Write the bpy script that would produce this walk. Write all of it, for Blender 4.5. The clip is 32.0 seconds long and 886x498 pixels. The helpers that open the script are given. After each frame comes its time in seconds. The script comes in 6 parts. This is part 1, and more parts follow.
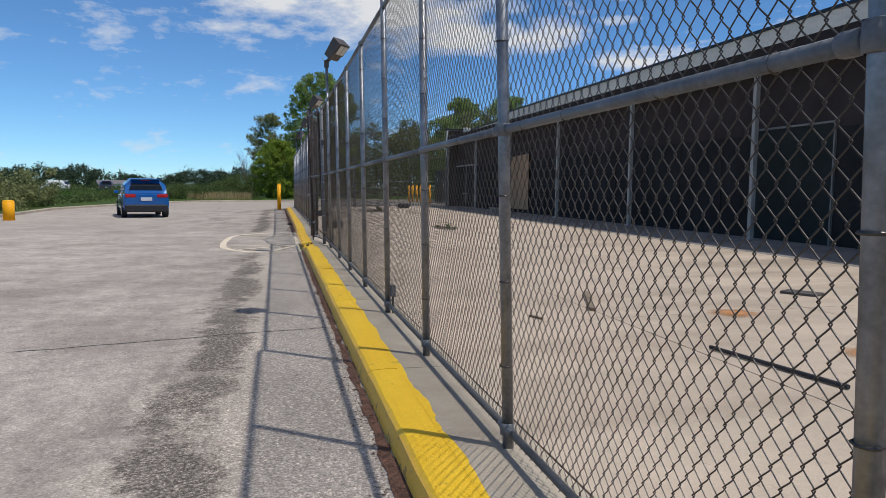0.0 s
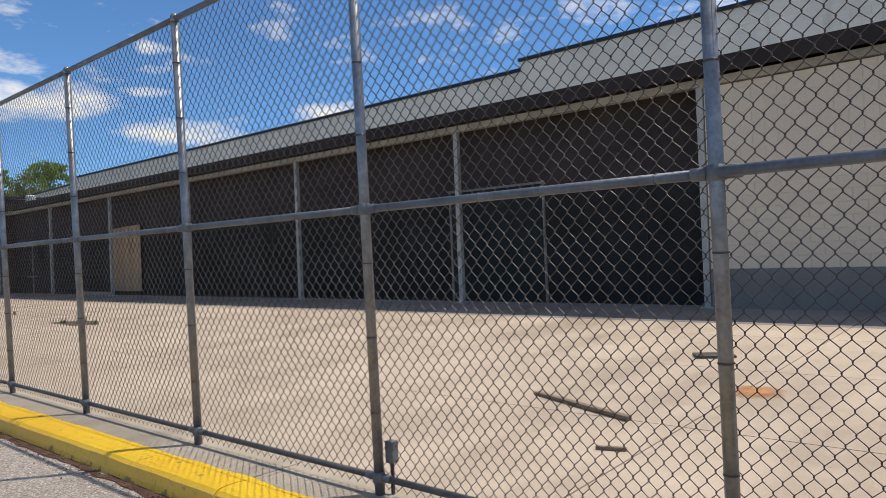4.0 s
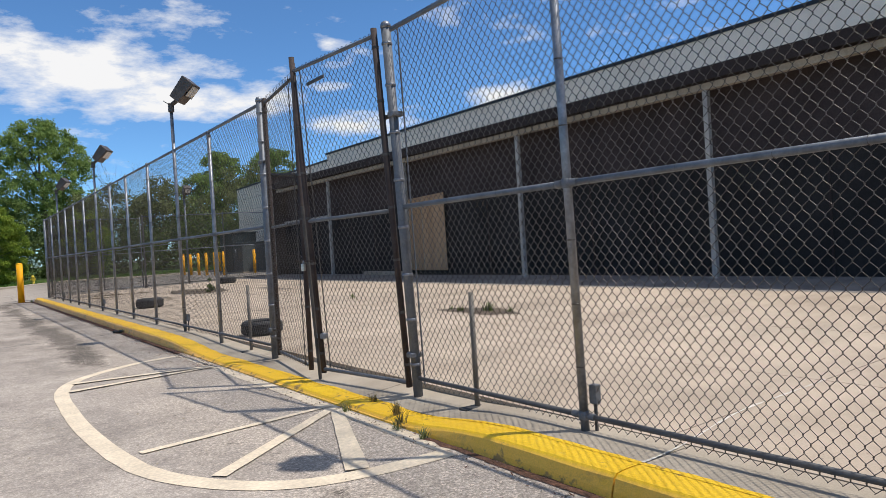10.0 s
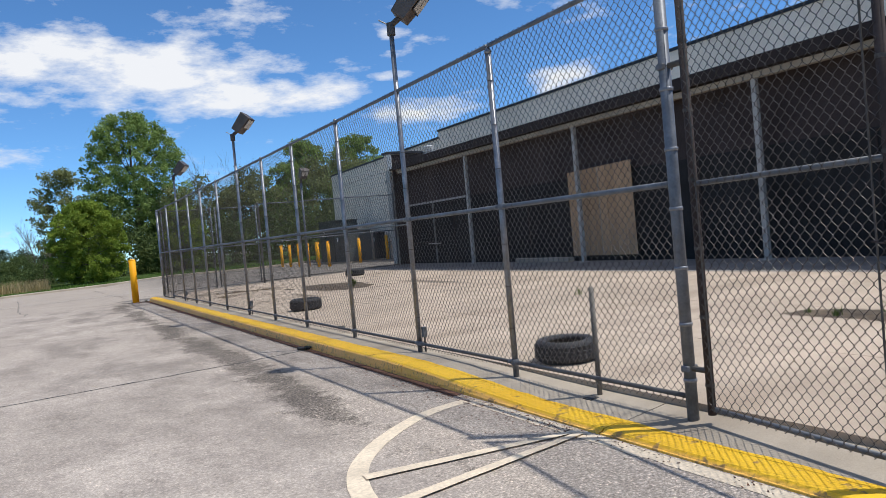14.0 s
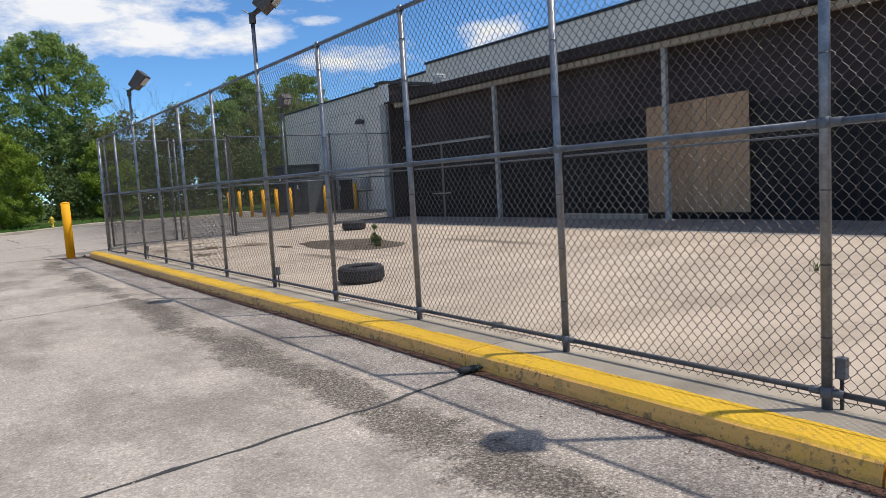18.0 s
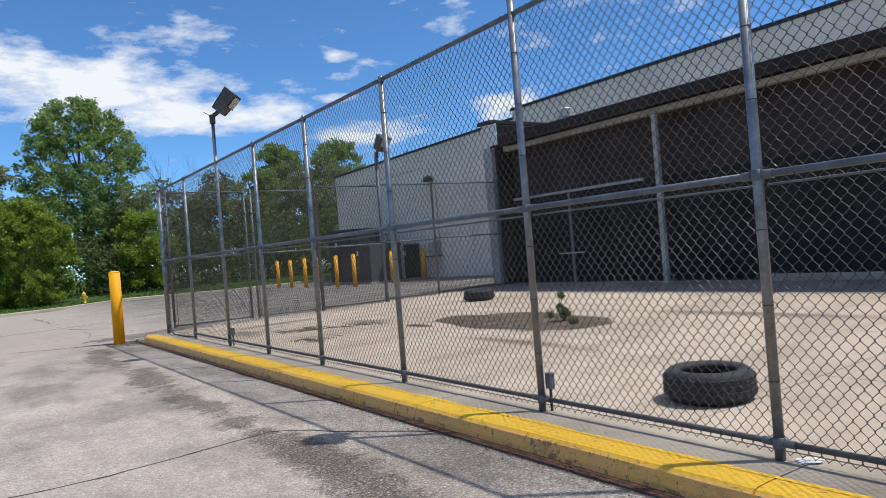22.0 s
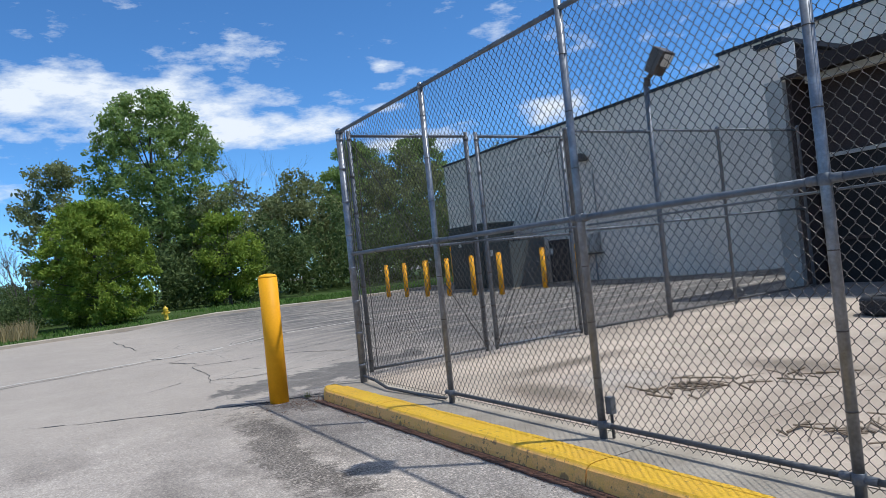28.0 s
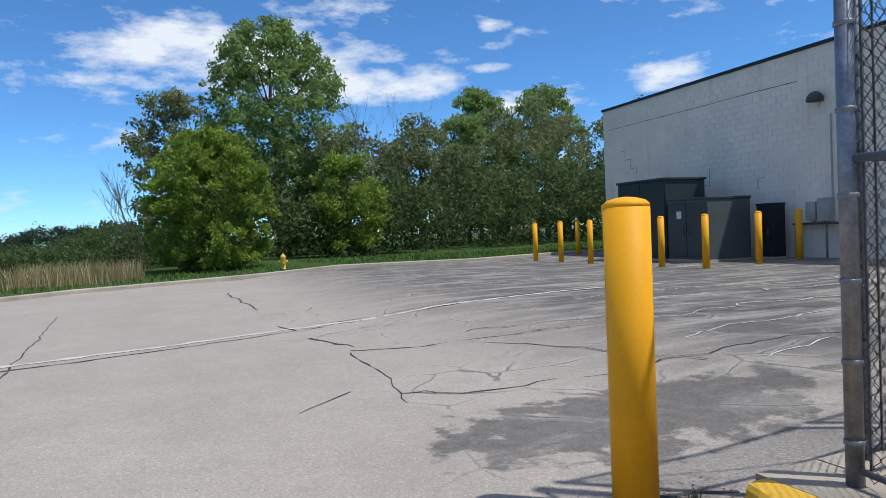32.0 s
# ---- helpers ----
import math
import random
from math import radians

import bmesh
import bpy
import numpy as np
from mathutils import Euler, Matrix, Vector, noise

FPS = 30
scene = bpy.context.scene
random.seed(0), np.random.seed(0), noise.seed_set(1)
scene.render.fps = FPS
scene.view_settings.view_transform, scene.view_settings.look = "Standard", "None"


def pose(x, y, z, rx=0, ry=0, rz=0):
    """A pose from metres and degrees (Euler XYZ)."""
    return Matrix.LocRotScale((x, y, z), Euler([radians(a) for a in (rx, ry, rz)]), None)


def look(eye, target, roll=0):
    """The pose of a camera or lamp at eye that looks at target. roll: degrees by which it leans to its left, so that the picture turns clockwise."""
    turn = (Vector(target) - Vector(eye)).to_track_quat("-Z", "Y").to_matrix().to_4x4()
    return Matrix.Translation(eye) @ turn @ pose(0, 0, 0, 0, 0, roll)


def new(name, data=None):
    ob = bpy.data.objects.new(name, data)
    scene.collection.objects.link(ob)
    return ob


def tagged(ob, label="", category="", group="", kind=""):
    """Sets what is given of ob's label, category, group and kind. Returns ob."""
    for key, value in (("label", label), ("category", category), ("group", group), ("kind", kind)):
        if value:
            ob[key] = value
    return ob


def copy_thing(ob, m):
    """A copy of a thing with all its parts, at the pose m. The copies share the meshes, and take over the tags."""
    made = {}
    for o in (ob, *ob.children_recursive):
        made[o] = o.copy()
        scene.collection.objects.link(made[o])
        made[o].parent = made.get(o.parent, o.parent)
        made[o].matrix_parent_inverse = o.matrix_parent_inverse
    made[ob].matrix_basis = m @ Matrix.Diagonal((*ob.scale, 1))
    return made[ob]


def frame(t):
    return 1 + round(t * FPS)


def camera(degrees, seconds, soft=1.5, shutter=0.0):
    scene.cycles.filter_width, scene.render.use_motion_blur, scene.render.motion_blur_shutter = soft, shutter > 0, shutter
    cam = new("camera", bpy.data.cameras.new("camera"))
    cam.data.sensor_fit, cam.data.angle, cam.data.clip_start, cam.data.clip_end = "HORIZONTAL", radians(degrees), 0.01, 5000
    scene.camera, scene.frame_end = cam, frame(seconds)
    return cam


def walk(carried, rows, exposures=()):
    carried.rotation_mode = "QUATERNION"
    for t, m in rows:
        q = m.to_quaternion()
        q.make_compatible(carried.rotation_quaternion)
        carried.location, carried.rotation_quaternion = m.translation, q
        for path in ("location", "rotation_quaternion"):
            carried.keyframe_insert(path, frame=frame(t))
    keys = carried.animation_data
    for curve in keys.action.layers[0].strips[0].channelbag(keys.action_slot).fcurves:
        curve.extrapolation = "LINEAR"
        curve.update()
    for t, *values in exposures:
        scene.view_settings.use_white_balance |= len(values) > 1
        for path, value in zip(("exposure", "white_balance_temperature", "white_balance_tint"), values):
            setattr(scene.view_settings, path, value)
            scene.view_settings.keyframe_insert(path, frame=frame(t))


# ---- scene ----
cam = camera(64.6, 32.0, 0.62)

PATH = [
    (0, (-1.099, -3.318, 1.396), (-0.636, -1.38, 1.222), 0.6),
    (0.5, (-1.314, -2.584, 1.406), (-0.794, -0.662, 1.216), -0.1),
    (1, (-1.525, -1.998, 1.366), (-0.765, -0.151, 1.274), -0.6),
    (1.5, (-1.587, -1.419, 1.396), (-0.606, 0.323, 1.337), -3.2),
    (2, (-1.83, -0.967, 1.477), (-0.534, 0.556, 1.497), -2.2),
    (2.5, (-2.024, -0.524, 1.473), (-0.63, 0.911, 1.47), -3.6),
    (4.5, (-2.819, 1.409, 1.41), (-1.284, 2.691, 1.423), -1.8),
    (5, (-2.948, 1.989, 1.502), (-1.601, 3.462, 1.379), -2.3),
    (5.5, (-2.992, 2.641, 1.434), (-1.836, 4.272, 1.364), -4.8),
    (6, (-3.144, 3.16, 1.416), (-1.896, 4.707, 1.193), -1.7),
    (6.5, (-3.103, 3.785, 1.396), (-1.882, 5.351, 1.16), -1.3),
    (7, (-3.113, 4.349, 1.424), (-1.838, 5.874, 1.202), -1.9),
    (7.5, (-3.091, 4.973, 1.444), (-1.952, 6.606, 1.251), -3.4),
    (8, (-3.185, 5.491, 1.383), (-2.04, 7.129, 1.296), -4.1),
    (8.5, (-3.136, 6.147, 1.463), (-2.117, 7.856, 1.267), -4.8),
    (9, (-3.176, 6.814, 1.378), (-2.059, 8.468, 1.243), -4.0),
    (9.5, (-3.221, 7.418, 1.371), (-2.035, 9.024, 1.254), -5.3),
    (10, (-3.182, 8.168, 1.355), (-2.027, 9.8, 1.335), -3.5),
    (10.5, (-3.323, 8.828, 1.393), (-2.107, 10.414, 1.349), -4.0),
    (11, (-3.328, 9.445, 1.37), (-2.184, 11.086, 1.345), -3.8),
    (11.5, (-3.452, 9.968, 1.408), (-2.236, 11.555, 1.361), -5.0),
    (12, (-3.495, 10.604, 1.403), (-2.398, 12.274, 1.326), -2.5),
    (12.5, (-3.582, 11.2, 1.459), (-2.422, 12.829, 1.415), -2.9),
    (13, (-3.692, 11.71, 1.422), (-2.644, 13.412, 1.36), -4.2),
    (13.5, (-3.715, 12.385, 1.434), (-2.591, 14.037, 1.346), -2.8),
    (14, (-3.724, 13.026, 1.483), (-2.727, 14.759, 1.436), -5.2),
    (14.5, (-3.844, 13.557, 1.445), (-2.896, 15.318, 1.425), -3.5),
    (16.5, (-3.712, 16.432, 1.451), (-2.551, 18.05, 1.264), -3.6),
    (17, (-3.666, 17.14, 1.42), (-2.391, 18.676, 1.286), -3.5),
    (17.5, (-3.731, 17.762, 1.443), (-2.524, 19.343, 1.236), -4.2),
    (18, (-3.811, 18.419, 1.491), (-2.649, 20.035, 1.297), -3.5),
    (18.5, (-3.801, 19.121, 1.504), (-2.704, 20.79, 1.396), -3.5),
    (19, (-3.804, 19.825, 1.464), (-2.569, 21.39, 1.308), -2.1),
    (19.5, (-3.756, 20.488, 1.509), (-2.503, 22.04, 1.363), -3.3),
    (20, (-3.737, 21.167, 1.481), (-2.473, 22.707, 1.303), -2.2),
    (20.5, (-3.628, 21.86, 1.444), (-2.453, 23.476, 1.367), -2.2),
    (21, (-3.567, 22.49, 1.449), (-2.366, 24.09, 1.416), -3.1),
    (21.5, (-3.543, 23.153, 1.471), (-2.433, 24.817, 1.44), -3.2),
    (22, (-3.565, 23.853, 1.398), (-2.429, 25.499, 1.404), -4.6),
    (22.5, (-3.539, 24.548, 1.55), (-2.396, 26.182, 1.397), -4.1),
    (23, (-3.518, 25.276, 1.456), (-2.413, 26.943, 1.447), -4.9),
    (23.5, (-3.575, 25.924, 1.469), (-2.415, 27.55, 1.354), -3.8),
    (24, (-3.555, 26.619, 1.459), (-2.452, 28.287, 1.414), -4.7),
    (24.5, (-3.56, 27.209, 1.455), (-2.401, 28.838, 1.407), -4.5),
    (26.5, (-3.285, 29.789, 1.452), (-2.113, 31.409, 1.415), -4.4),
    (27, (-3.331, 30.405, 1.462), (-2.294, 32.114, 1.415), -3.4),
    (27.5, (-3.37, 30.99, 1.438), (-2.275, 32.664, 1.421), -3.8),
    (28, (-3.331, 31.641, 1.462), (-2.314, 33.363, 1.499), -5.9),
    (29, (-3.169, 33.046, 1.428), (-2.344, 34.868, 1.435), -2.7),
    (30, (-3.092, 34.38, 1.441), (-2.43, 36.264, 1.329), -2.4),
    (30.5, (-3.083, 35.081, 1.442), (-2.317, 36.928, 1.39), -2.5),
    (31, (-3.041, 35.827, 1.417), (-2.263, 37.668, 1.357), -3.6),
    (31.5, (-2.998, 36.512, 1.429), (-2.295, 38.385, 1.43), -3.6),
    (32, (-3.02, 37.153, 1.41), (-2.251, 38.999, 1.359), -2.3),
]
EXPOSURE = [(0, -0.5, 6150, 10), (2, -0.24, 6200, 10), (5, -0.14, 6650, 10), (7, -0.14, 6500, 10), (9, -0.16, 6350, 10), (12, -0.16, 6350, 10), (14, -0.2, 6100, 10), (17, -0.16, 6250, 10), (20, -0.16, 6200, 10), (24, -0.17, 5800, 8), (27, -0.18, 5650, 7), (30, -0.23, 5750, 8), (32, -0.24, 5750, 8)]
walk(cam, [(t, look(eye, target, roll)) for t, eye, target, roll in PATH], EXPOSURE)

# ---- world, sun, exposure ----
SUN_DIR = Vector((1.15, -0.97, 3.17)).normalized()
SUN_ELEV = math.asin(SUN_DIR.z)
world = bpy.data.worlds.new("sky_world")
scene.world = world
world.use_nodes = True
wt = world.node_tree
wt.nodes.clear()


w_out = wt.nodes.new("ShaderNodeOutputWorld")
w_bg = wt.nodes.new("ShaderNodeBackground")
w_bg.inputs[1].default_value = 0.158
sky = wt.nodes.new("ShaderNodeTexSky")
sky.sky_type = "NISHITA"
sky.sun_disc = False
sky.sun_elevation = SUN_ELEV
sky.sun_rotation = math.atan2(SUN_DIR.x, SUN_DIR.y)
sky.altitude = 2000
sky.air_density, sky.dust_density, sky.ozone_density = 0.9, 0.0, 4.0
# fair-weather clouds by direction, with unseen ones added to whiten the fill light
w_tc = wt.nodes.new("ShaderNodeTexCoord")
w_sep = wt.nodes.new("ShaderNodeSeparateXYZ")
wt.links.new(w_tc.outputs["Generated"], w_sep.inputs[0])
def wm(op, x, y=0.0):
    n = wt.nodes.new("ShaderNodeMath")
    n.operation = op
    for k, v in ((0, x), (1, y)):
        if isinstance(v, (int, float)):
            n.inputs[k].default_value = v
        else:
            wt.links.new(v, n.inputs[k])
    return n.outputs[0]


w_az = wm("MULTIPLY", wm("ARCTAN2", w_sep.outputs[0], w_sep.outputs[1]), 57.2958)
w_el = wm("MULTIPLY", wm("ARCSINE", w_sep.outputs[2]), 57.2958)
w_cmb = wt.nodes.new("ShaderNodeCombineXYZ")
wt.links.new(wm("MULTIPLY", w_az, 0.085), w_cmb.inputs[0])
wt.links.new(wm("MULTIPLY", w_el, 0.22), w_cmb.inputs[1])
w_cmb.inputs[2].default_value = 1.7
w_n1 = wt.nodes.new("ShaderNodeTexNoise")
w_n1.inputs["Scale"].default_value, w_n1.inputs["Detail"].default_value = 2.6, 9
w_n1.inputs["Roughness"].default_value = 0.62
wt.links.new(w_cmb.outputs[0], w_n1.inputs["Vector"])
w_n2 = wt.nodes.new("ShaderNodeTexNoise")
w_n2.inputs["Scale"].default_value, w_n2.inputs["Detail"].default_value = 0.9, 3
wt.links.new(w_cmb.outputs[0], w_n2.inputs["Vector"])
# cloud banks: azimuth right of +y, elevation, half widths, all in degrees
w_bank = None
for az, el, wa, we, k in ((7.0, 14.2, 14.0, 3.4, 1.0), (16.5, 11.9, 10.0, 1.9, 1.0), (-1.0, 12.6, 6.5, 1.2, 0.5), (27.0, 12.9, 2.4, 0.5, 0.62), (28.5, 10.0, 6.5, 1.2, 0.8), (41.0, 11.2, 4.2, 1.5, 0.55), (12.0, 17.6, 9.0, 1.0, 0.45), (27.5, 16.0, 1.6, 0.6, 0.5),
                          # banks added mostly out of view; the wide overhead one neutralises the skylight
                          (70.0, 19.0, 12.0, 3.0, 0.5), (-45.0, 20.0, 18.0, 4.0, 0.7), (120.0, 24.0, 26.0, 6.0, 0.8), (-120.0, 26.0, 30.0, 6.0, 0.8), (178.0, 22.0, 22.0, 5.0, 0.8), (0.0, 84.0, 400.0, 44.0, 0.85)):
    da = wm("DIVIDE", wm("SUBTRACT", w_az, az), wa)
    de = wm("DIVIDE", wm("SUBTRACT", w_el, el), we)
    q = wm("MULTIPLY", wm("MAXIMUM", wm("SUBTRACT", 1.0, wm("ADD", wm("MULTIPLY", da, da), wm("MULTIPLY", de, de))), 0.0), k)
    w_bank = q if w_bank is None else wm("MAXIMUM", w_bank, q)
w_dens = wm("ADD", wm("ADD", wm("MULTIPLY", w_bank, 0.5), wm("SUBTRACT", wm("MULTIPLY", w_n1.outputs[0], 1.4), 0.195)), wm("MULTIPLY", wm("SUBTRACT", w_n2.outputs[0], 0.5), 0.18))
w_ramp = wt.nodes.new("ShaderNodeValToRGB")
w_ramp.color_ramp.elements[0].position, w_ramp.color_ramp.elements[0].color = 0.61, (0, 0, 0, 1)
w_ramp.color_ramp.elements[1].position, w_ramp.color_ramp.elements[1].color = 1.0, (1, 1, 1, 1)
wt.links.new(w_dens, w_ramp.inputs[0])
w_mix = wt.nodes.new("ShaderNodeMix")
w_mix.data_type = "RGBA"
w_mix.inputs[7].default_value = (6.6, 6.5, 6.4, 1)
wt.links.new(w_ramp.outputs[0], w_mix.inputs[0])
w_tint = wt.nodes.new("ShaderNodeMix")
w_tint.data_type, w_tint.blend_type = "RGBA", "MULTIPLY"
w_tint.inputs[0].default_value = 1.0
w_tint.inputs[7].default_value = (0.72, 0.975, 1.10, 1)
wt.links.new(sky.outputs[0], w_tint.inputs[6])
wt.links.new(w_tint.outputs[2], w_mix.inputs[6])
wt.links.new(w_mix.outputs[2], w_bg.inputs[0])
wt.links.new(w_bg.outputs[0], w_out.inputs[0])

sun_data = bpy.data.lights.new("sun", "SUN")
sun_data.energy, sun_data.angle, sun_data.color = 4.6, radians(0.75), (1.0, 0.945, 0.86)
sun = new("sun", sun_data)
sun.matrix_world = look(SUN_DIR * 100, (0, 0, 0))


# ---- materials ----
def material(name):
    m = bpy.data.materials.new(name)
    m.use_nodes = True
    t = m.node_tree
    return m, t, t.nodes["Principled BSDF"]


def link(t, a, b):
    t.links.new(a, b)


def coords(t, kind="Object", scale=(1, 1, 1)):
    tc = t.nodes.new("ShaderNodeTexCoord")
    mp = t.nodes.new("ShaderNodeMapping")
    mp.inputs["Scale"].default_value = scale
    link(t, tc.outputs[kind], mp.inputs[0])
    return mp.outputs[0]


def noise_node(t, vec, scale, detail=4, rough=0.55):
    n = t.nodes.new("ShaderNodeTexNoise")
    n.inputs["Scale"].default_value = scale
    n.inputs["Detail"].default_value = detail
    n.inputs["Roughness"].default_value = rough
    link(t, vec, n.inputs["Vector"])
    return n.outputs[0]


def ramp(t, fac, stops):
    r = t.nodes.new("ShaderNodeValToRGB")
    e = r.color_ramp.elements
    e[0].position, e[0].color = stops[0][0], (*stops[0][1], 1)
    e[1].position, e[1].color = stops[-1][0], (*stops[-1][1], 1)
    for p, c in stops[1:-1]:
        x = e.new(p)
        x.color = (*c, 1)
    link(t, fac, r.inputs[0])
    return r.outputs[0]


def mixed(t, fac, a, b, blend="MIX"):
    m = t.nodes.new("ShaderNodeMix")
    m.data_type, m.blend_type = "RGBA", blend
    for sock, v in ((0, fac), (6, a), (7, b)):
        if isinstance(v, (int, float)):
            m.inputs[sock].default_value = v
        elif isinstance(v, tuple):
            m.inputs[sock].default_value = (*v, 1)
        else:
            link(t, v, m.inputs[sock])
    return m.outputs[2]


def calc(t, op, a, b=0.0):
    m = t.nodes.new("ShaderNodeMath")
    m.operation = op
    for sock, v in ((0, a), (1, b)):
        if isinstance(v, (int, float)):
            m.inputs[sock].default_value = v
        else:
            link(t, v, m.inputs[sock])
    return m.outputs[0]


def bumped(t, bsdf, height, strength=0.4, distance=0.01):
    b = t.nodes.new("ShaderNodeBump")
    b.inputs["Strength"].default_value = strength
    b.inputs["Distance"].default_value = distance
    link(t, height, b.inputs["Height"])
    link(t, b.outputs[0], bsdf.inputs["Normal"])


def scaled(c, k):
    return tuple(v * k for v in c)


def surface(name, base, dark=0.75, light=1.15, big=1.5, fine=40.0, rough=0.7, metal=0.0, bump=0.3, depth=0.004, random_hue=0.0, spec=0.5, grain=1.0):
    """A plain weathered surface: two scales of tone, fine relief."""
    m, t, b = material(name)
    v = coords(t)
    n1, n2 = noise_node(t, v, big, 5), noise_node(t, v, fine, 3)
    c = ramp(t, n1, [(0.3, scaled(base, dark)), (0.7, scaled(base, light))])
    g = ramp(t, n2, [(0.25, (1 - 0.22 * grain,) * 3), (0.75, (1 + 0.12 * grain,) * 3)])
    c = mixed(t, 1.0, c, g, "MULTIPLY")
    if random_hue:
        oi = t.nodes.new("ShaderNodeObjectInfo")
        r = ramp(t, oi.outputs["Random"], [(0.0, (1 - random_hue,) * 3), (1.0, (1 + random_hue,) * 3)])
        c = mixed(t, 1.0, c, r, "MULTIPLY")
    link(t, c, b.inputs["Base Color"])
    rr = t.nodes.new("ShaderNodeMapRange")
    rr.inputs["To Min"].default_value, rr.inputs["To Max"].default_value = max(0.05, rough - 0.12), min(1.0, rough + 0.12)
    link(t, n1, rr.inputs[0])
    link(t, rr.outputs[0], b.inputs["Roughness"])
    b.inputs["Metallic"].default_value = metal
    b.inputs["Specular IOR Level"].default_value = spec
    bumped(t, b, n2, bump, depth)
    return m


def asphalt_material():
    m, t, b = material("worn_asphalt")
    v = coords(t)
    sep = t.nodes.new("ShaderNodeSeparateXYZ")
    link(t, v, sep.inputs[0])
    patch, mid = noise_node(t, v, 0.22, 6, 0.6), noise_node(t, v, 1.3, 6, 0.65)
    grit, grain = noise_node(t, v, 62, 3, 0.7), noise_node(t, v, 210, 2, 0.5)
    c = ramp(t, patch, [(0.3, (0.40, 0.352, 0.305)), (0.5, (0.49, 0.43, 0.375)), (0.7, (0.57, 0.505, 0.44))])
    c = mixed(t, 1.0, c, ramp(t, mid, [(0.3, (0.68, 0.67, 0.67)), (0.7, (1.12, 1.11, 1.09))]), "MULTIPLY")
    mott, peb = noise_node(t, v, 7.0, 6, 0.7), noise_node(t, v, 26, 4, 0.7)
    c = mixed(t, 1.0, c, ramp(t, mott, [(0.32, (0.76, 0.76, 0.77)), (0.5, (1.0, 1.0, 1.0)), (0.7, (1.1, 1.1, 1.09))]), "MULTIPLY")
    wide = ramp(t, noise_node(t, coords(t, scale=(1.0, 0.6, 1)), 0.75, 7, 0.7), [(0.5, (0, 0, 0)), (0.66, (1, 1, 1))])
    c = mixed(t, calc(t, "MULTIPLY", wide, 0.38), c, (0.22, 0.19, 0.165))
    # coarser grey strip along the kerb
    edge = calc(t, "ADD", sep.outputs[0], calc(t, "MULTIPLY", calc(t, "SUBTRACT", mid, 0.5), 1.6))
    strip = t.nodes.new("ShaderNodeMapRange")
    strip.inputs["From Min"].default_value, strip.inputs["From Max"].default_value = -2.1, -1.2
    link(t, edge, strip.inputs[0])
    # the marked ground before the gate is less worn
    kept = t.nodes.new("ShaderNodeMapRange")
    kept.inputs["From Min"].default_value, kept.inputs["From Max"].default_value = 2.9, 4.2
    kept.inputs["To Min"].default_value = 0.25
    link(t, calc(t, "ABSOLUTE", calc(t, "SUBTRACT", sep.outputs[1], 14.9)), kept.inputs[0])
    near = t.nodes.new("ShaderNodeMapRange")
    near.inputs["From Min"].default_value, near.inputs["From Max"].default_value = 40.5, 38.5
    link(t, sep.outputs[1], near.inputs[0])
    strip_f = calc(t, "MULTIPLY", strip.outputs[0], near.outputs[0])
    c = mixed(t, calc(t, "MULTIPLY", strip_f, 0.8), c, (0.55, 0.475, 0.4))
    # oil and tyre stains along the wheel track
    d = calc(t, "ABSOLUTE", calc(t, "ADD", sep.outputs[0], 1.95))
    track = t.nodes.new("ShaderNodeMapRange")
    track.inputs["From Min"].default_value, track.inputs["From Max"].default_value = 1.0, 0.15
    link(t, d, track.inputs[0])
    sm = coords(t, scale=(1.7, 0.7, 1))
    ragged = calc(t, "ADD", noise_node(t, sm, 1.0, 6, 0.66), calc(t, "ADD", calc(t, "MULTIPLY", calc(t, "SUBTRACT", mott, 0.5), 0.5), calc(t, "MULTIPLY", calc(t, "SUBTRACT", peb, 0.5), 0.35)))
    blot = ramp(t, ragged, [(0.45, (0, 0, 0)), (0.64, (1, 1, 1))])
    stain = calc(t, "MULTIPLY", calc(t, "MULTIPLY", track.outputs[0], ramp(t, calc(t, "ADD", calc(t, "MULTIPLY", blot, 0.3), noise_node(t, v, 5.5, 9, 0.76)), [(0.6, (0, 0, 0)), (0.74, (1, 1, 1))])), near.outputs[0])
    c = mixed(t, calc(t, "MULTIPLY", calc(t, "MULTIPLY", stain, kept.outputs[0]), 0.5), c, (0.19, 0.165, 0.145))
    # one narrow band worn down to dark stones
    wander = calc(t, "MULTIPLY", calc(t, "SUBTRACT", noise_node(t, v, 0.5, 3), 0.5), 0.7)
    d1 = calc(t, "ABSOLUTE", calc(t, "ADD", calc(t, "ADD", sep.outputs[0], 1.6), wander))
    band = t.nodes.new("ShaderNodeMapRange")
    band.inputs["From Min"].default_value, band.inputs["From Max"].default_value = 0.35, 0.07
    link(t, d1, band.inputs[0])
    along = ramp(t, noise_node(t, coords(t, scale=(0.2, 1, 1)), 0.55, 4, 0.6), [(0.36, (0.35, 0.35, 0.35)), (0.5, (1, 1, 1))])
    core = calc(t, "MULTIPLY", calc(t, "MULTIPLY", band.outputs[0], along), calc(t, "MULTIPLY", near.outputs[0], kept.outputs[0]))
    rag2 = noise_node(t, v, 4.5, 9, 0.78)
    worn = ramp(t, calc(t, "ADD", calc(t, "MULTIPLY", core, 0.34), rag2), [(0.6, (0, 0, 0)), (0.74, (1, 1, 1))])
    old = t.nodes.new("ShaderNodeMapRange")
    old.inputs["From Min"].default_value, old.inputs["From Max"].default_value = 12, 26
    link(t, sep.outputs[1], old.inputs[0])
    c = mixed(t, calc(t, "MULTIPLY", old.outputs[0], 0.4), c, (0.50, 0.43, 0.36))
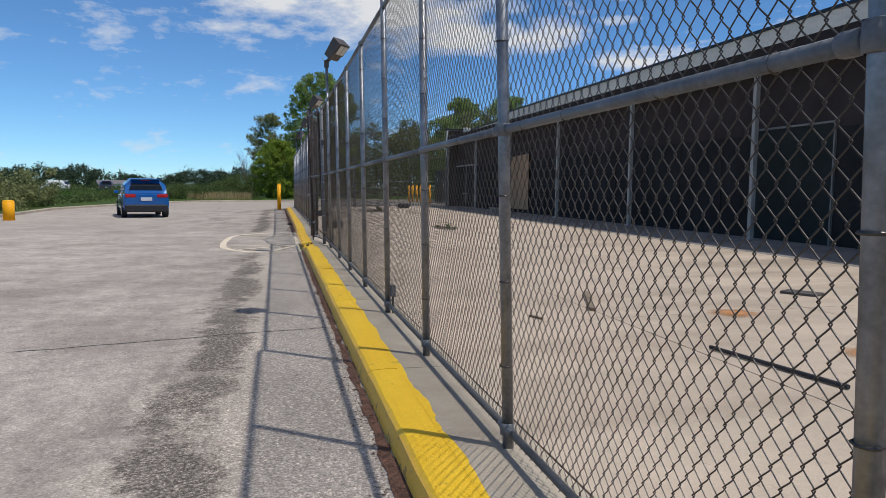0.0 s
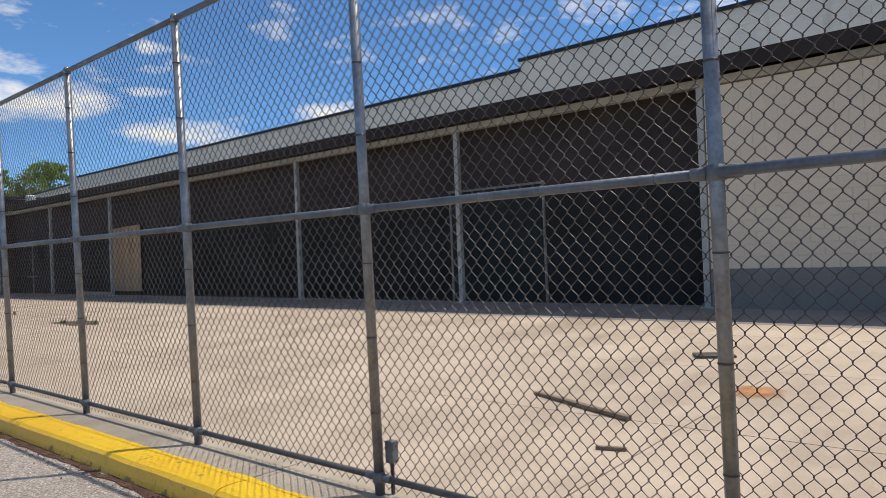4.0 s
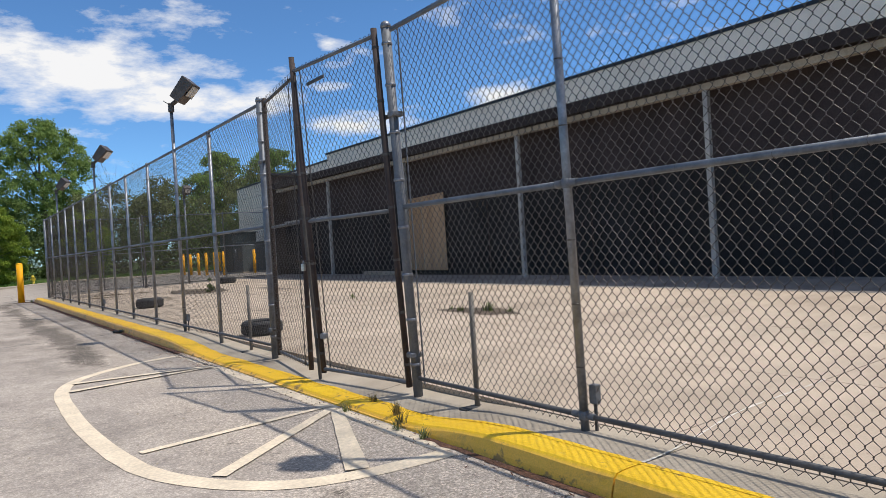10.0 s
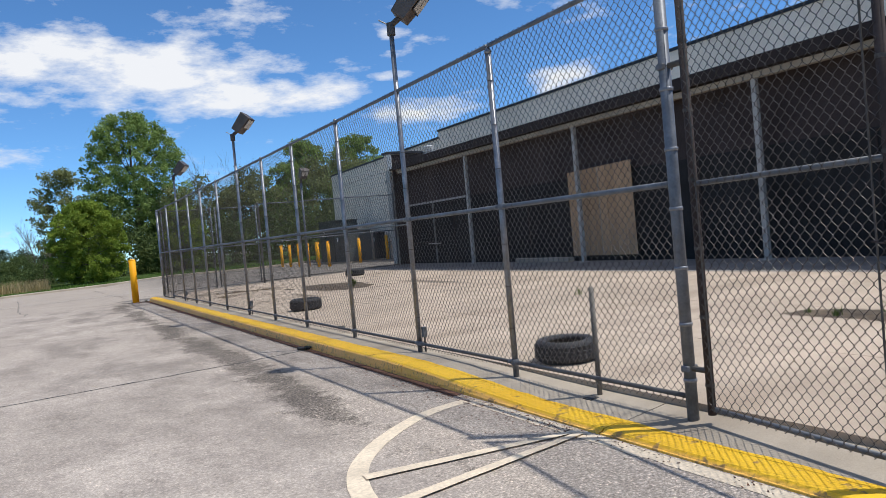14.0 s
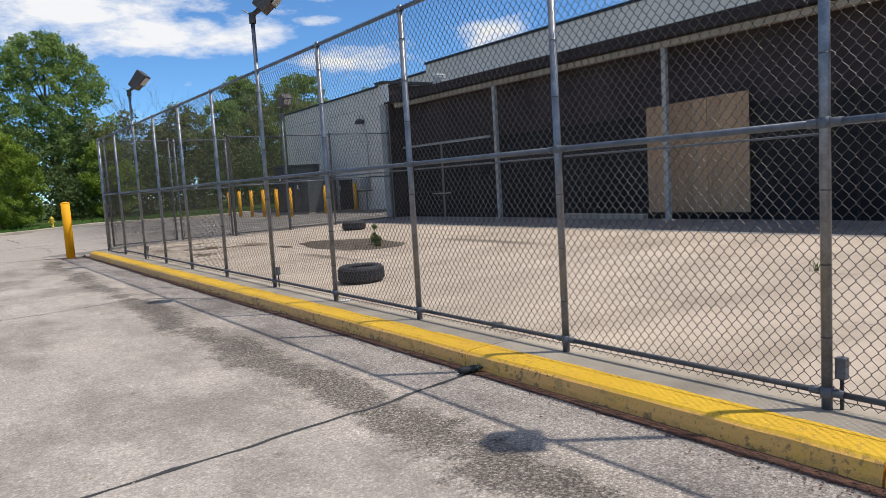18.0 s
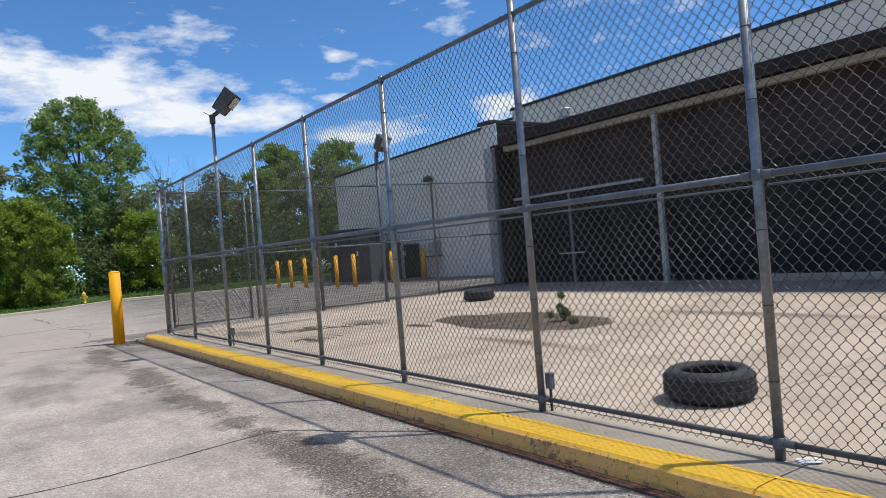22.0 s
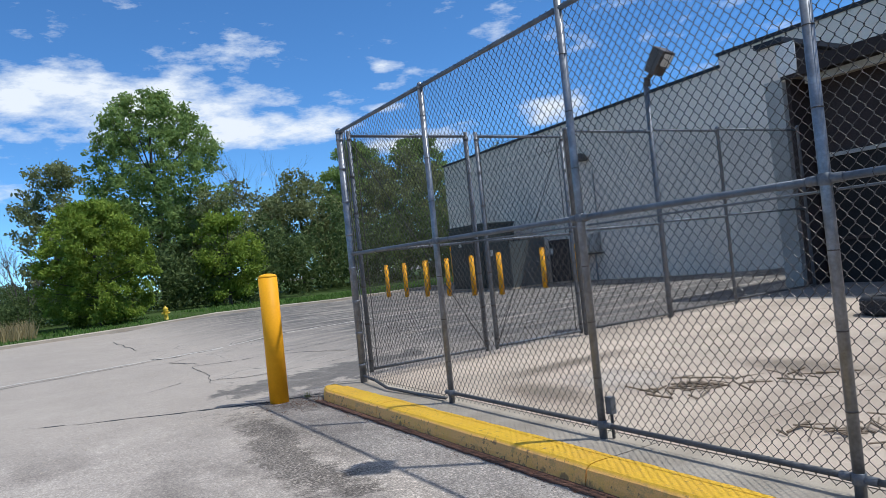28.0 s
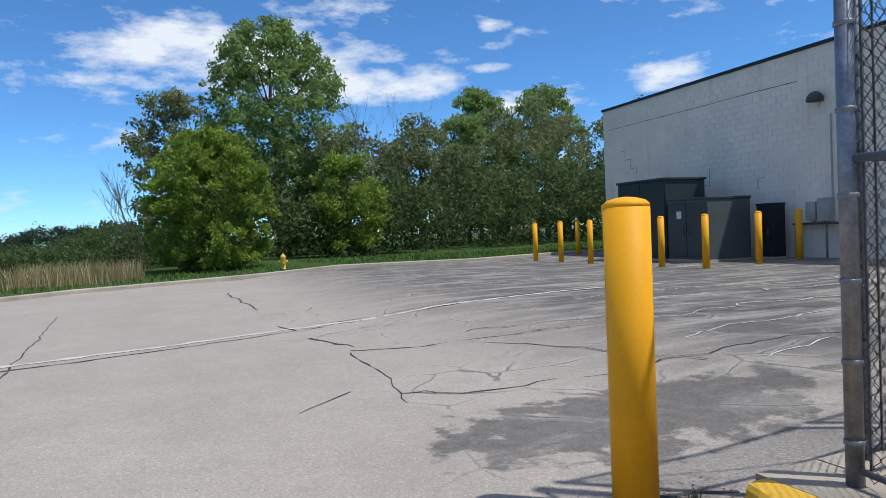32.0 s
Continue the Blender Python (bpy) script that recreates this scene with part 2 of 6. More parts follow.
    smear = ramp(t, noise_node(t, coords(t, scale=(0.9, 0.42, 1)), 1.15, 8, 0.64), [(0.47, (0, 0, 0)), (0.62, (1, 1, 1))])
    lane = t.nodes.new("ShaderNodeMapRange")
    lane.inputs["From Min"].default_value, lane.inputs["From Max"].default_value = -6.5, -3.0
    link(t, sep.outputs[0], lane.inputs[0])
    c = mixed(t, calc(t, "MULTIPLY", calc(t, "MULTIPLY", smear, calc(t, "MULTIPLY", near.outputs[0], kept.outputs[0])), calc(t, "MULTIPLY", lane.outputs[0], calc(t, "ADD", 0.22, calc(t, "MULTIPLY", old.outputs[0], 0.34)))), c, (0.17, 0.145, 0.125))
    speck = ramp(t, noise_node(t, v, 40, 4, 0.75), [(0.42, (0.3, 0.3, 0.3)), (0.54, (1, 1, 1))])
    c = mixed(t, calc(t, "MULTIPLY", calc(t, "MULTIPLY", worn, speck), 0.78), c, (0.085, 0.075, 0.067))
    crust = ramp(t, noise_node(t, coords(t, scale=(1.3, 0.8, 1)), 2.6, 9, 0.74), [(0.44, (0, 0, 0)), (0.6, (1, 1, 1))])
    c = mixed(t, calc(t, "MULTIPLY", calc(t, "MULTIPLY", old.outputs[0], near.outputs[0]), calc(t, "MULTIPLY", crust, calc(t, "ADD", calc(t, "MULTIPLY", strip.outputs[0], 0.2), 0.1))), c, (0.135, 0.115, 0.1))
    # darker asphalt behind the yard, in streaks that deepen towards +x
    yy = t.nodes.new("ShaderNodeMapRange")
    yy.inputs["From Min"].default_value, yy.inputs["From Max"].default_value = 38.5, 41
    link(t, sep.outputs[1], yy.inputs[0])
    xx = t.nodes.new("ShaderNodeMapRange")
    xx.inputs["From Min"].default_value, xx.inputs["From Max"].default_value = 0.0, 3.4
    link(t, calc(t, "ADD", sep.outputs[0], calc(t, "MULTIPLY", calc(t, "SUBTRACT", mid, 0.5), 3.5)), xx.inputs[0])
    sv = coords(t, scale=(0.45, 2.2, 1))
    lot = calc(t, "MULTIPLY", calc(t, "MULTIPLY", yy.outputs[0], xx.outputs[0]), ramp(t, noise_node(t, sv, 1.0, 7, 0.66), [(0.36, (0.2, 0.2, 0.2)), (0.52, (1, 1, 1))]))
    c = mixed(t, calc(t, "MULTIPLY", yy.outputs[0], 0.6), c, (0.355, 0.302, 0.247))
    c = mixed(t, calc(t, "MULTIPLY", lot, 0.85), c, (0.095, 0.092, 0.088))
    # dark repair with a ragged edge at the fence corner
    ex = calc(t, "DIVIDE", calc(t, "SUBTRACT", sep.outputs[0], 0.25), 1.7)
    ey = calc(t, "DIVIDE", calc(t, "SUBTRACT", sep.outputs[1], 41.3), 0.8)
    er = calc(t, "ADD", calc(t, "ADD", calc(t, "MULTIPLY", ex, ex), calc(t, "MULTIPLY", ey, ey)), calc(t, "MULTIPLY", calc(t, "SUBTRACT", noise_node(t, v, 3.2, 5, 0.6), 0.5), 3.4))
    c = mixed(t, calc(t, "MULTIPLY", ramp(t, er, [(0.7, (1, 1, 1)), (1.0, (0, 0, 0))]), calc(t, "ADD", calc(t, "MULTIPLY", mott, 0.7), 0.35)), c, (0.085, 0.081, 0.078))
    # fine net of cracks in the broken asphalt by the fence corner
    vor = t.nodes.new("ShaderNodeTexVoronoi")
    vor.feature = "DISTANCE_TO_EDGE"
    vor.inputs["Scale"].default_value = 1.15
    warp = t.nodes.new("ShaderNodeMix")
    warp.data_type = "VECTOR"
    warp.inputs[0].default_value = 0.16
    wn = t.nodes.new("ShaderNodeTexNoise")
    wn.inputs["Scale"].default_value, wn.inputs["Detail"].default_value = 3.0, 6
    link(t, v, wn.inputs["Vector"])
    link(t, v, warp.inputs[4])
    link(t, wn.outputs["Color"], warp.inputs[5])
    link(t, warp.outputs[1], vor.inputs["Vector"])
    nx = t.nodes.new("ShaderNodeMapRange")
    nx.inputs["From Min"].default_value, nx.inputs["From Max"].default_value = -1.9, -0.6
    link(t, sep.outputs[0], nx.inputs[0])
    gaps = ramp(t, noise_node(t, v, 0.8, 4, 0.6), [(0.45, (0, 0, 0)), (0.57, (1, 1, 1))])
    net = calc(t, "MULTIPLY", calc(t, "MULTIPLY", nx.outputs[0], yy.outputs[0]), gaps)
    c = mixed(t, calc(t, "MULTIPLY", net, ramp(t, vor.outputs["Distance"], [(0.03, (0.4, 0.4, 0.4)), (0.09, (0, 0, 0))])), c, (0.46, 0.41, 0.35))
    c = mixed(t, calc(t, "MULTIPLY", net, ramp(t, vor.outputs["Distance"], [(0.006, (0.6, 0.6, 0.6)), (0.017, (0, 0, 0))])), c, (0.055, 0.05, 0.045))
    # trodden dirt round the foot of the corner bollard
    dx = calc(t, "DIVIDE", calc(t, "ADD", sep.outputs[0], 0.72), 0.62)
    dy = calc(t, "DIVIDE", calc(t, "SUBTRACT", sep.outputs[1], 39.65), 0.62)
    dr = calc(t, "ADD", calc(t, "ADD", calc(t, "MULTIPLY", dx, dx), calc(t, "MULTIPLY", dy, dy)), calc(t, "MULTIPLY", calc(t, "SUBTRACT", noise_node(t, v, 6.0, 7, 0.7), 0.5), 5.0))
    c = mixed(t, calc(t, "MULTIPLY", ramp(t, dr, [(0.35, (1, 1, 1)), (1.1, (0, 0, 0))]), 0.65), c, (0.13, 0.112, 0.095))
    fleck = ramp(t, noise_node(t, v, 34, 4, 0.6), [(0.63, (0, 0, 0)), (0.69, (1, 1, 1))])
    c = mixed(t, calc(t, "MULTIPLY", fleck, 0.55), c, (0.13, 0.115, 0.105))
    # aggregate
    c = mixed(t, calc(t, "SUBTRACT", 0.75, calc(t, "MULTIPLY", yy.outputs[0], 0.45)), c, mixed(t, 1.0, c, ramp(t, peb, [(0.38, (0.74, 0.735, 0.73)), (0.5, (1.0, 1.0, 1.0)), (0.62, (1.14, 1.13, 1.12))]), "MULTIPLY"))
    agg = ramp(t, grit, [(0.36, (0.6, 0.59, 0.59)), (0.5, (0.98, 0.98, 0.98)), (0.64, (1.22, 1.21, 1.19))])
    c = mixed(t, calc(t, "SUBTRACT", calc(t, "ADD", calc(t, "MULTIPLY", strip_f, 0.55), calc(t, "ADD", 0.38, calc(t, "MULTIPLY", old.outputs[0], 0.12))), calc(t, "MULTIPLY", yy.outputs[0], 0.18)), c, mixed(t, 1.0, c, agg, "MULTIPLY"))
    # stones of the aggregate, each of its own tone, with dark binder between them
    show = calc(t, "SUBTRACT", calc(t, "ADD", calc(t, "ADD", calc(t, "MULTIPLY", strip_f, 0.3), calc(t, "MULTIPLY", worn, 0.45)), calc(t, "MULTIPLY", peb, 0.75)), calc(t, "MULTIPLY", yy.outputs[0], 0.15))
    for size, part_of in ((52.0, 0.55), (120.0, 0.45)):
        sv2 = t.nodes.new("ShaderNodeTexVoronoi")
        sv2.inputs["Scale"].default_value = size
        link(t, v, sv2.inputs["Vector"])
        tone = ramp(t, sv2.outputs["Color"], [(0.1, (0.66, 0.65, 0.65)), (0.55, (1.14, 1.14, 1.13)), (0.95, (1.9, 1.87, 1.82))])
        gap = ramp(t, sv2.outputs["Distance"], [(0.32, (1.14, 1.14, 1.14)), (0.62, (0.42, 0.41, 0.4))])
        stones = mixed(t, 1.0, tone, gap, "MULTIPLY")
        c = mixed(t, calc(t, "MULTIPLY", show, part_of), c, mixed(t, 1.0, c, stones, "MULTIPLY"))
    link(t, c, b.inputs["Base Color"])
    b.inputs["Roughness"].default_value = 0.9
    b.inputs["Specular IOR Level"].default_value = 0.08
    bumped(t, b, calc(t, "ADD", grit, calc(t, "MULTIPLY", grain, 0.5)), 0.5, 0.006)
    return m


def concrete_material(name, base, stain=(0.3, 0.26, 0.2)):
    m, t, b = material(name)
    v = coords(t)
    big, mid, fine = noise_node(t, v, 0.35, 6, 0.6), noise_node(t, v, 2.2, 6, 0.6), noise_node(t, v, 120, 2)
    c = ramp(t, big, [(0.3, scaled(base, 0.86)), (0.7, scaled(base, 1.1))])
    c = mixed(t, 1.0, c, ramp(t, mid, [(0.3, (0.9, 0.89, 0.88)), (0.7, (1.06, 1.06, 1.05))]), "MULTIPLY")
    c = mixed(t, 1.0, c, ramp(t, fine, [(0.3, (0.88, 0.88, 0.88)), (0.7, (1.08, 1.08, 1.08))]), "MULTIPLY")
    spots = ramp(t, noise_node(t, v, 3.1, 3, 0.5), [(0.66, (0, 0, 0)), (0.74, (1, 1, 1))])
    c = mixed(t, calc(t, "MULTIPLY", spots, 0.35), c, stain)
    wide = ramp(t, noise_node(t, coords(t, scale=(0.55, 1.1, 1)), 1.1, 7, 0.68), [(0.5, (0, 0, 0)), (0.66, (1, 1, 1))])
    c = mixed(t, calc(t, "MULTIPLY", wide, 0.3), c, scaled(stain, 0.95))
    specks = ramp(t, noise_node(t, v, 24, 3, 0.6), [(0.70, (0, 0, 0)), (0.74, (1, 1, 1))])
    bands = noise_node(t, coords(t, scale=(0.3, 1.5, 1)), 0.8, 6, 0.6)
    c = mixed(t, 1.0, c, ramp(t, bands, [(0.34, (0.80, 0.79, 0.78)), (0.5, (0.99, 0.99, 0.99)), (0.66, (1.08, 1.08, 1.08))]), "MULTIPLY")
    c = mixed(t, calc(t, "MULTIPLY", specks, 0.5), c, (0.12, 0.095, 0.07))
    link(t, c, b.inputs["Base Color"])
    b.inputs["Roughness"].default_value = 0.88
    b.inputs["Specular IOR Level"].default_value = 0.1
    bumped(t, b, fine, 0.35, 0.003)
    return m


def painted_kerb_material():
    m, t, b = material("yellow_kerb_paint")
    v = coords(t)
    big, mid, fine = noise_node(t, v, 1.1, 5), noise_node(t, v, 9, 6, 0.65), noise_node(t, v, 90, 2)
    c = ramp(t, big, [(0.3, (0.86, 0.49, 0.008)), (0.7, (0.92, 0.58, 0.014))])
    sep = t.nodes.new("ShaderNodeSeparateXYZ")
    link(t, v, sep.inputs[0])
    old = t.nodes.new("ShaderNodeMapRange")
    old.inputs["From Min"].default_value, old.inputs["From Max"].default_value = 14, 22
    link(t, sep.outputs[1], old.inputs[0])
    c = mixed(t, calc(t, "MULTIPLY", old.outputs[0], ramp(t, noise_node(t, v, 2.4, 5, 0.6), [(0.3, (0.35, 0.35, 0.35)), (0.7, (1, 1, 1))])), c, (0.84, 0.465, 0.03))
    # scuffed outer face, its colour also warmed to offset the blue skylight on it
    face = t.nodes.new("ShaderNodeMapRange")
    face.inputs["From Min"].default_value, face.inputs["From Max"].default_value = -0.468, -0.485
    link(t, sep.outputs[0], face.inputs[0])
    scuff_warmth = calc(t, "MULTIPLY", face.outputs[0], calc(t, "ADD", calc(t, "MULTIPLY", old.outputs[0], 0.5), 0.4))
    c = mixed(t, calc(t, "MULTIPLY", scuff_warmth, ramp(t, noise_node(t, v, 5, 8, 0.72), [(0.34, (0.55, 0.55, 0.55)), (0.52, (1, 1, 1))])), c, (0.95, 0.5, 0.15))
    flake = ramp(t, noise_node(t, coords(t, scale=(1, 0.5, 1)), 11, 8, 0.75), [(0.55, (0, 0, 0)), (0.6, (1, 1, 1))])
    c = mixed(t, calc(t, "MULTIPLY", calc(t, "MULTIPLY", flake, scuff_warmth), 0.5), c, (0.42, 0.24, 0.1))
    chip = ramp(t, calc(t, "ADD", noise_node(t, v, 24, 6, 0.7), calc(t, "MULTIPLY", calc(t, "SUBTRACT", noise_node(t, v, 1.7, 3), 0.5), 0.35)), [(0.59, (0, 0, 0)), (0.63, (1, 1, 1))])
    c = mixed(t, calc(t, "MULTIPLY", calc(t, "MULTIPLY", chip, calc(t, "ADD", calc(t, "MULTIPLY", face.outputs[0], 0.5), 0.4)), calc(t, "ADD", calc(t, "MULTIPLY", old.outputs[0], 0.75), 0.2)), c, (0.26, 0.14, 0.06))
    low = t.nodes.new("ShaderNodeMapRange")
    low.inputs["From Min"].default_value, low.inputs["From Max"].default_value = 0.07, 0.0
    link(t, sep.outputs[2], low.inputs[0])
    wear = ramp(t, calc(t, "ADD", mid, calc(t, "MULTIPLY", low.outputs[0], 0.12)), [(0.63, (0, 0, 0)), (0.70, (1, 1, 1))])
    c = mixed(t, calc(t, "MULTIPLY", wear, 0.8), c, (0.25, 0.15, 0.07))
    c = mixed(t, 1.0, c, ramp(t, fine, [(0.3, (0.9, 0.9, 0.9)), (0.7, (1.05, 1.05, 1.05))]), "MULTIPLY")
    link(t, c, b.inputs["Base Color"])
    b.inputs["Roughness"].default_value = 0.62
    bumped(t, b, calc(t, "ADD", mid, calc(t, "MULTIPLY", fine, 0.4)), 0.45, 0.006)
    return m


def leaf_material(name, a, b_, trans=0.35):
    m, t, b = material(name)
    g = t.nodes.new("ShaderNodeNewGeometry")
    c = ramp(t, g.outputs["Random Per Island"], [(0.0, a), (1.0, b_)])
    v = coords(t)
    c = mixed(t, 1.0, c, ramp(t, noise_node(t, v, 0.7, 3), [(0.3, (0.7, 0.74, 0.7)), (0.7, (1.2, 1.18, 1.1))]), "MULTIPLY")
    link(t, c, b.inputs["Base Color"])
    b.inputs["Roughness"].default_value = 0.7
    b.inputs["Specular IOR Level"].default_value = 0.15
    tr = t.nodes.new("ShaderNodeBsdfTranslucent")
    link(t, c, tr.inputs[0])
    mx = t.nodes.new("ShaderNodeMixShader")
    mx.inputs[0].default_value = trans
    link(t, b.outputs[0], mx.inputs[1])
    link(t, tr.outputs[0], mx.inputs[2])
    link(t, mx.outputs[0], t.nodes["Material Output"].inputs[0])
    return m


def block_material(name, base):
    """Painted concrete block: every block a shade of its own, fine pores, faint rain streaks."""
    m, t, b = material(name)
    v = coords(t)
    geo, info = t.nodes.new("ShaderNodeNewGeometry"), t.nodes.new("ShaderNodeObjectInfo")
    one = calc(t, "FRACT", calc(t, "ADD", geo.outputs["Random Per Island"], info.outputs["Random"]))
    n1, n2, n3 = noise_node(t, v, 0.5, 6, 0.6), noise_node(t, v, 30, 3), noise_node(t, v, 160, 3, 0.7)
    c = ramp(t, n1, [(0.3, scaled(base, 0.9)), (0.7, scaled(base, 1.07))])
    c = mixed(t, 1.0, c, ramp(t, one, [(0.0, (0.955, 0.955, 0.96)), (1.0, (1.015, 1.015, 1.01))]), "MULTIPLY")
    c = mixed(t, 1.0, c, ramp(t, n2, [(0.3, (0.94, 0.94, 0.94)), (0.7, (1.04, 1.04, 1.04))]), "MULTIPLY")
    streak = ramp(t, noise_node(t, coords(t, scale=(1, 1.6, 0.12)), 1.5, 5, 0.6), [(0.58, (0, 0, 0)), (0.72, (1, 1, 1))])
    c = mixed(t, calc(t, "MULTIPLY", streak, 0.22), c, (0.3, 0.26, 0.2))
    link(t, c, b.inputs["Base Color"])
    b.inputs["Roughness"].default_value = 0.85
    bumped(t, b, calc(t, "ADD", n2, n3), 0.3, 0.004)
    return m


ASPHALT = asphalt_material()
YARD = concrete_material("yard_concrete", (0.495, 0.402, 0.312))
GREY_SLAB = concrete_material("grey_slab_concrete", (0.25, 0.23, 0.215), (0.12, 0.11, 0.1))
STRIP = concrete_material("strip_concrete", (0.43, 0.365, 0.285))
KERB_PAINT = painted_kerb_material()
GALV = surface("galvanised_steel", (0.265, 0.27, 0.285), 0.62, 1.25, 9.0, 60, 0.42, 0.6, 0.15, 0.001)
GALV_DARK = surface("weathered_steel", (0.10, 0.09, 0.08), 0.6, 1.4, 4.0, 60, 0.7, 0.4, 0.3, 0.002)
RUST = surface("rusted_steel", (0.058, 0.041, 0.036), 0.55, 1.4, 5.0, 50, 0.85, 0.1, 0.4, 0.003)
GALV_OLD = surface("dull_galvanised_steel", (0.15, 0.155, 0.165), 0.7, 1.25, 5.0, 60, 0.6, 0.15, 0.25, 0.002)
RAIL_LOW = surface("grimy_galvanised_steel", (0.095, 0.093, 0.093), 0.7, 1.3, 6.0, 60, 0.65, 0.1, 0.25, 0.002)
GALV_MID = surface("weathered_galvanised_steel", (0.15, 0.162, 0.182), 0.65, 1.25, 8.0, 60, 0.5, 0.2, 0.2, 0.002)
WIRE = surface("fence_wire", (0.105, 0.095, 0.087), 0.7, 1.25, 2.0, 30, 0.3, 0.75, 0.0, 0.001)
WIRE.node_tree.nodes["Principled BSDF"].inputs["Specular Tint"].default_value = (0.3, 0.3, 0.3, 1)
BOLLARD = surface("bollard_paint", (0.90, 0.40, 0.006), 0.9, 1.06, 2.4, 45, 0.55, 0.0, 0.12, 0.002, grain=0.25, spec=0.2)
BLOCK = block_material("painted_block_wall", (0.9, 0.775, 0.64))
BEIGE_WALL = block_material("beige_painted_wall", (0.72, 0.60, 0.45))
GREY_BASE = surface("grey_base_paint", (0.215, 0.2, 0.18), 0.85, 1.1, 1.2, 40, 0.8, 0, 0.25, 0.004)
FASCIA = surface("dark_fascia_metal", (0.042, 0.034, 0.032), 0.8, 1.25, 1.2, 30, 0.85, 0.0, 0.1, 0.002, spec=0.12)
BEAM = surface("cream_beam_paint", (0.40, 0.34, 0.255), 0.75, 1.12, 1.4, 30, 0.7, 0, 0.2, 0.003)
COLUMN = surface("grey_column_paint", (0.42, 0.40, 0.36), 0.8, 1.15, 2.0, 40, 0.65, 0.1, 0.2, 0.002)
DARK_UP = surface("dark_brown_panel", (0.056, 0.044, 0.041), 0.75, 1.3, 1.0, 24, 0.9, 0, 0.2, 0.003, spec=0.1)
DARK_LOW = surface("dark_green_panel", (0.029, 0.028, 0.027), 0.75, 1.35, 1.0, 24, 0.9, 0, 0.2, 0.003, spec=0.12)
PARAPET_CAP = surface("black_coping", (0.02, 0.022, 0.028), 0.8, 1.2, 2, 30, 0.5, 0.3, 0.1, 0.002)
SOFFIT = surface("dark_soffit", (0.075, 0.06, 0.05), 0.8, 1.2, 1.2, 30, 0.9, 0, 0.1, 0.002, spec=0.1)
PLY, t_, b_p = material("plywood")
g_ = noise_node(t_, coords(t_, scale=(1, 14, 0.7)), 2.0, 5, 0.6)
o_ = t_.nodes.new("ShaderNodeObjectInfo")
c_ = ramp(t_, g_, [(0.3, (0.34, 0.205, 0.11)), (0.7, (0.49, 0.32, 0.175))])
c_ = mixed(t_, 1.0, c_, ramp(t_, o_.outputs["Random"], [(0.0, (0.88, 0.86, 0.84)), (1.0, (1.08, 1.07, 1.06))]), "MULTIPLY")
link(t_, c_, b_p.inputs["Base Color"])
b_p.inputs["Roughness"].default_value = 0.75
bumped(t_, b_p, g_, 0.2, 0.002)
RUBBER = surface("tyre_rubber", (0.022, 0.022, 0.024), 0.7, 1.5, 6, 60, 0.75, 0, 0.4, 0.003)
BARK = surface("bark", (0.11, 0.09, 0.07), 0.6, 1.3, 5, 40, 0.9, 0, 0.6, 0.02)
LEAF_BIG = leaf_material("tree_leaves", (0.175, 0.25, 0.07), (0.36, 0.45, 0.15), 0.5)
LEAF_BUSH = leaf_material("bush_leaves", (0.175, 0.255, 0.032), (0.335, 0.405, 0.07), 0.45)
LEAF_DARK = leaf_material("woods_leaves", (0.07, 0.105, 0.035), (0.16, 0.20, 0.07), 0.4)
LEAF_FAR = leaf_material("far_woods_leaves", (0.034, 0.054, 0.032), (0.072, 0.10, 0.055), 0.2)
GRASS = leaf_material("grass_blades", (0.08, 0.16, 0.025), (0.17, 0.26, 0.06), 0.3)
LEAF_OLIVE = leaf_material("spring_leaves", (0.17, 0.185, 0.075), (0.30, 0.315, 0.145), 0.4)
REED = leaf_material("dry_reeds", (0.36, 0.26, 0.12), (0.62, 0.48, 0.27), 0.3)
SOIL = surface("grassy_soil", (0.06, 0.09, 0.028), 0.7, 1.3, 0.6, 20, 0.95, 0, 0.6, 0.02, spec=0.02)


# ---- mesh helpers ----
def part(name, bm, mat, parent=None, label="", smooth=False):
    me = bpy.data.meshes.new(name)
    bm.to_mesh(me)
    bm.free()
    me.materials.append(mat)
    if smooth:
        me.shade_smooth()
    ob = new(name, me)
    if parent is not None:
        ob.parent = parent
    return tagged(ob, label)


def part_at(name, me, parent, loc=(0, 0, 0), rot=(0, 0, 0), scale=(1, 1, 1)):
    ob = new(name, me)
    ob.parent = parent
    ob.location, ob.rotation_euler, ob.scale = loc, rot, scale
    return ob


def mesh_of(bm, name, mat, smooth=False):
    me = bpy.data.meshes.new(name)
    bm.to_mesh(me)
    bm.free()
    me.materials.append(mat)
    if smooth:
        me.shade_smooth()
    return me


def thing(name, label, category, loc=(0, 0, 0), rz=0.0, group="", kind=""):
    ob = new(name)
    ob.location, ob.rotation_euler = loc, (0, 0, rz)
    return tagged(ob, label, category, group, kind)


def add_box(bm, lo, hi, bevel=0.0):
    r = bmesh.ops.create_cube(bm, size=1.0)
    c = [(a + b) / 2 for a, b in zip(lo, hi)]
    s = [b - a for a, b in zip(lo, hi)]
    for v in r["verts"]:
        v.co = Vector((v.co.x * s[0] + c[0], v.co.y * s[1] + c[1], v.co.z * s[2] + c[2]))
    if bevel:
        es = {e for v in r["verts"] for e in v.link_edges}
        bmesh.ops.bevel(bm, geom=list(es), offset=bevel, segments=2, affect="EDGES", profile=0.5)
    return bm


def box(lo, hi, bevel=0.0):
    return add_box(bmesh.new(), lo, hi, bevel)


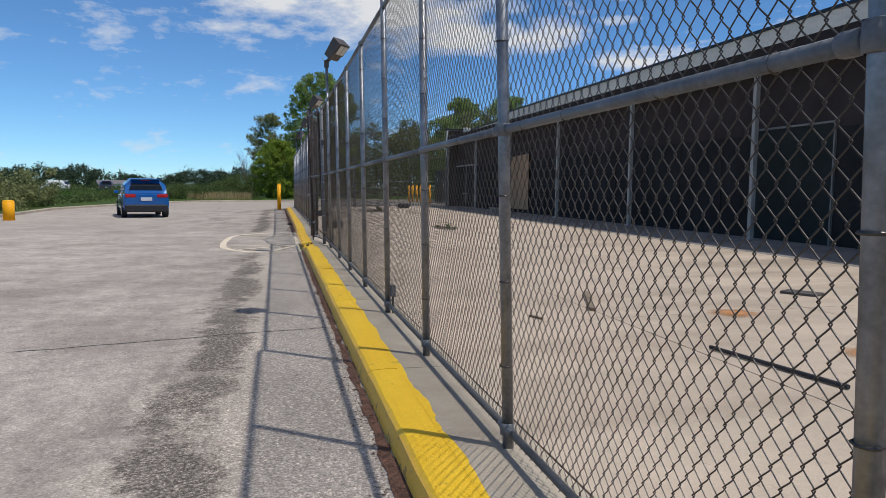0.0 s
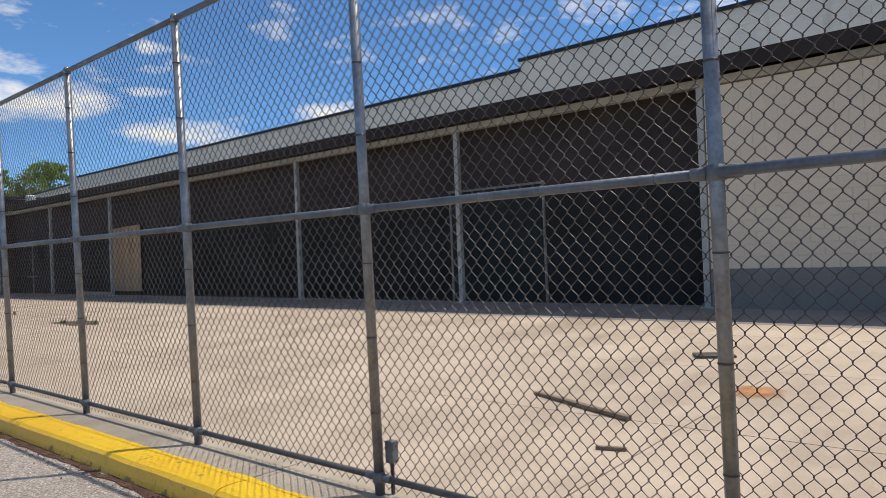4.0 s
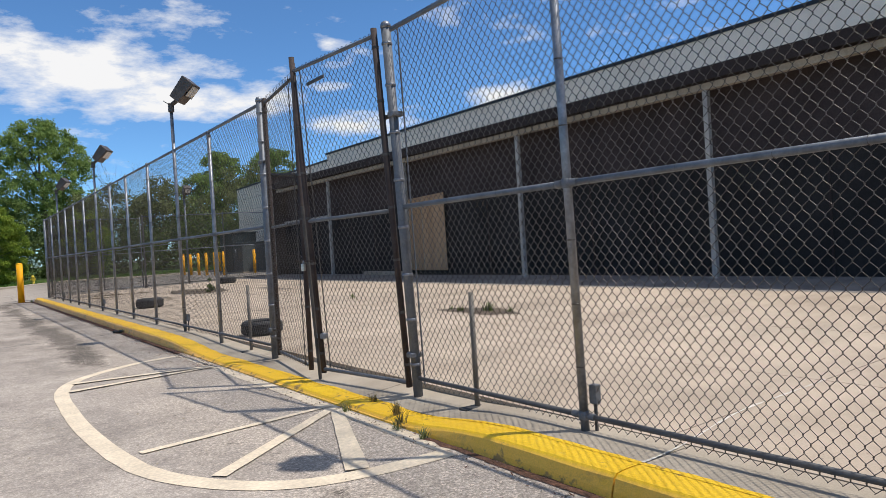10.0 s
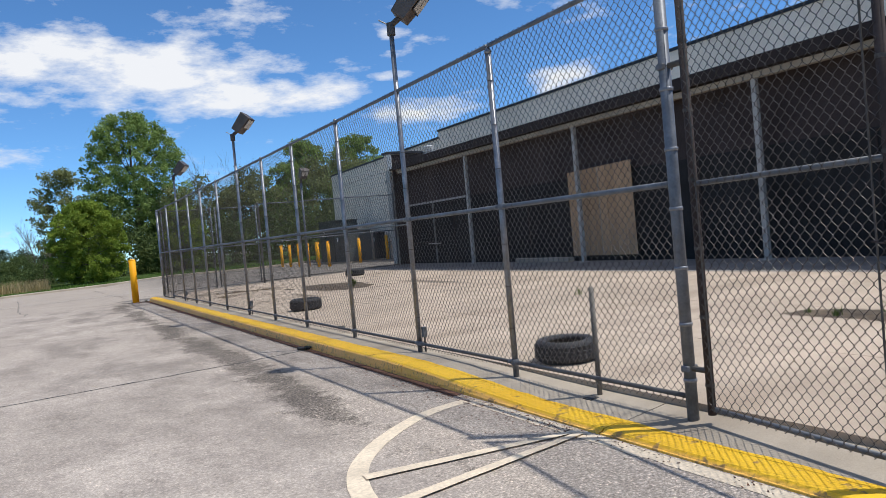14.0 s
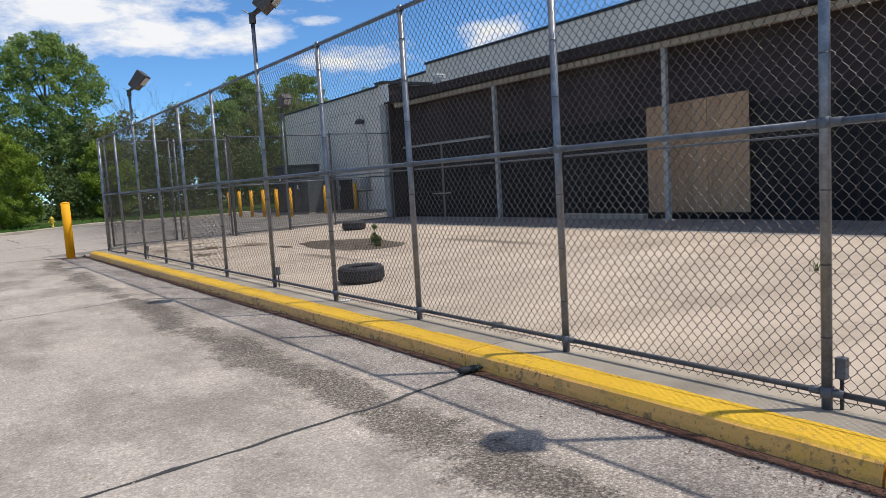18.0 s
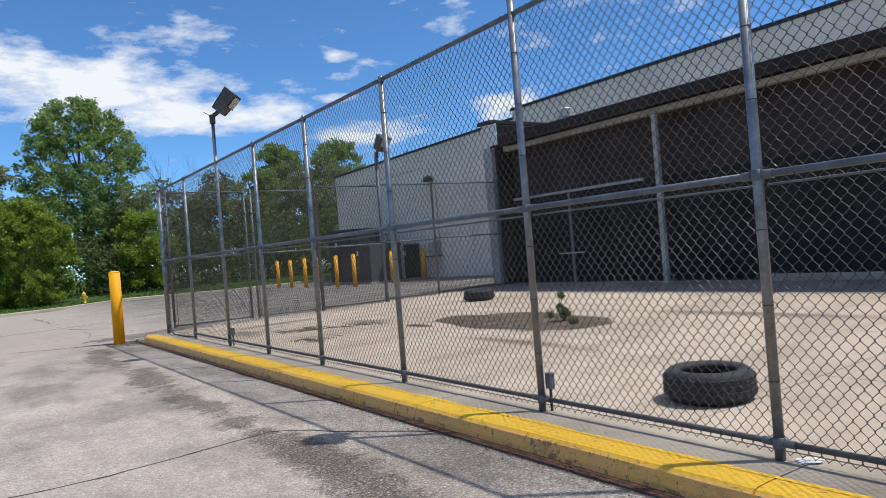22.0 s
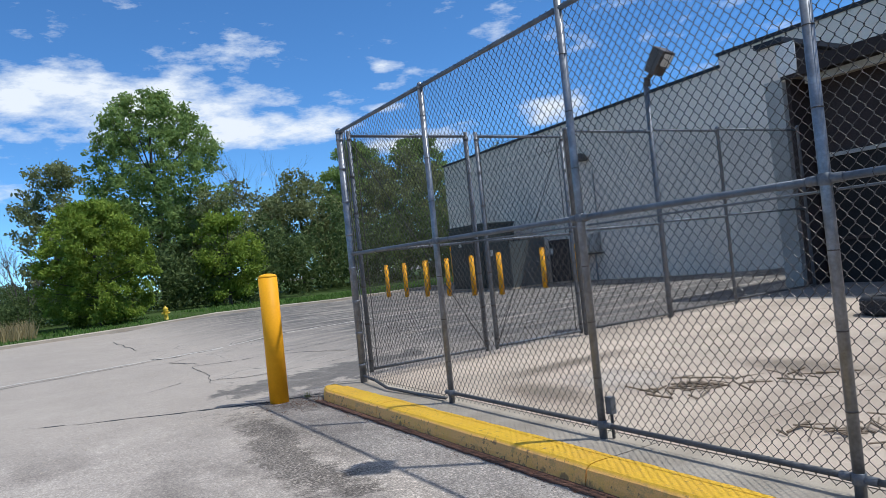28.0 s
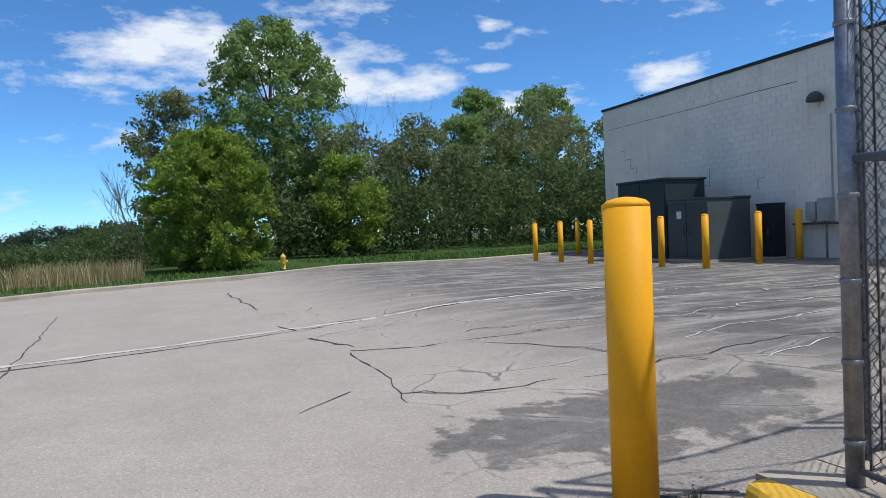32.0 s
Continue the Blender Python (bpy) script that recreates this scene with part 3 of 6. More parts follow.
def add_rod(bm, a, b, r, n=10, r2=None):
    a, b = Vector(a), Vector(b)
    d = b - a
    res = bmesh.ops.create_cone(bm, cap_ends=True, segments=n, radius1=r, radius2=r if r2 is None else r2, depth=d.length)
    m = Matrix.Translation((a + b) / 2) @ d.to_track_quat("Z", "Y").to_matrix().to_4x4()
    bmesh.ops.transform(bm, matrix=m, verts=res["verts"])
    return bm


def rod(a, b, r, n=10, r2=None):
    return add_rod(bmesh.new(), a, b, r, n, r2)


def add_lathe(bm, profile, n=16, cap=True):
    """Turn a profile of (radius, height) round z."""
    rings = []
    for r, z in profile:
        rings.append([bm.verts.new((r * math.cos(2 * math.pi * k / n), r * math.sin(2 * math.pi * k / n), z)) for k in range(n)])
    for a, b in zip(rings, rings[1:]):
        for k in range(n):
            bm.faces.new((a[k], a[(k + 1) % n], b[(k + 1) % n], b[k]))
    if cap:
        bm.faces.new(rings[-1])
        bm.faces.new(list(reversed(rings[0])))
    return bm


def raw_mesh(name, verts, faces, mat):
    me = bpy.data.meshes.new(name)
    me.from_pydata(np.asarray(verts).tolist(), [], np.asarray(faces).tolist())
    me.materials.append(mat)
    return me


def smooth01(v):
    v = min(1.0, max(0.0, v))
    return v * v * (3 - 2 * v)


# ---- levels ----
FENCE_END = 39.45
YARD_W = 9.62


def yard_z(x):
    return 0.13 + 0.15 * max(0.0, x) / YARD_W


def lot_z(x, y):
    rise = (0.11 * smooth01((x + 0.2) / 2.2) + 0.012 * max(0.0, x)) * smooth01((y - 38.6) / 1.6)
    return rise - 0.16 * smooth01((x - 4) / 6) * smooth01((y - 43) / 8)


def kerb_z(y):
    dip = smooth01((y - 11.6) / 1.2) * (1 - smooth01((y - 17.2) / 2.6))
    return 0.13 - 0.09 * dip


# ---- ground ----
def grid_sheet(name, xs, ys, zfun, mat):
    verts = [(x, y, zfun(x, y)) for y in ys for x in xs]
    w = len(xs)
    faces = [(j * w + i, j * w + i + 1, (j + 1) * w + i + 1, (j + 1) * w + i) for j in range(len(ys) - 1) for i in range(w - 1)]
    return new(name, raw_mesh(name, verts, faces, mat))


def far_edge(x):
    """y of the kerb at the far side of the lot."""
    return 62.2 + 0.36 * min(x, 4.0) + 0.14 * max(0.0, min(x, 40) - 4.0) - 0.010 * min(0.0, x + 3.0) ** 2


gx = [-2500, -600, -200, -90, -60, -40, -30, -24, -20, -16, -13, -10] + [-8 + 0.5 * i for i in range(0, 17)] + [1, 2, 4, 6, 9, 12, 15, 18, 22, 40, 90, 300, 900, 2500]
gy = [-2500, -600, -150, -60, -30, -15, -8, -4] + [float(i) for i in range(0, 38, 2)] + [38 + 0.5 * i for i in range(0, 10)] + [44, 48, 54, 62, 75, 100, 200, 600, 2500]
ground = grid_sheet("ground", gx, gy, lambda x, y: lot_z(min(x, 18), y) if y > 30 else 0.0, ASPHALT)
tagged(ground, "pale worn asphalt lot with stains and cracks", "asphalt ground", kind="structure")

# ---- yard slab, strip and kerb ----
JOINT = 0.012


def slab_row(parent, name, x0, x1, y0, y1, mat):
    bm = bmesh.new()
    add_box(bm, (x0 + JOINT / 2, y0 + JOINT / 2, -0.12), (x1 - JOINT / 2, y1 - JOINT / 2, 0.0))
    for v in bm.verts:
        v.co.z += yard_z(v.co.x)
    return part(name, bm, mat, parent)


yard = thing("yard_floor", "beige concrete yard slabs, darker grey rows along the wall", "concrete yard", kind="structure")
# slab rows from x 7.6 on get a darker grey concrete
for xa, xb, slab_mat in ((0.16, 2.05, YARD), (2.05, 4.25, YARD), (4.25, 6.45, YARD), (6.45, 7.6, YARD), (7.6, 9.62, GREY_SLAB), (9.62, 15.0, GREY_SLAB)):
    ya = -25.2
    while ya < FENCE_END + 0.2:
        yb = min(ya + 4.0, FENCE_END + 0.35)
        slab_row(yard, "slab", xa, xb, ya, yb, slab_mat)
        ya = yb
strip = thing("pavement_strip", "narrow grey concrete strip under the fence", "pavement", kind="structure")
ya = -26.0
while ya < FENCE_END:
    yb = min(ya + 3.05, FENCE_END + 0.35)
    bm = bmesh.new()
    add_box(bm, (-0.265, ya + JOINT / 2, -0.1), (0.155, yb - JOINT / 2, 0.0))
    bmesh.ops.subdivide_edges(bm, edges=[e for e in bm.edges if abs(e.verts[0].co.y - e.verts[1].co.y) > 1], cuts=4)
    for v in bm.verts:
        v.co.z += (kerb_z(v.co.y) if v.co.x < 0 else 0.5 * kerb_z(v.co.y) + 0.065)
    part("slab", bm, STRIP, strip)
    ya = yb

kerb = thing("kerb", "thick yellow painted concrete kerb with chipped paint", "kerb", kind="structure")
ya = -26.0
while ya < 39.6:
    yb = min(ya + 3.05, 39.72)
    n = 14
    prof = [(-0.52, -0.05), (-0.505, 0.03), (-0.487, -0.028), (-0.462, -0.006), (-0.42, 0.0), (-0.34, 0.002), (-0.27, 0.0), (-0.27, -0.15)]
    rings = []
    verts, faces = [], []
    for j in range(n + 1):
        y = ya + 0.006 + (yb - ya - 0.012) * j / n
        h = kerb_z(y)
        end = 1.0 if y < 39.45 else 1.0 - 0.35 * smooth01((y - 39.45) / 0.27)
        wob = 0.004 * noise.noise(Vector((y * 2.1, 0, 3)))
        for k, (x, dz) in enumerate(prof):
            z = -0.05 if k == 0 else (0.03 if k == 1 else h + dz)
            if k == 1:
                z = min(0.05, h * 0.3)
            if k == 7:
                z = -0.05
            chip = 0.006 * noise.noise(Vector((y * 7, k * 1.7, 1))) if 1 < k < 5 else 0
            verts.append((-0.27 + (x + 0.27) * end + wob + chip, y, z + chip * 0.7))
    m = len(prof)
    for j in range(n):
        for k in range(m - 1):
            faces.append((j * m + k, j * m + k + 1, (j + 1) * m + k + 1, (j + 1) * m + k))
    caps = [list(range(m - 1, -1, -1)), [n * m + k for k in range(m)]]
    me = bpy.data.meshes.new("kerb_stone")
    me.from_pydata(verts, [], [tuple(reversed(f)) for f in faces] + [tuple(c) for c in caps])
    me.materials.append(KERB_PAINT)
    me.update()
    part_at("kerb_stone", me, kerb)
    ya = yb

ya = -6.0
while ya < 39.4:
    yb = min(ya + 3.05, 39.4)
    n = 60
    verts, faces = [], []
    for j in range(n + 1):
        y = ya + (yb - ya) * j / n
        spill = 0.022 + 0.03 * noise.noise(Vector((y * 2.3, 4, 1))) + 0.012 * noise.noise(Vector((y * 11, 2, 5)))
        z = kerb_z(y) + 0.003
        verts += [(-0.285, y, z), (-0.268 + max(0.002, spill), y, z)]
    faces = [(2 * j, 2 * j + 1, 2 * j + 3, 2 * j + 2) for j in range(n)]
    part_at("paint_edge", raw_mesh("paint_edge", verts, faces, KERB_PAINT), kerb)
    ya = yb

# ---- chain-link fence ----
POST_R, RAIL_R = 0.028, 0.021
MESH_W, MESH_H = 0.068, 0.081
Z_BOT, Z_MID, Z_TOP = 0.19, 1.67, 3.17


def fabric_mesh(name, u0, u1, z0, z1, r=0.0021):
    """Woven wire: zigzag wires hooked into one another, as four-sided rods along u (x) in a plane."""
    half = MESH_W / 2
    nw = max(2, round((u1 - u0) / half))
    half = (u1 - u0) / nw
    m = round((z1 - z0) / (MESH_H / 2))
    k = np.repeat(np.arange(m + 1), 2)[1:-1]
    lift = np.where(np.arange(len(k)) % 2 == 0, 0.0045, -0.0045)
    zz = z0 + k * (z1 - z0) / m + lift
    i = np.arange(nw)
    zig = ((k[None, :] + i[:, None]) % 2)
    # bowed a little from wire to wire
    sag = 0.0022 * np.sin(zz[None, :] * 3.1 + i[:, None] * 0.21) + 0.0018 * np.sin(i[:, None] * 0.053 + zz[None, :] * 7.0)
    uu = u0 + half * (i[:, None] + zig) + np.where(zig == 1, 0.0012, -0.0012) + sag
    run = (np.arange(len(k)) // 2)[None, :] + i[:, None]
    dd = np.where(run % 2 == 1, 0.0036, -0.0036)
    pts = np.stack([uu, dd, np.broadcast_to(zz, uu.shape)], -1)
    a, b = pts[:, :-1].reshape(-1, 3), pts[:, 1:].reshape(-1, 3)
    d = (b - a) / np.linalg.norm(b - a, axis=1, keepdims=True)
    p1 = np.stack([np.zeros(len(d)), np.ones(len(d)), np.zeros(len(d))], -1)
    p2 = np.cross(d, p1)
    p2 /= np.linalg.norm(p2, axis=1, keepdims=True)
    ring = []
    for q in range(4):
        an = math.pi * q / 2 + 0.5
        ring.append(r * (math.cos(an) * p1 + math.sin(an) * p2))
    verts = np.concatenate([np.stack([a + o for o in ring], 1), np.stack([b + o for o in ring], 1)], 1).reshape(-1, 3)
    base = np.arange(len(a))[:, None] * 8
    quads = np.concatenate([np.stack([base + q, base + (q + 1) % 4, base + 4 + (q + 1) % 4, base + 4 + q], -1) for q in range(4)], 1).reshape(-1, 4)
    me = bpy.data.meshes.new(name)
    me.vertices.add(len(verts))
    me.vertices.foreach_set("co", verts.ravel())
    me.loops.add(len(quads) * 4)
    me.loops.foreach_set("vertex_index", quads.ravel().astype(np.int32))
    me.polygons.add(len(quads))
    me.polygons.foreach_set("loop_start", (np.arange(len(quads)) * 4).astype(np.int32))
    me.polygons.foreach_set("loop_total", np.full(len(quads), 4, np.int32))
    me.update()
    me.validate()
    me.shade_smooth()
    me.materials.append(WIRE)
    return me


def lean_x(y, z):
    """The fence before the gate leans a little towards the lot."""
    return -0.034 * z if y < 1 else (-0.02 * z if y < 14 else 0.0)


def post_mesh(h, r=POST_R, cap=True, mat=None):
    prof = [(r, 0), (r, h - 0.03)]
    if cap:
        prof += [(r * 1.12, h - 0.028), (r * 1.15, h - 0.005), (r * 0.8, h + 0.018), (r * 0.2, h + 0.03)]
    bm = bmesh.new()
    add_lathe(bm, prof, 12)
    return mesh_of(bm, "post", mat or GALV, True)


def rail_mesh(length, r=RAIL_R, mat=None):
    return mesh_of(rod((0, 0, 0), (length, 0, 0), r, 8), "rail", mat or GALV, True)


def fence_bay(parent, a, b, zoff=0.0, rails=(Z_BOT + 0.035, Z_MID, Z_TOP - 0.02), fabric=(0.148, 3.198), side=1, bent=False):
    """Rails and woven wire between two posts at a and b (x, y)."""
    a, b = Vector((*a, 0)), Vector((*b, 0))
    d = b - a
    ang = math.atan2(d.y, d.x)
    for nm, z in zip(("bottom_rail", "middle_rail", "top_rail"), rails):
        if bent and nm == "bottom_rail":
            bm = bmesh.new()
            pts = [Vector((0.0, a.y + 0.12, 0.16)), Vector((-0.03, a.y + 0.6, 0.15)), Vector((-0.10, a.y + 1.2, 0.165)), Vector((-0.05, a.y + 1.6, 0.2)), Vector((0, b.y, 0.21))]
            for p, q in zip(pts, pts[1:]):
                add_rod(bm, p, q, 0.017, 8)
            part(nm, bm, RAIL_LOW, parent, "bent loose bottom rail", True)
            continue
        low = nm == "bottom_rail"
        rl = rail_mesh(d.length - 2 * POST_R * 0.6, 0.018 if low else RAIL_R, RAIL_LOW if low else GALV_MID)
        part_at(nm, rl, parent, (a.x + d.normalized().x * POST_R * 0.6 + (lean_x(a.y, z) if d.x == 0 else 0.0), a.y + d.normalized().y * POST_R * 0.6, z + zoff), (0, 0, ang))
    nrm = Vector((-d.y, d.x, 0)).normalized() * (POST_R + 0.004)
    if nrm.x * side < 0:
        nrm = -nrm
    fm = fabric_mesh("wire_mesh", 0.0, d.length, fabric[0], fabric[1])
    ob = part_at("wire_mesh", fm, parent, (a.x + nrm.x, a.y + nrm.y, zoff), (lean_x(a.y, 1.0) if d.x == 0 else 0.0, 0, ang))
    tagged(ob, "diamond wire mesh", kind="stuff")


POST_Y = [-9.6, -7.7, -5.85, -4.1, -2.27, -0.14, 1.785, 3.655, 5.5, 7.36, 9.18, 11.25, 13.15]
POST_Y2 = [16.32, 18.35, 20.235, 22.178, 24.185, 25.985, 27.86, 29.87, 31.793, 33.6, 35.36, 37.4, 39.45]
fence = thing("chain_link_fence", "tall grey galvanised chain-link fence on a concrete strip", "fence")
LAMP_POSTS = (3.655, 11.25, 20.235, 27.86, 35.36)
for ys in (POST_Y, POST_Y2):
    for y in ys:
        lamp = any(abs(y - q) < 0.1 for q in LAMP_POSTS)
        gate = y in (13.15, 16.32)
        end = y == POST_Y2[-1]
        h = 3.72 if lamp else (3.18 if gate else 3.04)
        r = 0.04 if gate else (0.042 if end else POST_R)
        post = part_at("post", post_mesh(h, r, False, GALV_OLD if y == 13.15 else (GALV_MID if gate else None)), fence, (0, y, kerb_z(y) - 0.005), (-0.02 if y == 13.15 else 0.0, lean_x(y, 1.0), 0))
        if not lamp:
            cap = bmesh.new()
            add_lathe(cap, [(r * 1.12, h - 0.034), (r * 1.15, h - 0.005), (r * 0.8, h + 0.018), (r * 0.2, h + 0.03)], 12)
            part_at("post_cap", mesh_of(cap, "post_cap", GALV, True), post)
    for ya, yb in zip(ys, ys[1:]):
        fence_bay(fence, (0, ya), (0, yb), bent=yb == POST_Y2[-1])
BAND = mesh_of(add_lathe(bmesh.new(), [(0.043, -0.012), (0.0465, -0.01), (0.0465, 0.01), (0.043, 0.012)], 12, False), "tension_band", GALV, True)
for y, k in ((13.15, 1.0), (16.32, 1.0), (39.45, 1.04)):
    for z in (0.34, 0.72, 1.1, 1.5, 1.9, 2.3, 2.7, 3.05):
        part_at("tension_band", BAND, fence, (lean_x(y, z), y + (0.02 * z if y == 13.15 else 0.0), z), (0, 0, 0), (k, k, 1))
for y, s in ((13.15, -1), (16.32, 1), (39.45, -1)):
    part("tension_bar", box((0.036, y + s * 0.055 - 0.004, 0.17), (0.045, y + s * 0.055 + 0.008, 3.16)), GALV_OLD, fence).rotation_euler = (0, lean_x(y, 1.0), 0)
for ya, yb in zip(POST_Y2[2:-2], POST_Y2[3:-1]):
    part("brace_rod", rod((0.034, ya + 0.03, 1.615), (0.034, yb - 0.03, 1.615), 0.007, 6), GALV_OLD, fence)
TIE = mesh_of(add_lathe(bmesh.new(), [(POST_R + 0.0005, -0.004), (POST_R + 0.0045, 0.0), (POST_R + 0.0005, 0.004)], 8, False), "wire_tie", WIRE, True)
for y in POST_Y[3:-1] + POST_Y2[1:-1]:
    for z in (0.55, 0.95, 1.35, 2.05, 2.45, 2.85):
        part_at("wire_tie", TIE, fence, (lean_x(y, z), y, z + 0.03 * math.sin(y * 7 + z)))
RAIL_TIE = mesh_of(add_lathe(bmesh.new(), [(RAIL_R + 0.001, -0.0035), (RAIL_R + 0.0055, 0.0), (RAIL_R + 0.001, 0.0035)], 8, False), "rail_tie", WIRE, True)
for ys in (POST_Y, POST_Y2):
    for ya, yb in zip(ys[3 if ys is POST_Y else 0:], ys[4 if ys is POST_Y else 1:]):
        for k in range(4):
            y = ya + (yb - ya) * (k + 0.5) / 4 + 0.07 * math.sin(7 * ya + k * 2.3)
            part_at("wire_tie", RAIL_TIE, fence, (0.004 + lean_x(y, Z_MID), y, Z_MID), (radians(90), 0, radians(14 * math.sin(5 * y))))
CLAMP = mesh_of(add_lathe(bmesh.new(), [(POST_R + 0.001, -0.03), (POST_R + 0.007, -0.027), (POST_R + 0.007, 0.027), (POST_R + 0.001, 0.03)], 12, False), "rail_clamp", GALV_OLD, True)
CUP = mesh_of(add_lathe(bmesh.new(), [(RAIL_R + 0.001, -0.03), (RAIL_R + 0.005, -0.028), (RAIL_R + 0.005, 0.028), (RAIL_R + 0.001, 0.03)], 10, False), "rail_cup", GALV_OLD, True)
for y in POST_Y[2:-1] + POST_Y2[1:-1]:
    for z in (Z_BOT + 0.035, Z_MID):
        part_at("rail_clamp", CLAMP, fence, (lean_x(y, z), y, z))
        for k in (-1, 1):
            part_at("rail_cup", CUP, fence, (lean_x(y, z), y + k * 0.062, z), (radians(90), 0, 0), (1, 1, 1) if z > 1 else (0.86, 0.86, 1))
for y, s in ((13.15, 1), (16.32, -1)):
    for z in (0.42, 2.45):
        part("hinge_strap", box((-0.055 + lean_x(y, z), y - 0.03, z - 0.022), (0.055 + lean_x(y, z), y + (0.06 if s > 0 else 0.03), z + 0.022), 0.01), GALV_OLD, fence, "dull galvanised strap hinge")
        part("hinge_pin", rod((lean_x(y, z), y + s * 0.03, z), (lean_x(y, z), y + s * 0.17, z), 0.02, 8), GALV_DARK, fence)

# ---- store building with canopy ----
WALL_X, EAVE_X = 15.3, 9.64
WING_Y, WING_LEN, WING_TURN = 45.5, 18.3, radians(-2.8)
GRAVEL = surface("pale_roof_gravel", (0.25, 0.225, 0.195), 0.8, 1.15, 1.4, 60, 0.9, 0, 0.5, 0.01)
building = thing("store_building", "long shaded store building with pale block walls and dark canopy", "building")


def wing_at(u, off=0.0, z=0.0):
    """A place u metres along the wing wall, off metres in front of its face."""
    c, k = math.cos(WING_TURN), math.sin(WING_TURN)
    return (WALL_X - u * k - off * c, WING_Y + u * c - off * k, z)


def wing_part(name, bm, mat, label=""):
    ob = part(name, bm, mat, building, label)
    ob.location, ob.rotation_euler = (WALL_X, WING_Y, 0), (0, 0, WING_TURN)
    return ob


FACE, BLOCK_L, BLOCK_H, MORTAR = 0.008, 0.406, 0.203, 0.009


def block_cells(length, z0, z1):
    """Running bond: (u0, u1, low, high) of every block on a wall face."""
    z, row = z0, 0
    while z < z1 - 0.03:
        top = min(z + BLOCK_H, z1)
        u = -BLOCK_L / 2 if row % 2 else 0.0
        while u < length - 0.02:
            a, b = max(u, 0.0), min(u + BLOCK_L, length)
            if b - a > 0.03:
                yield a + MORTAR / 2, b - MORTAR / 2, z + MORTAR / 2, top - MORTAR / 2
            u += BLOCK_L
        z, row = top, row + 1


def block_verts(at, a, b, lo, hi):
    e = 0.003
    return [at(*p) for p in ((a, -FACE, lo), (b, -FACE, lo), (b, -FACE, hi), (a, -FACE, hi), (a + e, 0.0, lo + e), (b - e, 0.0, lo + e), (b - e, 0.0, hi - e), (a + e, 0.0, hi - e))]


BLOCK_FACES = ((4, 7, 6, 5), (0, 4, 5, 1), (1, 5, 6, 2), (2, 6, 7, 3), (3, 7, 4, 0))


def block_face(name, at, length, z0, z1, mat):
    verts, faces = [], []
    for a, b, lo, hi in block_cells(length, z0, z1):
        k = len(verts)
        verts += block_verts(at, a, b, lo, hi)
        faces += [tuple(k + q for q in f) for f in BLOCK_FACES]
    ob = part_at(name, raw_mesh(name, verts, faces, mat), building)
    tagged(ob, "painted concrete blocks in running bond", kind="stuff")


block_face("block_facing", lambda u, off, z: wing_at(u, off, z), WING_LEN, 0.0, 6.5, BLOCK)
block_face("block_facing", lambda u, off, z: (WALL_X - off, 12.85 + u, z), WING_Y - 12.85, 4.466, 6.86, BLOCK)
block_face("block_facing", lambda u, off, z: (WALL_X - off, -8.0 + u, z), 20.85, 4.466, 7.16, BLOCK)
wing_part("wall", box((FACE, 0, 0.0), (0.3, WING_LEN, 6.5)), BLOCK, "pale painted block wall")
wing_part("wall", box((0.3, WING_LEN - 0.3, 0.0), (45, WING_LEN, 6.5)), BLOCK, "pale painted block wall")
wing_part("coping", box((-0.06, -0.03, 6.5), (0.36, WING_LEN + 0.04, 6.6)), PARAPET_CAP)
wing_part("roof", box((0.3, 0.0, 6.0), (45, WING_LEN - 0.3, 6.15)), GRAVEL, "pale gravel flat roof")
for y0, y1, z in ((12.85, WING_Y, 6.86), (-30, 12.85, 7.16)):
    part("wall", box((WALL_X + FACE, y0, 0.0), (WALL_X + 0.3, y1, z)), BLOCK, building, "pale painted block wall")
    part("coping", box((WALL_X - 0.06, y0 - 0.03, z), (WALL_X + 0.36, y1 + 0.03, z + 0.1)), PARAPET_CAP, building)
part("roof", box((WALL_X + 0.3, -30, 6.0), (60, WING_Y, 6.15)), GRAVEL, building, "pale gravel flat roof")
CAN_END = 39.7
part("canopy_roof", box((EAVE_X - 0.2, -30, 4.42), (WALL_X, CAN_END, 4.5)), GRAVEL, building, "pale gravel canopy roof")
part("fascia", box((EAVE_X - 0.28, -30, 4.27), (EAVE_X - 0.2, CAN_END, 4.54)), FASCIA, building, "dark brown metal fascia")
part("fascia", box((EAVE_X - 0.28, CAN_END, 4.27), (9.395, CAN_END + 0.06, 4.54)), FASCIA, building, "dark brown metal fascia")
part("soffit", box((EAVE_X - 0.2, -30, 4.35), (WALL_X, CAN_END, 4.42)), SOFFIT, building)
part("beam", box((EAVE_X - 0.09, -30, 4.12), (EAVE_X + 0.09, 39.4, 4.25)), BEAM, building, "cream painted steel beam")
for y in (5.35, 10.87, 16.67, 22.49, 28.29, 34.13):
    bm = bmesh.new()
    add_box(bm, (EAVE_X - 0.055, y - 0.055, 0.2), (EAVE_X + 0.055, y + 0.055, 4.12), 0.008)
    add_box(bm, (EAVE_X - 0.13, y - 0.13, 0.2), (EAVE_X + 0.13, y + 0.13, 0.30), 0.005)
    part("column", bm, COLUMN, building, "grey square steel column")
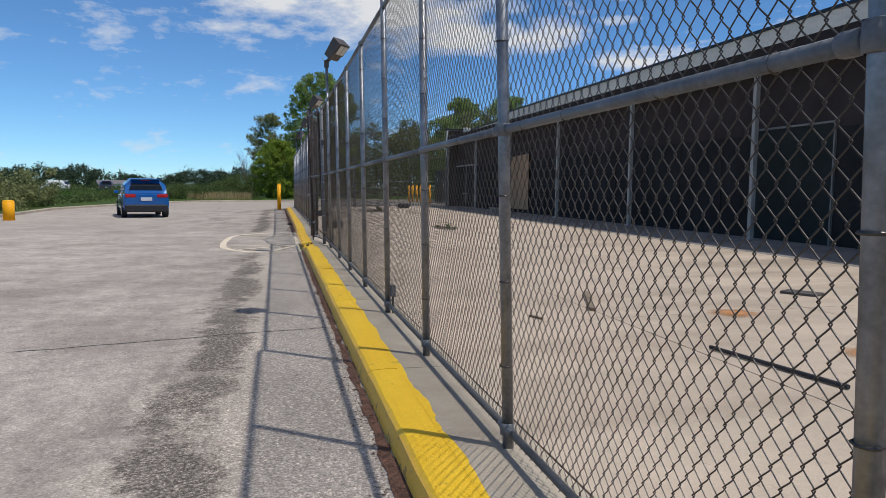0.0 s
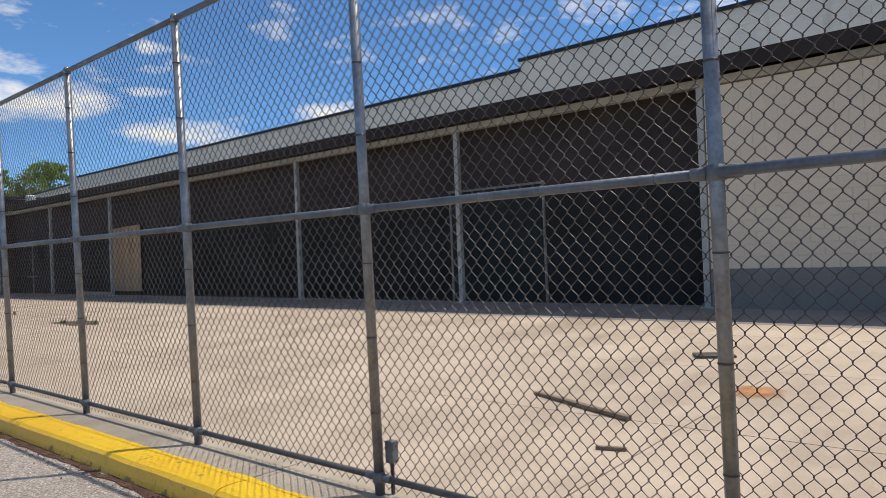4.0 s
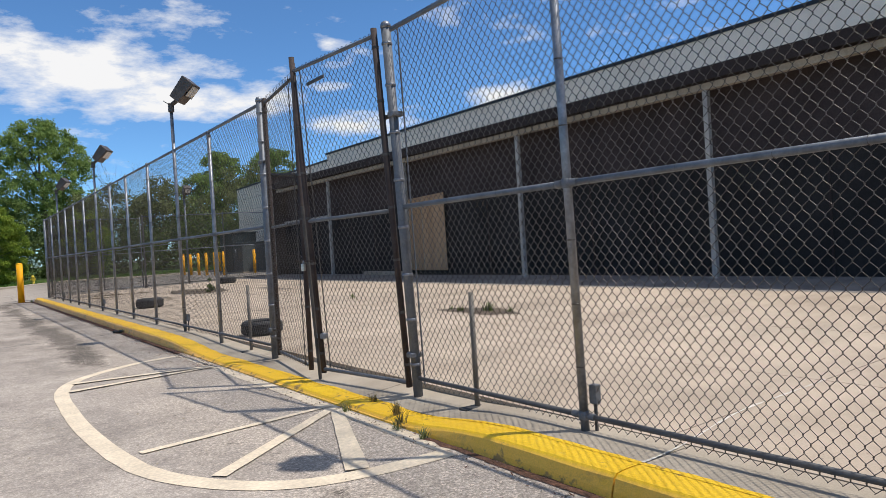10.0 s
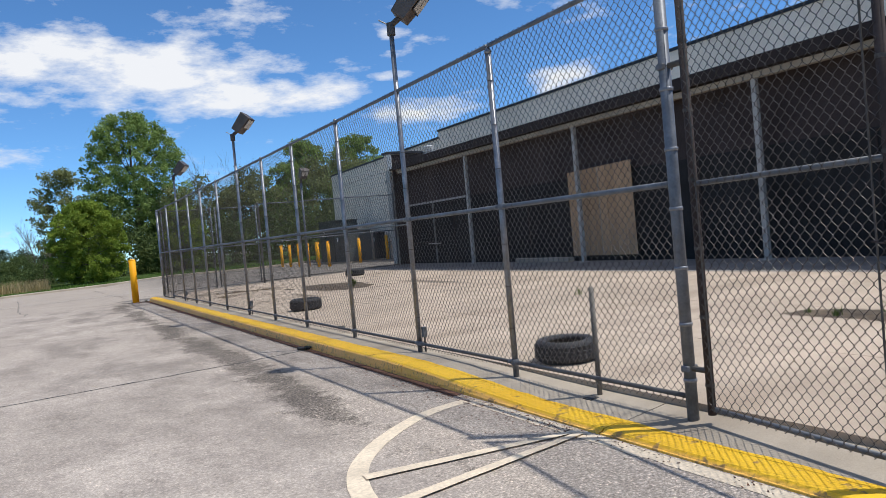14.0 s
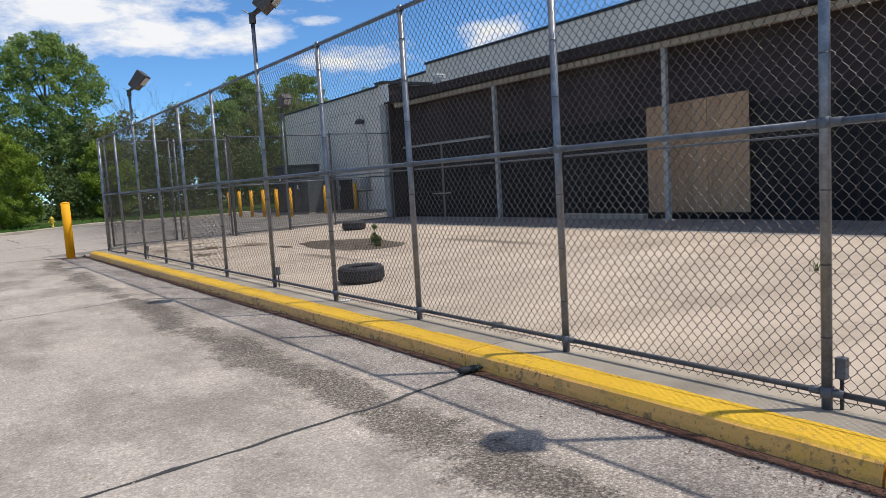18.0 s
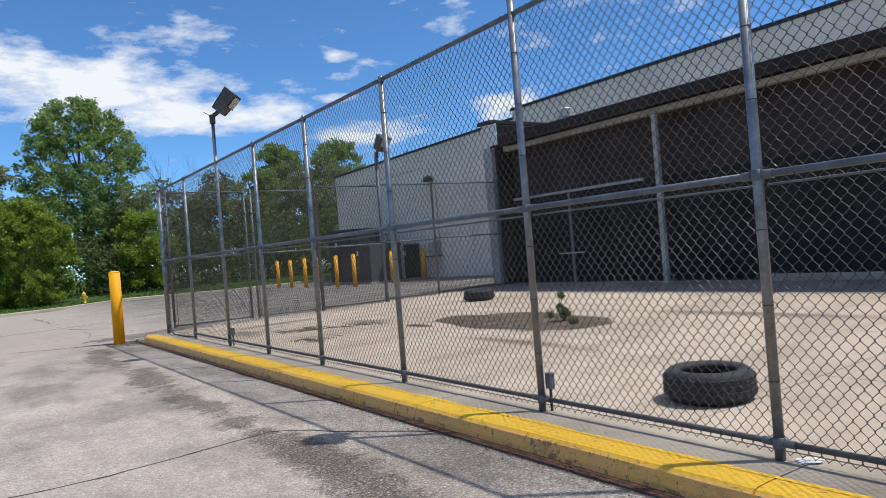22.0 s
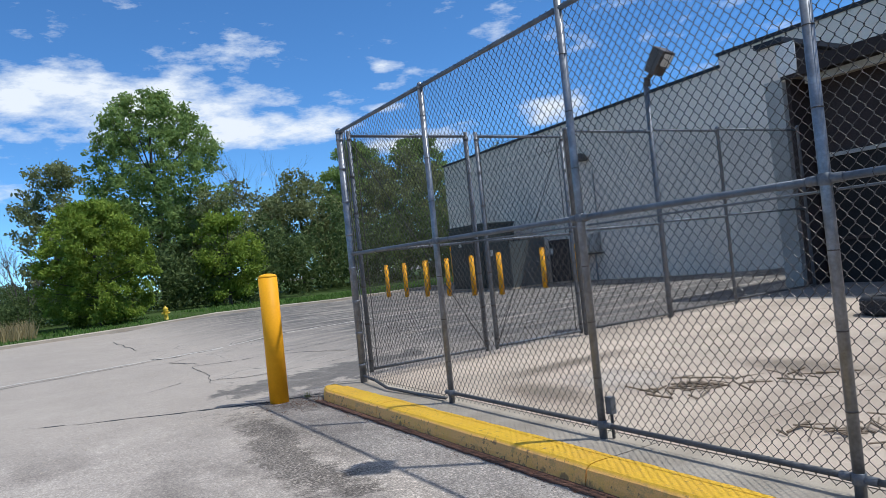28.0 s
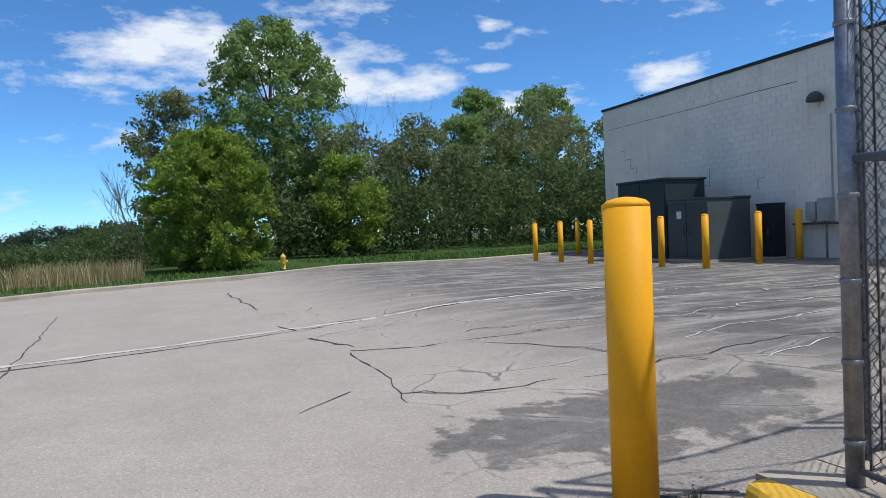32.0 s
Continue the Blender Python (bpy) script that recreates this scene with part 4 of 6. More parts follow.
# infill behind the columns
INF = 10.02
part("panel_wall", box((INF, 5.3, 0.1), (INF + 0.12, 39.6, 2.72)), DARK_LOW, building, "dark green-black wall panels")
part("panel_wall", box((INF + 0.02, 5.3, 2.72), (INF + 0.12, 39.6, 4.345)), DARK_UP, building, "dark brown wall panels")
part("wall", box((9.62 + FACE, -30, 0.95), (9.92, 5.28, 4.10)), BEIGE_WALL, building, "beige painted wall")
WHOLE = {}
for a, b, lo, hi in block_cells(7.28, 0.95, 4.10):
    size = (round(b - a, 3), round(hi - lo, 3))
    if size not in WHOLE:
        WHOLE[size] = raw_mesh("block", block_verts(lambda u, off, z: (-off, u, z), 0.0, size[0], 0.0, size[1]), BLOCK_FACES, BEIGE_WALL)
    part_at("block", WHOLE[size], building, (9.62, -2.0 + a, lo))
part("wall_base", box((9.60, -30, 0.1), (9.92, 5.28, 0.95)), GREY_BASE, building, "grey painted wall base")
part("pier", box((9.40, 39.775, 0.0), (9.54, 40.14, 4.30)), COLUMN, building, "grey painted block pier")
part("end_wall", box((9.54, 39.78, 0.0), (WALL_X, 40.14, 4.30)), BLOCK, building, "pale block end wall")
part("end_panel", box((9.54, 39.7, 0.2), (WALL_X, 39.775, 4.30)), DARK_UP, building, "dark brown wall panels")
part("parapet", box((9.40, 39.78, 4.30), (WALL_X, 40.14, 4.98)), BLOCK, building, "pale block end parapet")
part("parapet_panel", box((9.36, 39.7, 4.545), (WALL_X, 39.775, 4.95)), FASCIA, building, "dark brown metal fascia")
part("coping", box((9.30, 39.62, 4.985), (WALL_X, 40.22, 5.08)), PARAPET_CAP, building)
# added white panel standing in for the sky-lit west face of the parapet
BRIGHT_END = surface("bright_end_white", (0.8, 0.77, 0.72), 0.85, 1.04, 3, 40, 0.6)
part("end_trim", box((EAVE_X - 0.305, 39.40, 4.33), (EAVE_X - 0.279, 39.79, 4.94), 0.004), BRIGHT_END, building, "added white panel for the parapet's bright end face")
part("jamb", box((10.2, 39.5, 0.2), (10.3, 39.6, 4.1)), COLUMN, building, "grey steel jamb")

# ---- bollards ----
def bollard(loc, h=1.52, r=0.112, group=""):
    b = thing("bollard", "yellow painted steel bollard with domed top", "bollard", loc, group=group)
    bm = bmesh.new()
    add_lathe(bm, [(r, -0.05), (r, h - 0.03)], 20)
    part("pipe", bm, BOLLARD, b, smooth=True)
    bm = bmesh.new()
    add_lathe(bm, [(r, h - 0.03), (r * 0.97, h - 0.012), (r * 0.8, h + 0.004), (r * 0.4, h + 0.016), (r * 0.05, h + 0.02)], 20)
    part("domed_cap", bm, BOLLARD, b, smooth=True)
    return b


bollard((-0.9, 39.93, 0), 1.52)
for x, y in ((11.0, 61.3), (11.0, 59.45), (11.0, 57.55), (11.0, 55.75), (11.0, 53.9), (11.0, 52.1), (13.0, 52.15), (15.0, 52.5), (14.3, 63.3)):
    bollard((x, y, lot_z(x, y)), 1.5, 0.095, "transformer guard bollards")
bollard((16.9, 65.0, lot_z(16.9, 65.0)), 2.2, 0.08, "transformer guard bollards")

# ---- planting ----
def leaf_cloud(name, clumps, per, size, mat, seed, squash=0.8, parent=None):
    """Many small folded leaves gathered into clumps: clumps are (x, y, z, r)."""
    rng = np.random.default_rng(seed)
    c = np.array(clumps, float)
    vol = c[:, 3] ** 2
    counts = np.maximum(6, (per * vol / vol.mean()).astype(int))
    idx = np.repeat(np.arange(len(c)), counts)
    n = len(idx)
    g = rng.normal(size=(n, 3))
    g /= np.linalg.norm(g, axis=1, keepdims=True)
    rad = rng.random(n) ** 0.4 * rng.uniform(0.75, 1.12, n)
    p = c[idx, :3] + g * (rad * c[idx, 3] * np.where(rng.random(n) < 0.12, 1.45, 1.0))[:, None] * np.array([1, 1, squash])
    u = rng.normal(size=(n, 3)) + np.array([0, 0, 0.15])
    u /= np.linalg.norm(u, axis=1, keepdims=True)
    w = np.cross(u, rng.normal(size=(n, 3)))
    w /= np.linalg.norm(w, axis=1, keepdims=True)
    nn = np.cross(u, w)
    s = (size * rng.uniform(0.6, 1.35, n))[:, None]
    verts = np.stack([p - u * s, p + w * s * 0.45 + nn * s * 0.18, p + u * s, p - w * s * 0.45 + nn * s * 0.18], 1).reshape(-1, 3)
    base = np.arange(n)[:, None] * 4
    tris = np.concatenate([base + [0, 1, 2], base + [0, 2, 3]], 1).reshape(-1, 3)
    me = bpy.data.meshes.new(name)
    me.vertices.add(len(verts))
    me.vertices.foreach_set("co", verts.ravel())
    me.loops.add(len(tris) * 3)
    me.loops.foreach_set("vertex_index", tris.ravel().astype(np.int32))
    me.polygons.add(len(tris))
    me.polygons.foreach_set("loop_start", (np.arange(len(tris)) * 3).astype(np.int32))
    me.polygons.foreach_set("loop_total", np.full(len(tris), 3, np.int32))
    me.update()
    me.materials.append(mat)
    ob = new(name, me)
    if parent is not None:
        ob.parent = parent
    return ob


def crown_clumps(rng, w, h0, h1, n, r, lean=0.0, pointed=0.5):
    out = []
    for _ in range(n):
        f = rng.random()
        z = h0 + (h1 - h0) * f
        env = w * max(0.0, 1 - (2 * (f - 0.42) / 1.22) ** 2) ** 0.5
        env = max(env, 0.2 * w)
        a = rng.random() * 2 * math.pi
        d = env * rng.random() ** 0.42
        out.append((d * math.cos(a) + lean * f, d * math.sin(a) * 0.8, z, r * rng.uniform(0.6, 1.3)))
    return out


def tree(loc, height, width, label, mat, seed, n=70, per=120, leaf=0.13, low=0.22, trunk=0.22, clump=0.75, name="tree", cat="tree"):
    rng = random.Random(seed)
    t = thing(name, label, cat, loc)
    bm = bmesh.new()
    pts = [Vector((0, 0, -0.1))]
    for k in range(1, 6):
        pts.append(Vector((rng.uniform(-0.12, 0.12) * k * 0.4, rng.uniform(-0.1, 0.1) * k * 0.3, height * 0.82 * k / 5)))
    for k in range(5):
        add_rod(bm, pts[k], pts[k + 1], trunk * (1 - k * 0.17), 8, trunk * (1 - (k + 1) * 0.17))
    clumps = crown_clumps(rng, width, height * low, height * 0.97, n, clump)
    for c in clumps[:: max(1, n // 16)]:
        f = min(1.0, c[2] / (height * 0.82)) * 0.72
        k = min(4, int(f * 5))
        st = pts[k].lerp(pts[k + 1], f * 5 - k)
        add_rod(bm, st, Vector(c[:3]) * 0.97, trunk * 0.28 * (1 - f * 0.5), 5, 0.012)
    part("trunk", bm, BARK, t)
    leaf_cloud("crown", clumps, per, leaf, mat, seed, parent=t)
    return t


# ---- edge of the lot, grass and distance ----
EDGE = [(-13, -30), (-12.5, 0), (-11.6, 22), (-12.6, 38), (-10.8, 49), (-8.2, 57.2), (-5.2, 60.2), (-2.4, 61.6), (0.6, 62.6), (3.6, 63.4), (7.5, 64.0), (11.5, 64.5), (18, 65), (40, 66), (75, 67)]


def resampled(pts, step):
    out = []
    for (x0, y0), (x1, y1) in zip(pts, pts[1:]):
        n = max(1, int(math.hypot(x1 - x0, y1 - y0) / step))
        out += [(x0 + (x1 - x0) * k / n, y0 + (y1 - y0) * k / n) for k in range(n)]
    return out + [pts[-1]]


edge = resampled(EDGE, 2.0)


def outward(k):
    x0, y0 = edge[max(0, k - 1)]
    x1, y1 = edge[min(len(edge) - 1, k + 1)]
    d = math.hypot(x1 - x0, y1 - y0)
    return -(y1 - y0) / d, (x1 - x0) / d


def ledge_z(x, y):
    return lot_z(min(x, 18), y) if y > 30 else 0.0


def ribbon(offsets):
    verts, faces = [], []
    m = len(offsets)
    for k, (x, y) in enumerate(edge):
        nx, ny = outward(k)
        for o, z in offsets:
            verts.append((x + nx * o, y + ny * o, ledge_z(x, y) + z))
    for k in range(len(edge) - 1):
        for q in range(m - 1):
            faces.append((k * m + q, (k + 1) * m + q, (k + 1) * m + q + 1, k * m + q + 1))
    return verts, faces


far_kerb = new("far_kerb", raw_mesh("far_kerb", *ribbon([(0, -0.02), (0.01, 0.10), (0.04, 0.125), (0.16, 0.13), (0.165, 0.08)]), STRIP))
tagged(far_kerb, "low pale concrete kerb along the grass", "kerb", kind="structure")
verge = new("verge_ground", raw_mesh("verge_ground", *ribbon([(0.15, 0.115), (1.5, 0.13), (6, 0.2), (14, 0.25), (40, 0.2), (160, 0.2), (700, 0.3), (2500, 0.4)]), SOIL))
tagged(verge, "rough green grass verge beyond the kerb", "grass", kind="structure")


def blades(name, spots, h, w, mat, seed, lean=0.35):
    """Upright blades of grass or reed as thin folded strips at (x, y, z)."""
    rng = np.random.default_rng(seed)
    p = np.array(spots, float)
    n = len(p)
    a = rng.random(n) * 2 * np.pi
    hh = h * rng.uniform(0.6, 1.3, n)
    ux, uy = np.cos(a) * w, np.sin(a) * w
    lx, ly = rng.normal(size=n) * lean * hh, rng.normal(size=n) * lean * hh
    v0 = p + np.stack([-ux, -uy, 0 * ux], -1)
    v1 = p + np.stack([ux, uy, 0 * ux], -1)
    v2 = p + np.stack([ux * 0.7 + lx * 0.4, uy * 0.7 + ly * 0.4, hh * 0.6], -1)
    v3 = p + np.stack([-ux * 0.7 + lx * 0.4, -uy * 0.7 + ly * 0.4, hh * 0.6], -1)
    v4 = p + np.stack([lx, ly, hh], -1)
    verts = np.stack([v0, v1, v2, v3, v4], 1).reshape(-1, 3)
    base = np.arange(n)[:, None] * 5
    faces = np.concatenate([base + [0, 1, 2], base + [0, 2, 3], base + [3, 2, 4]], 1).reshape(-1, 3)
    me = bpy.data.meshes.new(name)
    me.from_pydata(verts.tolist(), [], faces.tolist())
    me.materials.append(mat)
    return new(name, me)


rg = np.random.default_rng(11)
spots = []
for k in range(5, len(edge) - 1):
    (x0, y0), (x1, y1) = edge[k], edge[k + 1]
    nx, ny = outward(k)
    if y0 < 50 or x0 > 30:
        continue
    for _ in range(700 if x0 > -3.2 else 150):
        f, o = rg.random(), 0.2 + 5.0 * rg.random() ** 1.3
        x, y = x0 + (x1 - x0) * f + nx * o, y0 + (y1 - y0) * f + ny * o
        spots.append((x, y, ledge_z(x0, y0) + 0.11 + 0.016 * o))
tagged(blades("grass", spots, 0.13, 0.02, GRASS, 2), "mown green grass verge", "grass", kind="stuff")
spots = [(x, y, 0.15) for x, y in zip(rg.uniform(-8.6, -3.3, 3600), rg.uniform(59.5, 67, 3600)) if y > 61.9 + 0.25 * (x + 3) + 0.5 and noise.noise(Vector((x * 1.4, y * 1.1, 3))) > -0.3 + 0.12 * max(0, -7 - x)]
tagged(blades("reeds", spots, 0.62, 0.013, REED, 3, 0.2), "dry straw-coloured reeds behind the kerb", "reeds", kind="stuff")
spots = [(x, y, 0.15) for x, y in zip(rg.uniform(-22, -4.5, 3000), rg.uniform(63.5, 72, 3000))]
tagged(blades("green_reeds", spots, 0.6, 0.025, GRASS, 4, 0.12), "green marsh plants among the reeds", "reeds", kind="stuff")

tree((4.2, 80, 0.2), 14.3, 4.5, "tall full broadleaf tree in fresh leaf", LEAF_BIG, 3, 640, 56, 0.13, 0.2, 0.34, 0.5)
tree((-0.75, 66.5, 0.2), 5.6, 2.5, "dense bright green rounded bush tree", LEAF_BUSH, 5, 460, 70, 0.085, 0.04, 0.12, 0.3, "large_bush", "bush")
tree((25.0, 95, 0.2), 14.2, 3.9, "broadleaf tree behind the building corner", LEAF_BIG, 7, 300, 60, 0.17, 0.1, 0.25, 0.6)
tree((32.0, 95, 0.2), 14.6, 4.6, "broad tree rising behind the store", LEAF_BIG, 8, 340, 60, 0.17, 0.1, 0.28, 0.62)
tree((-1.8, 76, 0.2), 9.0, 2.3, "grey-green tree leaning beside the big tree", LEAF_OLIVE, 9, 150, 75, 0.12, 0.12, 0.16, 0.5)
tree((7.0, 77, 0.2), 7.4, 2.2, "thin spring tree with sparse leaves", LEAF_OLIVE, 12, 60, 60, 0.12, 0.3, 0.14, 0.6)
tree((6.2, 71.5, 0.2), 5.2, 1.9, "bright young tree in the tree belt", LEAF_BUSH, 14, 90, 100, 0.11, 0.08, 0.1, 0.5)
tree((15.6, 86, 0.2), 9.8, 3.0, "spring tree in light olive leaf", LEAF_OLIVE, 15, 110, 80, 0.15, 0.15, 0.2, 0.7)
tree((20.5, 88, 0.2), 10.4, 3.2, "slender broadleaf tree in the tree belt", LEAF_BIG, 16, 110, 90, 0.15, 0.15, 0.2, 0.7)


def bare_shrub(loc, h, seed):
    rng = random.Random(seed)
    s = thing("bare_shrub", "leafless grey shrub among the trees", "shrub", loc)
    def grow(p, d, length, r, depth):
        q = p + d * length
        add_rod(bm, p, q, r, 4, r * 0.6)
        if depth:
            for _ in range(3):
                e = (d + Vector((rng.uniform(-0.6, 0.6), rng.uniform(-0.6, 0.6), rng.uniform(0, 0.4)))).normalized()
                grow(p.lerp(q, rng.uniform(0.5, 1.0)), e, length * 0.66, r * 0.6, depth - 1)

    top = Vector((0.02, 0, h * 0.42))
    part("trunk", rod((0, 0, -0.1), top, 0.035, 6, 0.02), BARK, s)
    for k in range(4):
        bm = bmesh.new()
        grow(top * (0.55 + 0.15 * k), Vector((rng.uniform(-0.6, 0.6), rng.uniform(-0.6, 0.6), 1)).normalized(), h * 0.3, 0.02, 3)
        part("limb", bm, BARK, s)
    return s


bare_shrub((-4.0, 72, 0.2), 5.0, 1)
bare_shrub((-3.5, 70.5, 0.2), 4.0, 2)
bare_shrub((12.0, 84, 0.2), 12.5, 3)
bare_shrub((9.6, 82, 0.2), 10.0, 4)

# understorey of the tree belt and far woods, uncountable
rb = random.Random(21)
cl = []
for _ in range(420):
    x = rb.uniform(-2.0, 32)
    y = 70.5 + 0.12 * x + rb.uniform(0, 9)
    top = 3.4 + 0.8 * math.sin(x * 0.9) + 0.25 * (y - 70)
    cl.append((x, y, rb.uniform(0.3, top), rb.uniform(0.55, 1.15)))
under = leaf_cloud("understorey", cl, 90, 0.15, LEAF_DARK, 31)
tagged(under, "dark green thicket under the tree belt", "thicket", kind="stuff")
cl = []
for _ in range(340):
    x = rb.uniform(5.5, 40)
    y = 82 + rb.uniform(0, 10)
    cl.append((x, y, rb.uniform(2.0, 8.4 + 0.8 * math.sin(x * 1.3) + 2.6 * smooth01((x - 19) / 5)), rb.uniform(0.7, 1.25)))
tagged(leaf_cloud("tree_belt", cl, 130, 0.17, LEAF_OLIVE, 32), "dense spring woodland behind the lot", "woodland", kind="stuff")
cl = []
for _ in range(1100):
    a = math.radians(rb.uniform(-62, 4))
    d = rb.uniform(215, 280)
    h = 3.9 + 2.2 * smooth01((-0.165 - a) / 0.05) + 3.6 * smooth01((a + 0.16) / 0.1) + 0.7 * math.sin(a * 41) + 0.5 * math.sin(a * 97)
    cl.append((d * math.sin(a), d * math.cos(a), rb.uniform(0.3, h - 0.6), rb.uniform(1.4, 2.4)))
tagged(leaf_cloud("far_woods", cl, 110, 0.36, LEAF_FAR, 33), "distant dark line of trees", "woodland", kind="stuff")
cl = []
for _ in range(420):
    x = rb.uniform(-34, -5.5)
    y = 76 + rb.uniform(0, 42)
    cl.append((x * (y / 66), y, rb.uniform(0.1, 0.75 + 0.5 * noise.noise(Vector((x * 0.3, y * 0.2, 1)))), rb.uniform(0.5, 1.1)))
tagged(leaf_cloud("marsh_shrubs", cl, 110, 0.10, LEAF_DARK, 34), "low green marsh shrubs past the lot", "shrubs", kind="stuff")
# green bushes at the lot edge beside the reeds
cl = []
for _ in range(150):
    x = rb.uniform(-16.0, -7.4)
    y = 61.9 + 0.25 * (x + 3) + rb.uniform(0.9, 5.5)
    top = 0.95 + 0.75 * noise.noise(Vector((x * 0.7, y * 0.5, 4))) + 0.05 * (-7.4 - x)
    cl.append((x, y, rb.uniform(0.15, max(0.3, top)), rb.uniform(0.25, 0.5)))
tagged(leaf_cloud("edge_bushes", cl, 110, 0.06, LEAF_DARK, 36), "low green bushes beside the dry reeds", "bushes", kind="stuff")
cl = []
for _ in range(130):
    x = rb.uniform(-9.0, -2.6)
    y = 69 + rb.uniform(0, 4)
    cl.append((x, y, rb.uniform(0.1, 1.0 + 0.9 * smooth01((x + 5.5) / 2.5)), rb.uniform(0.3, 0.6)))
for _ in range(150):
    x = rb.uniform(-13.5, -3.8)
    y = 88 + rb.uniform(0, 12)
    cl.append((x, y, rb.uniform(0.3, 1.1 + 1.5 * smooth01((x + 11.5) / 6)), rb.uniform(0.5, 0.9)))
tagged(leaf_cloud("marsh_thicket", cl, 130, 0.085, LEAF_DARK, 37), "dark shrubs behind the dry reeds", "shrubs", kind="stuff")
cl = []
for _ in range(150):
    y = rb.uniform(8, 33)
    cl.append((-12.9 - rb.uniform(0.6, 5), y, rb.uniform(0.1, 1.2), rb.uniform(0.35, 0.8)))
for _ in range(110):
    y = rb.uniform(29, 42)
    cl.append((-12.6 - rb.uniform(0.5, 3.0), y, rb.uniform(0.1, 1.5 + 0.5 * math.sin(y)), rb.uniform(0.3, 0.6)))
tagged(leaf_cloud("roadside_shrubs", cl, 120, 0.1, LEAF_OLIVE, 35), "low green shrubs along the lot edge", "shrubs", kind="stuff")
cl = []
for _ in range(520):
    y = rb.uniform(36, 74)
    x = -13.2 - rb.uniform(0.3, 18) - 0.1 * max(0.0, y - 50)
    cl.append((x, y, rb.uniform(0.1, 0.4 + 0.35 * noise.noise(Vector((x * 0.3, y * 0.3, 8)))), rb.uniform(0.3, 0.7)))
tagged(leaf_cloud("verge_plants", cl, 60, 0.1, LEAF_DARK, 38), "rough dark weeds over the verge", "weeds", kind="stuff")

# ---- hydrant ----
hyd = thing("fire_hydrant", "small yellow fire hydrant on the grass", "hydrant", (1.6, 64.1, 0.13))
HYD = surface("hydrant_paint", (0.74, 0.50, 0.03), 0.85, 1.1, 6, 50, 0.5)
bm = bmesh.new()
add_lathe(bm, [(0.14, 0), (0.14, 0.04), (0.095, 0.05), (0.095, 0.42), (0.12, 0.43), (0.12, 0.47), (0.1, 0.48)], 14)
part("barrel", bm, HYD, hyd, smooth=True)
bm = bmesh.new()
add_lathe(bm, [(0.115, 0.48), (0.11, 0.54), (0.08, 0.61), (0.03, 0.64), (0.03, 0.68), (0.02, 0.685)], 14)
part("bonnet", bm, HYD, hyd, smooth=True)
for s in (-1, 1):
    part("outlet", rod((0, 0, 0.36), (s * 0.17, 0, 0.36), 0.045, 10), HYD, hyd)
part("outlet", rod((0, 0, 0.33), (0, -0.19, 0.33), 0.06, 10), HYD, hyd)

# ---- electrical enclosure behind the yard ----
BOX_GREEN = surface("transformer_paint", (0.030, 0.044, 0.043), 0.8, 1.2, 1.0, 30, 0.5, 0.1, 0.15, 0.003)
BOX_FRONT = surface("slate_cabinet_paint", (0.048, 0.062, 0.064), 0.85, 1.15, 1.0, 30, 0.5, 0.1, 0.15, 0.003)
BOX_GREY = surface("cabinet_grey_paint", (0.105, 0.12, 0.115), 0.85, 1.12, 1.2, 30, 0.5, 0.1, 0.15, 0.003)
STICKER = surface("white_sticker", (0.7, 0.7, 0.68), 0.9, 1.05, 5, 40, 0.6)


def cabinet(name, label, lo, hi, mat_front, mat_side, lip=0.06):
    z0 = lot_z(lo[0], lo[1])
    c = thing(name, label, "electrical cabinet", (lo[0], lo[1], z0))
    sx, sy, sz = hi[0] - lo[0], hi[1] - lo[1], hi[2]
    part("plinth", box((-0.08, -0.08, -0.05), (sx + 0.08, sy + 0.08, 0.08), 0.01), STRIP, c)
    part("body", box((0, 0, 0.08), (sx, sy, sz - 0.08), 0.012), mat_side, c)
    part("lid", box((-lip, -lip, sz - 0.08), (sx + lip, sy + lip, sz), 0.015), mat_front, c)
    for k in range(2):
        y0, y1 = 0.04 + k * (sy - 0.04) / 2, (k + 1) * (sy - 0.04) / 2
        d = part("door", box((-0.03, y0, 0.16), (-0.002, y1, sz - 0.14), 0.006), mat_front, c)
        part("handle", box((-0.06, y1 - 0.14 if k == 0 else y0 + 0.08, sz * 0.42), (-0.03, y1 - 0.1 if k == 0 else y0 + 0.12, sz * 0.56), 0.004), GALV_DARK, d)
    part("label_plate", box((-0.036, sy * 0.62, sz * 0.68), (-0.0305, sy * 0.62 + 0.22, sz * 0.68 + 0.24)), STICKER, c)
    return c


cabinet("transformer", "large dark green transformer cabinet on concrete plinth", (12.9, 55.9, 0), (14.6, 58.45, 2.8), BOX_GREEN, BOX_GREEN, 0.05)
cabinet("switchgear_cabinet", "grey-green steel switchgear cabinet beside the transformer", (12.9, 54.0, 0), (14.65, 55.82, 2.05), BOX_FRONT, BOX_GREY, 0.03)
cabinet("dark_cabinet", "narrow black louvred cabinet against the wall", (14.75, 53.2, 0), (15.25, 53.85, 1.75), PARAPET_CAP, PARAPET_CAP, 0.02)

meter = thing("meter_box", "pale grey meter boxes on a rack at the wall", "meter box", wing_at(6.25), WING_TURN)
part("box", box((-0.26, 0.0, 1.25), (-0.02, 0.42, 1.95), 0.01), COLUMN, meter)
part("box", box((-0.24, 0.5, 1.3), (-0.02, 0.85, 1.85), 0.01), COLUMN, meter)
part("rack", box((-0.34, -0.15, 1.16), (-0.02, 1.25, 1.22)), GALV_DARK, meter)
for y in (0.05, 1.15):
    part("leg", box((-0.3, y, 0.05), (-0.25, y + 0.05, 1.16)), GALV, meter)
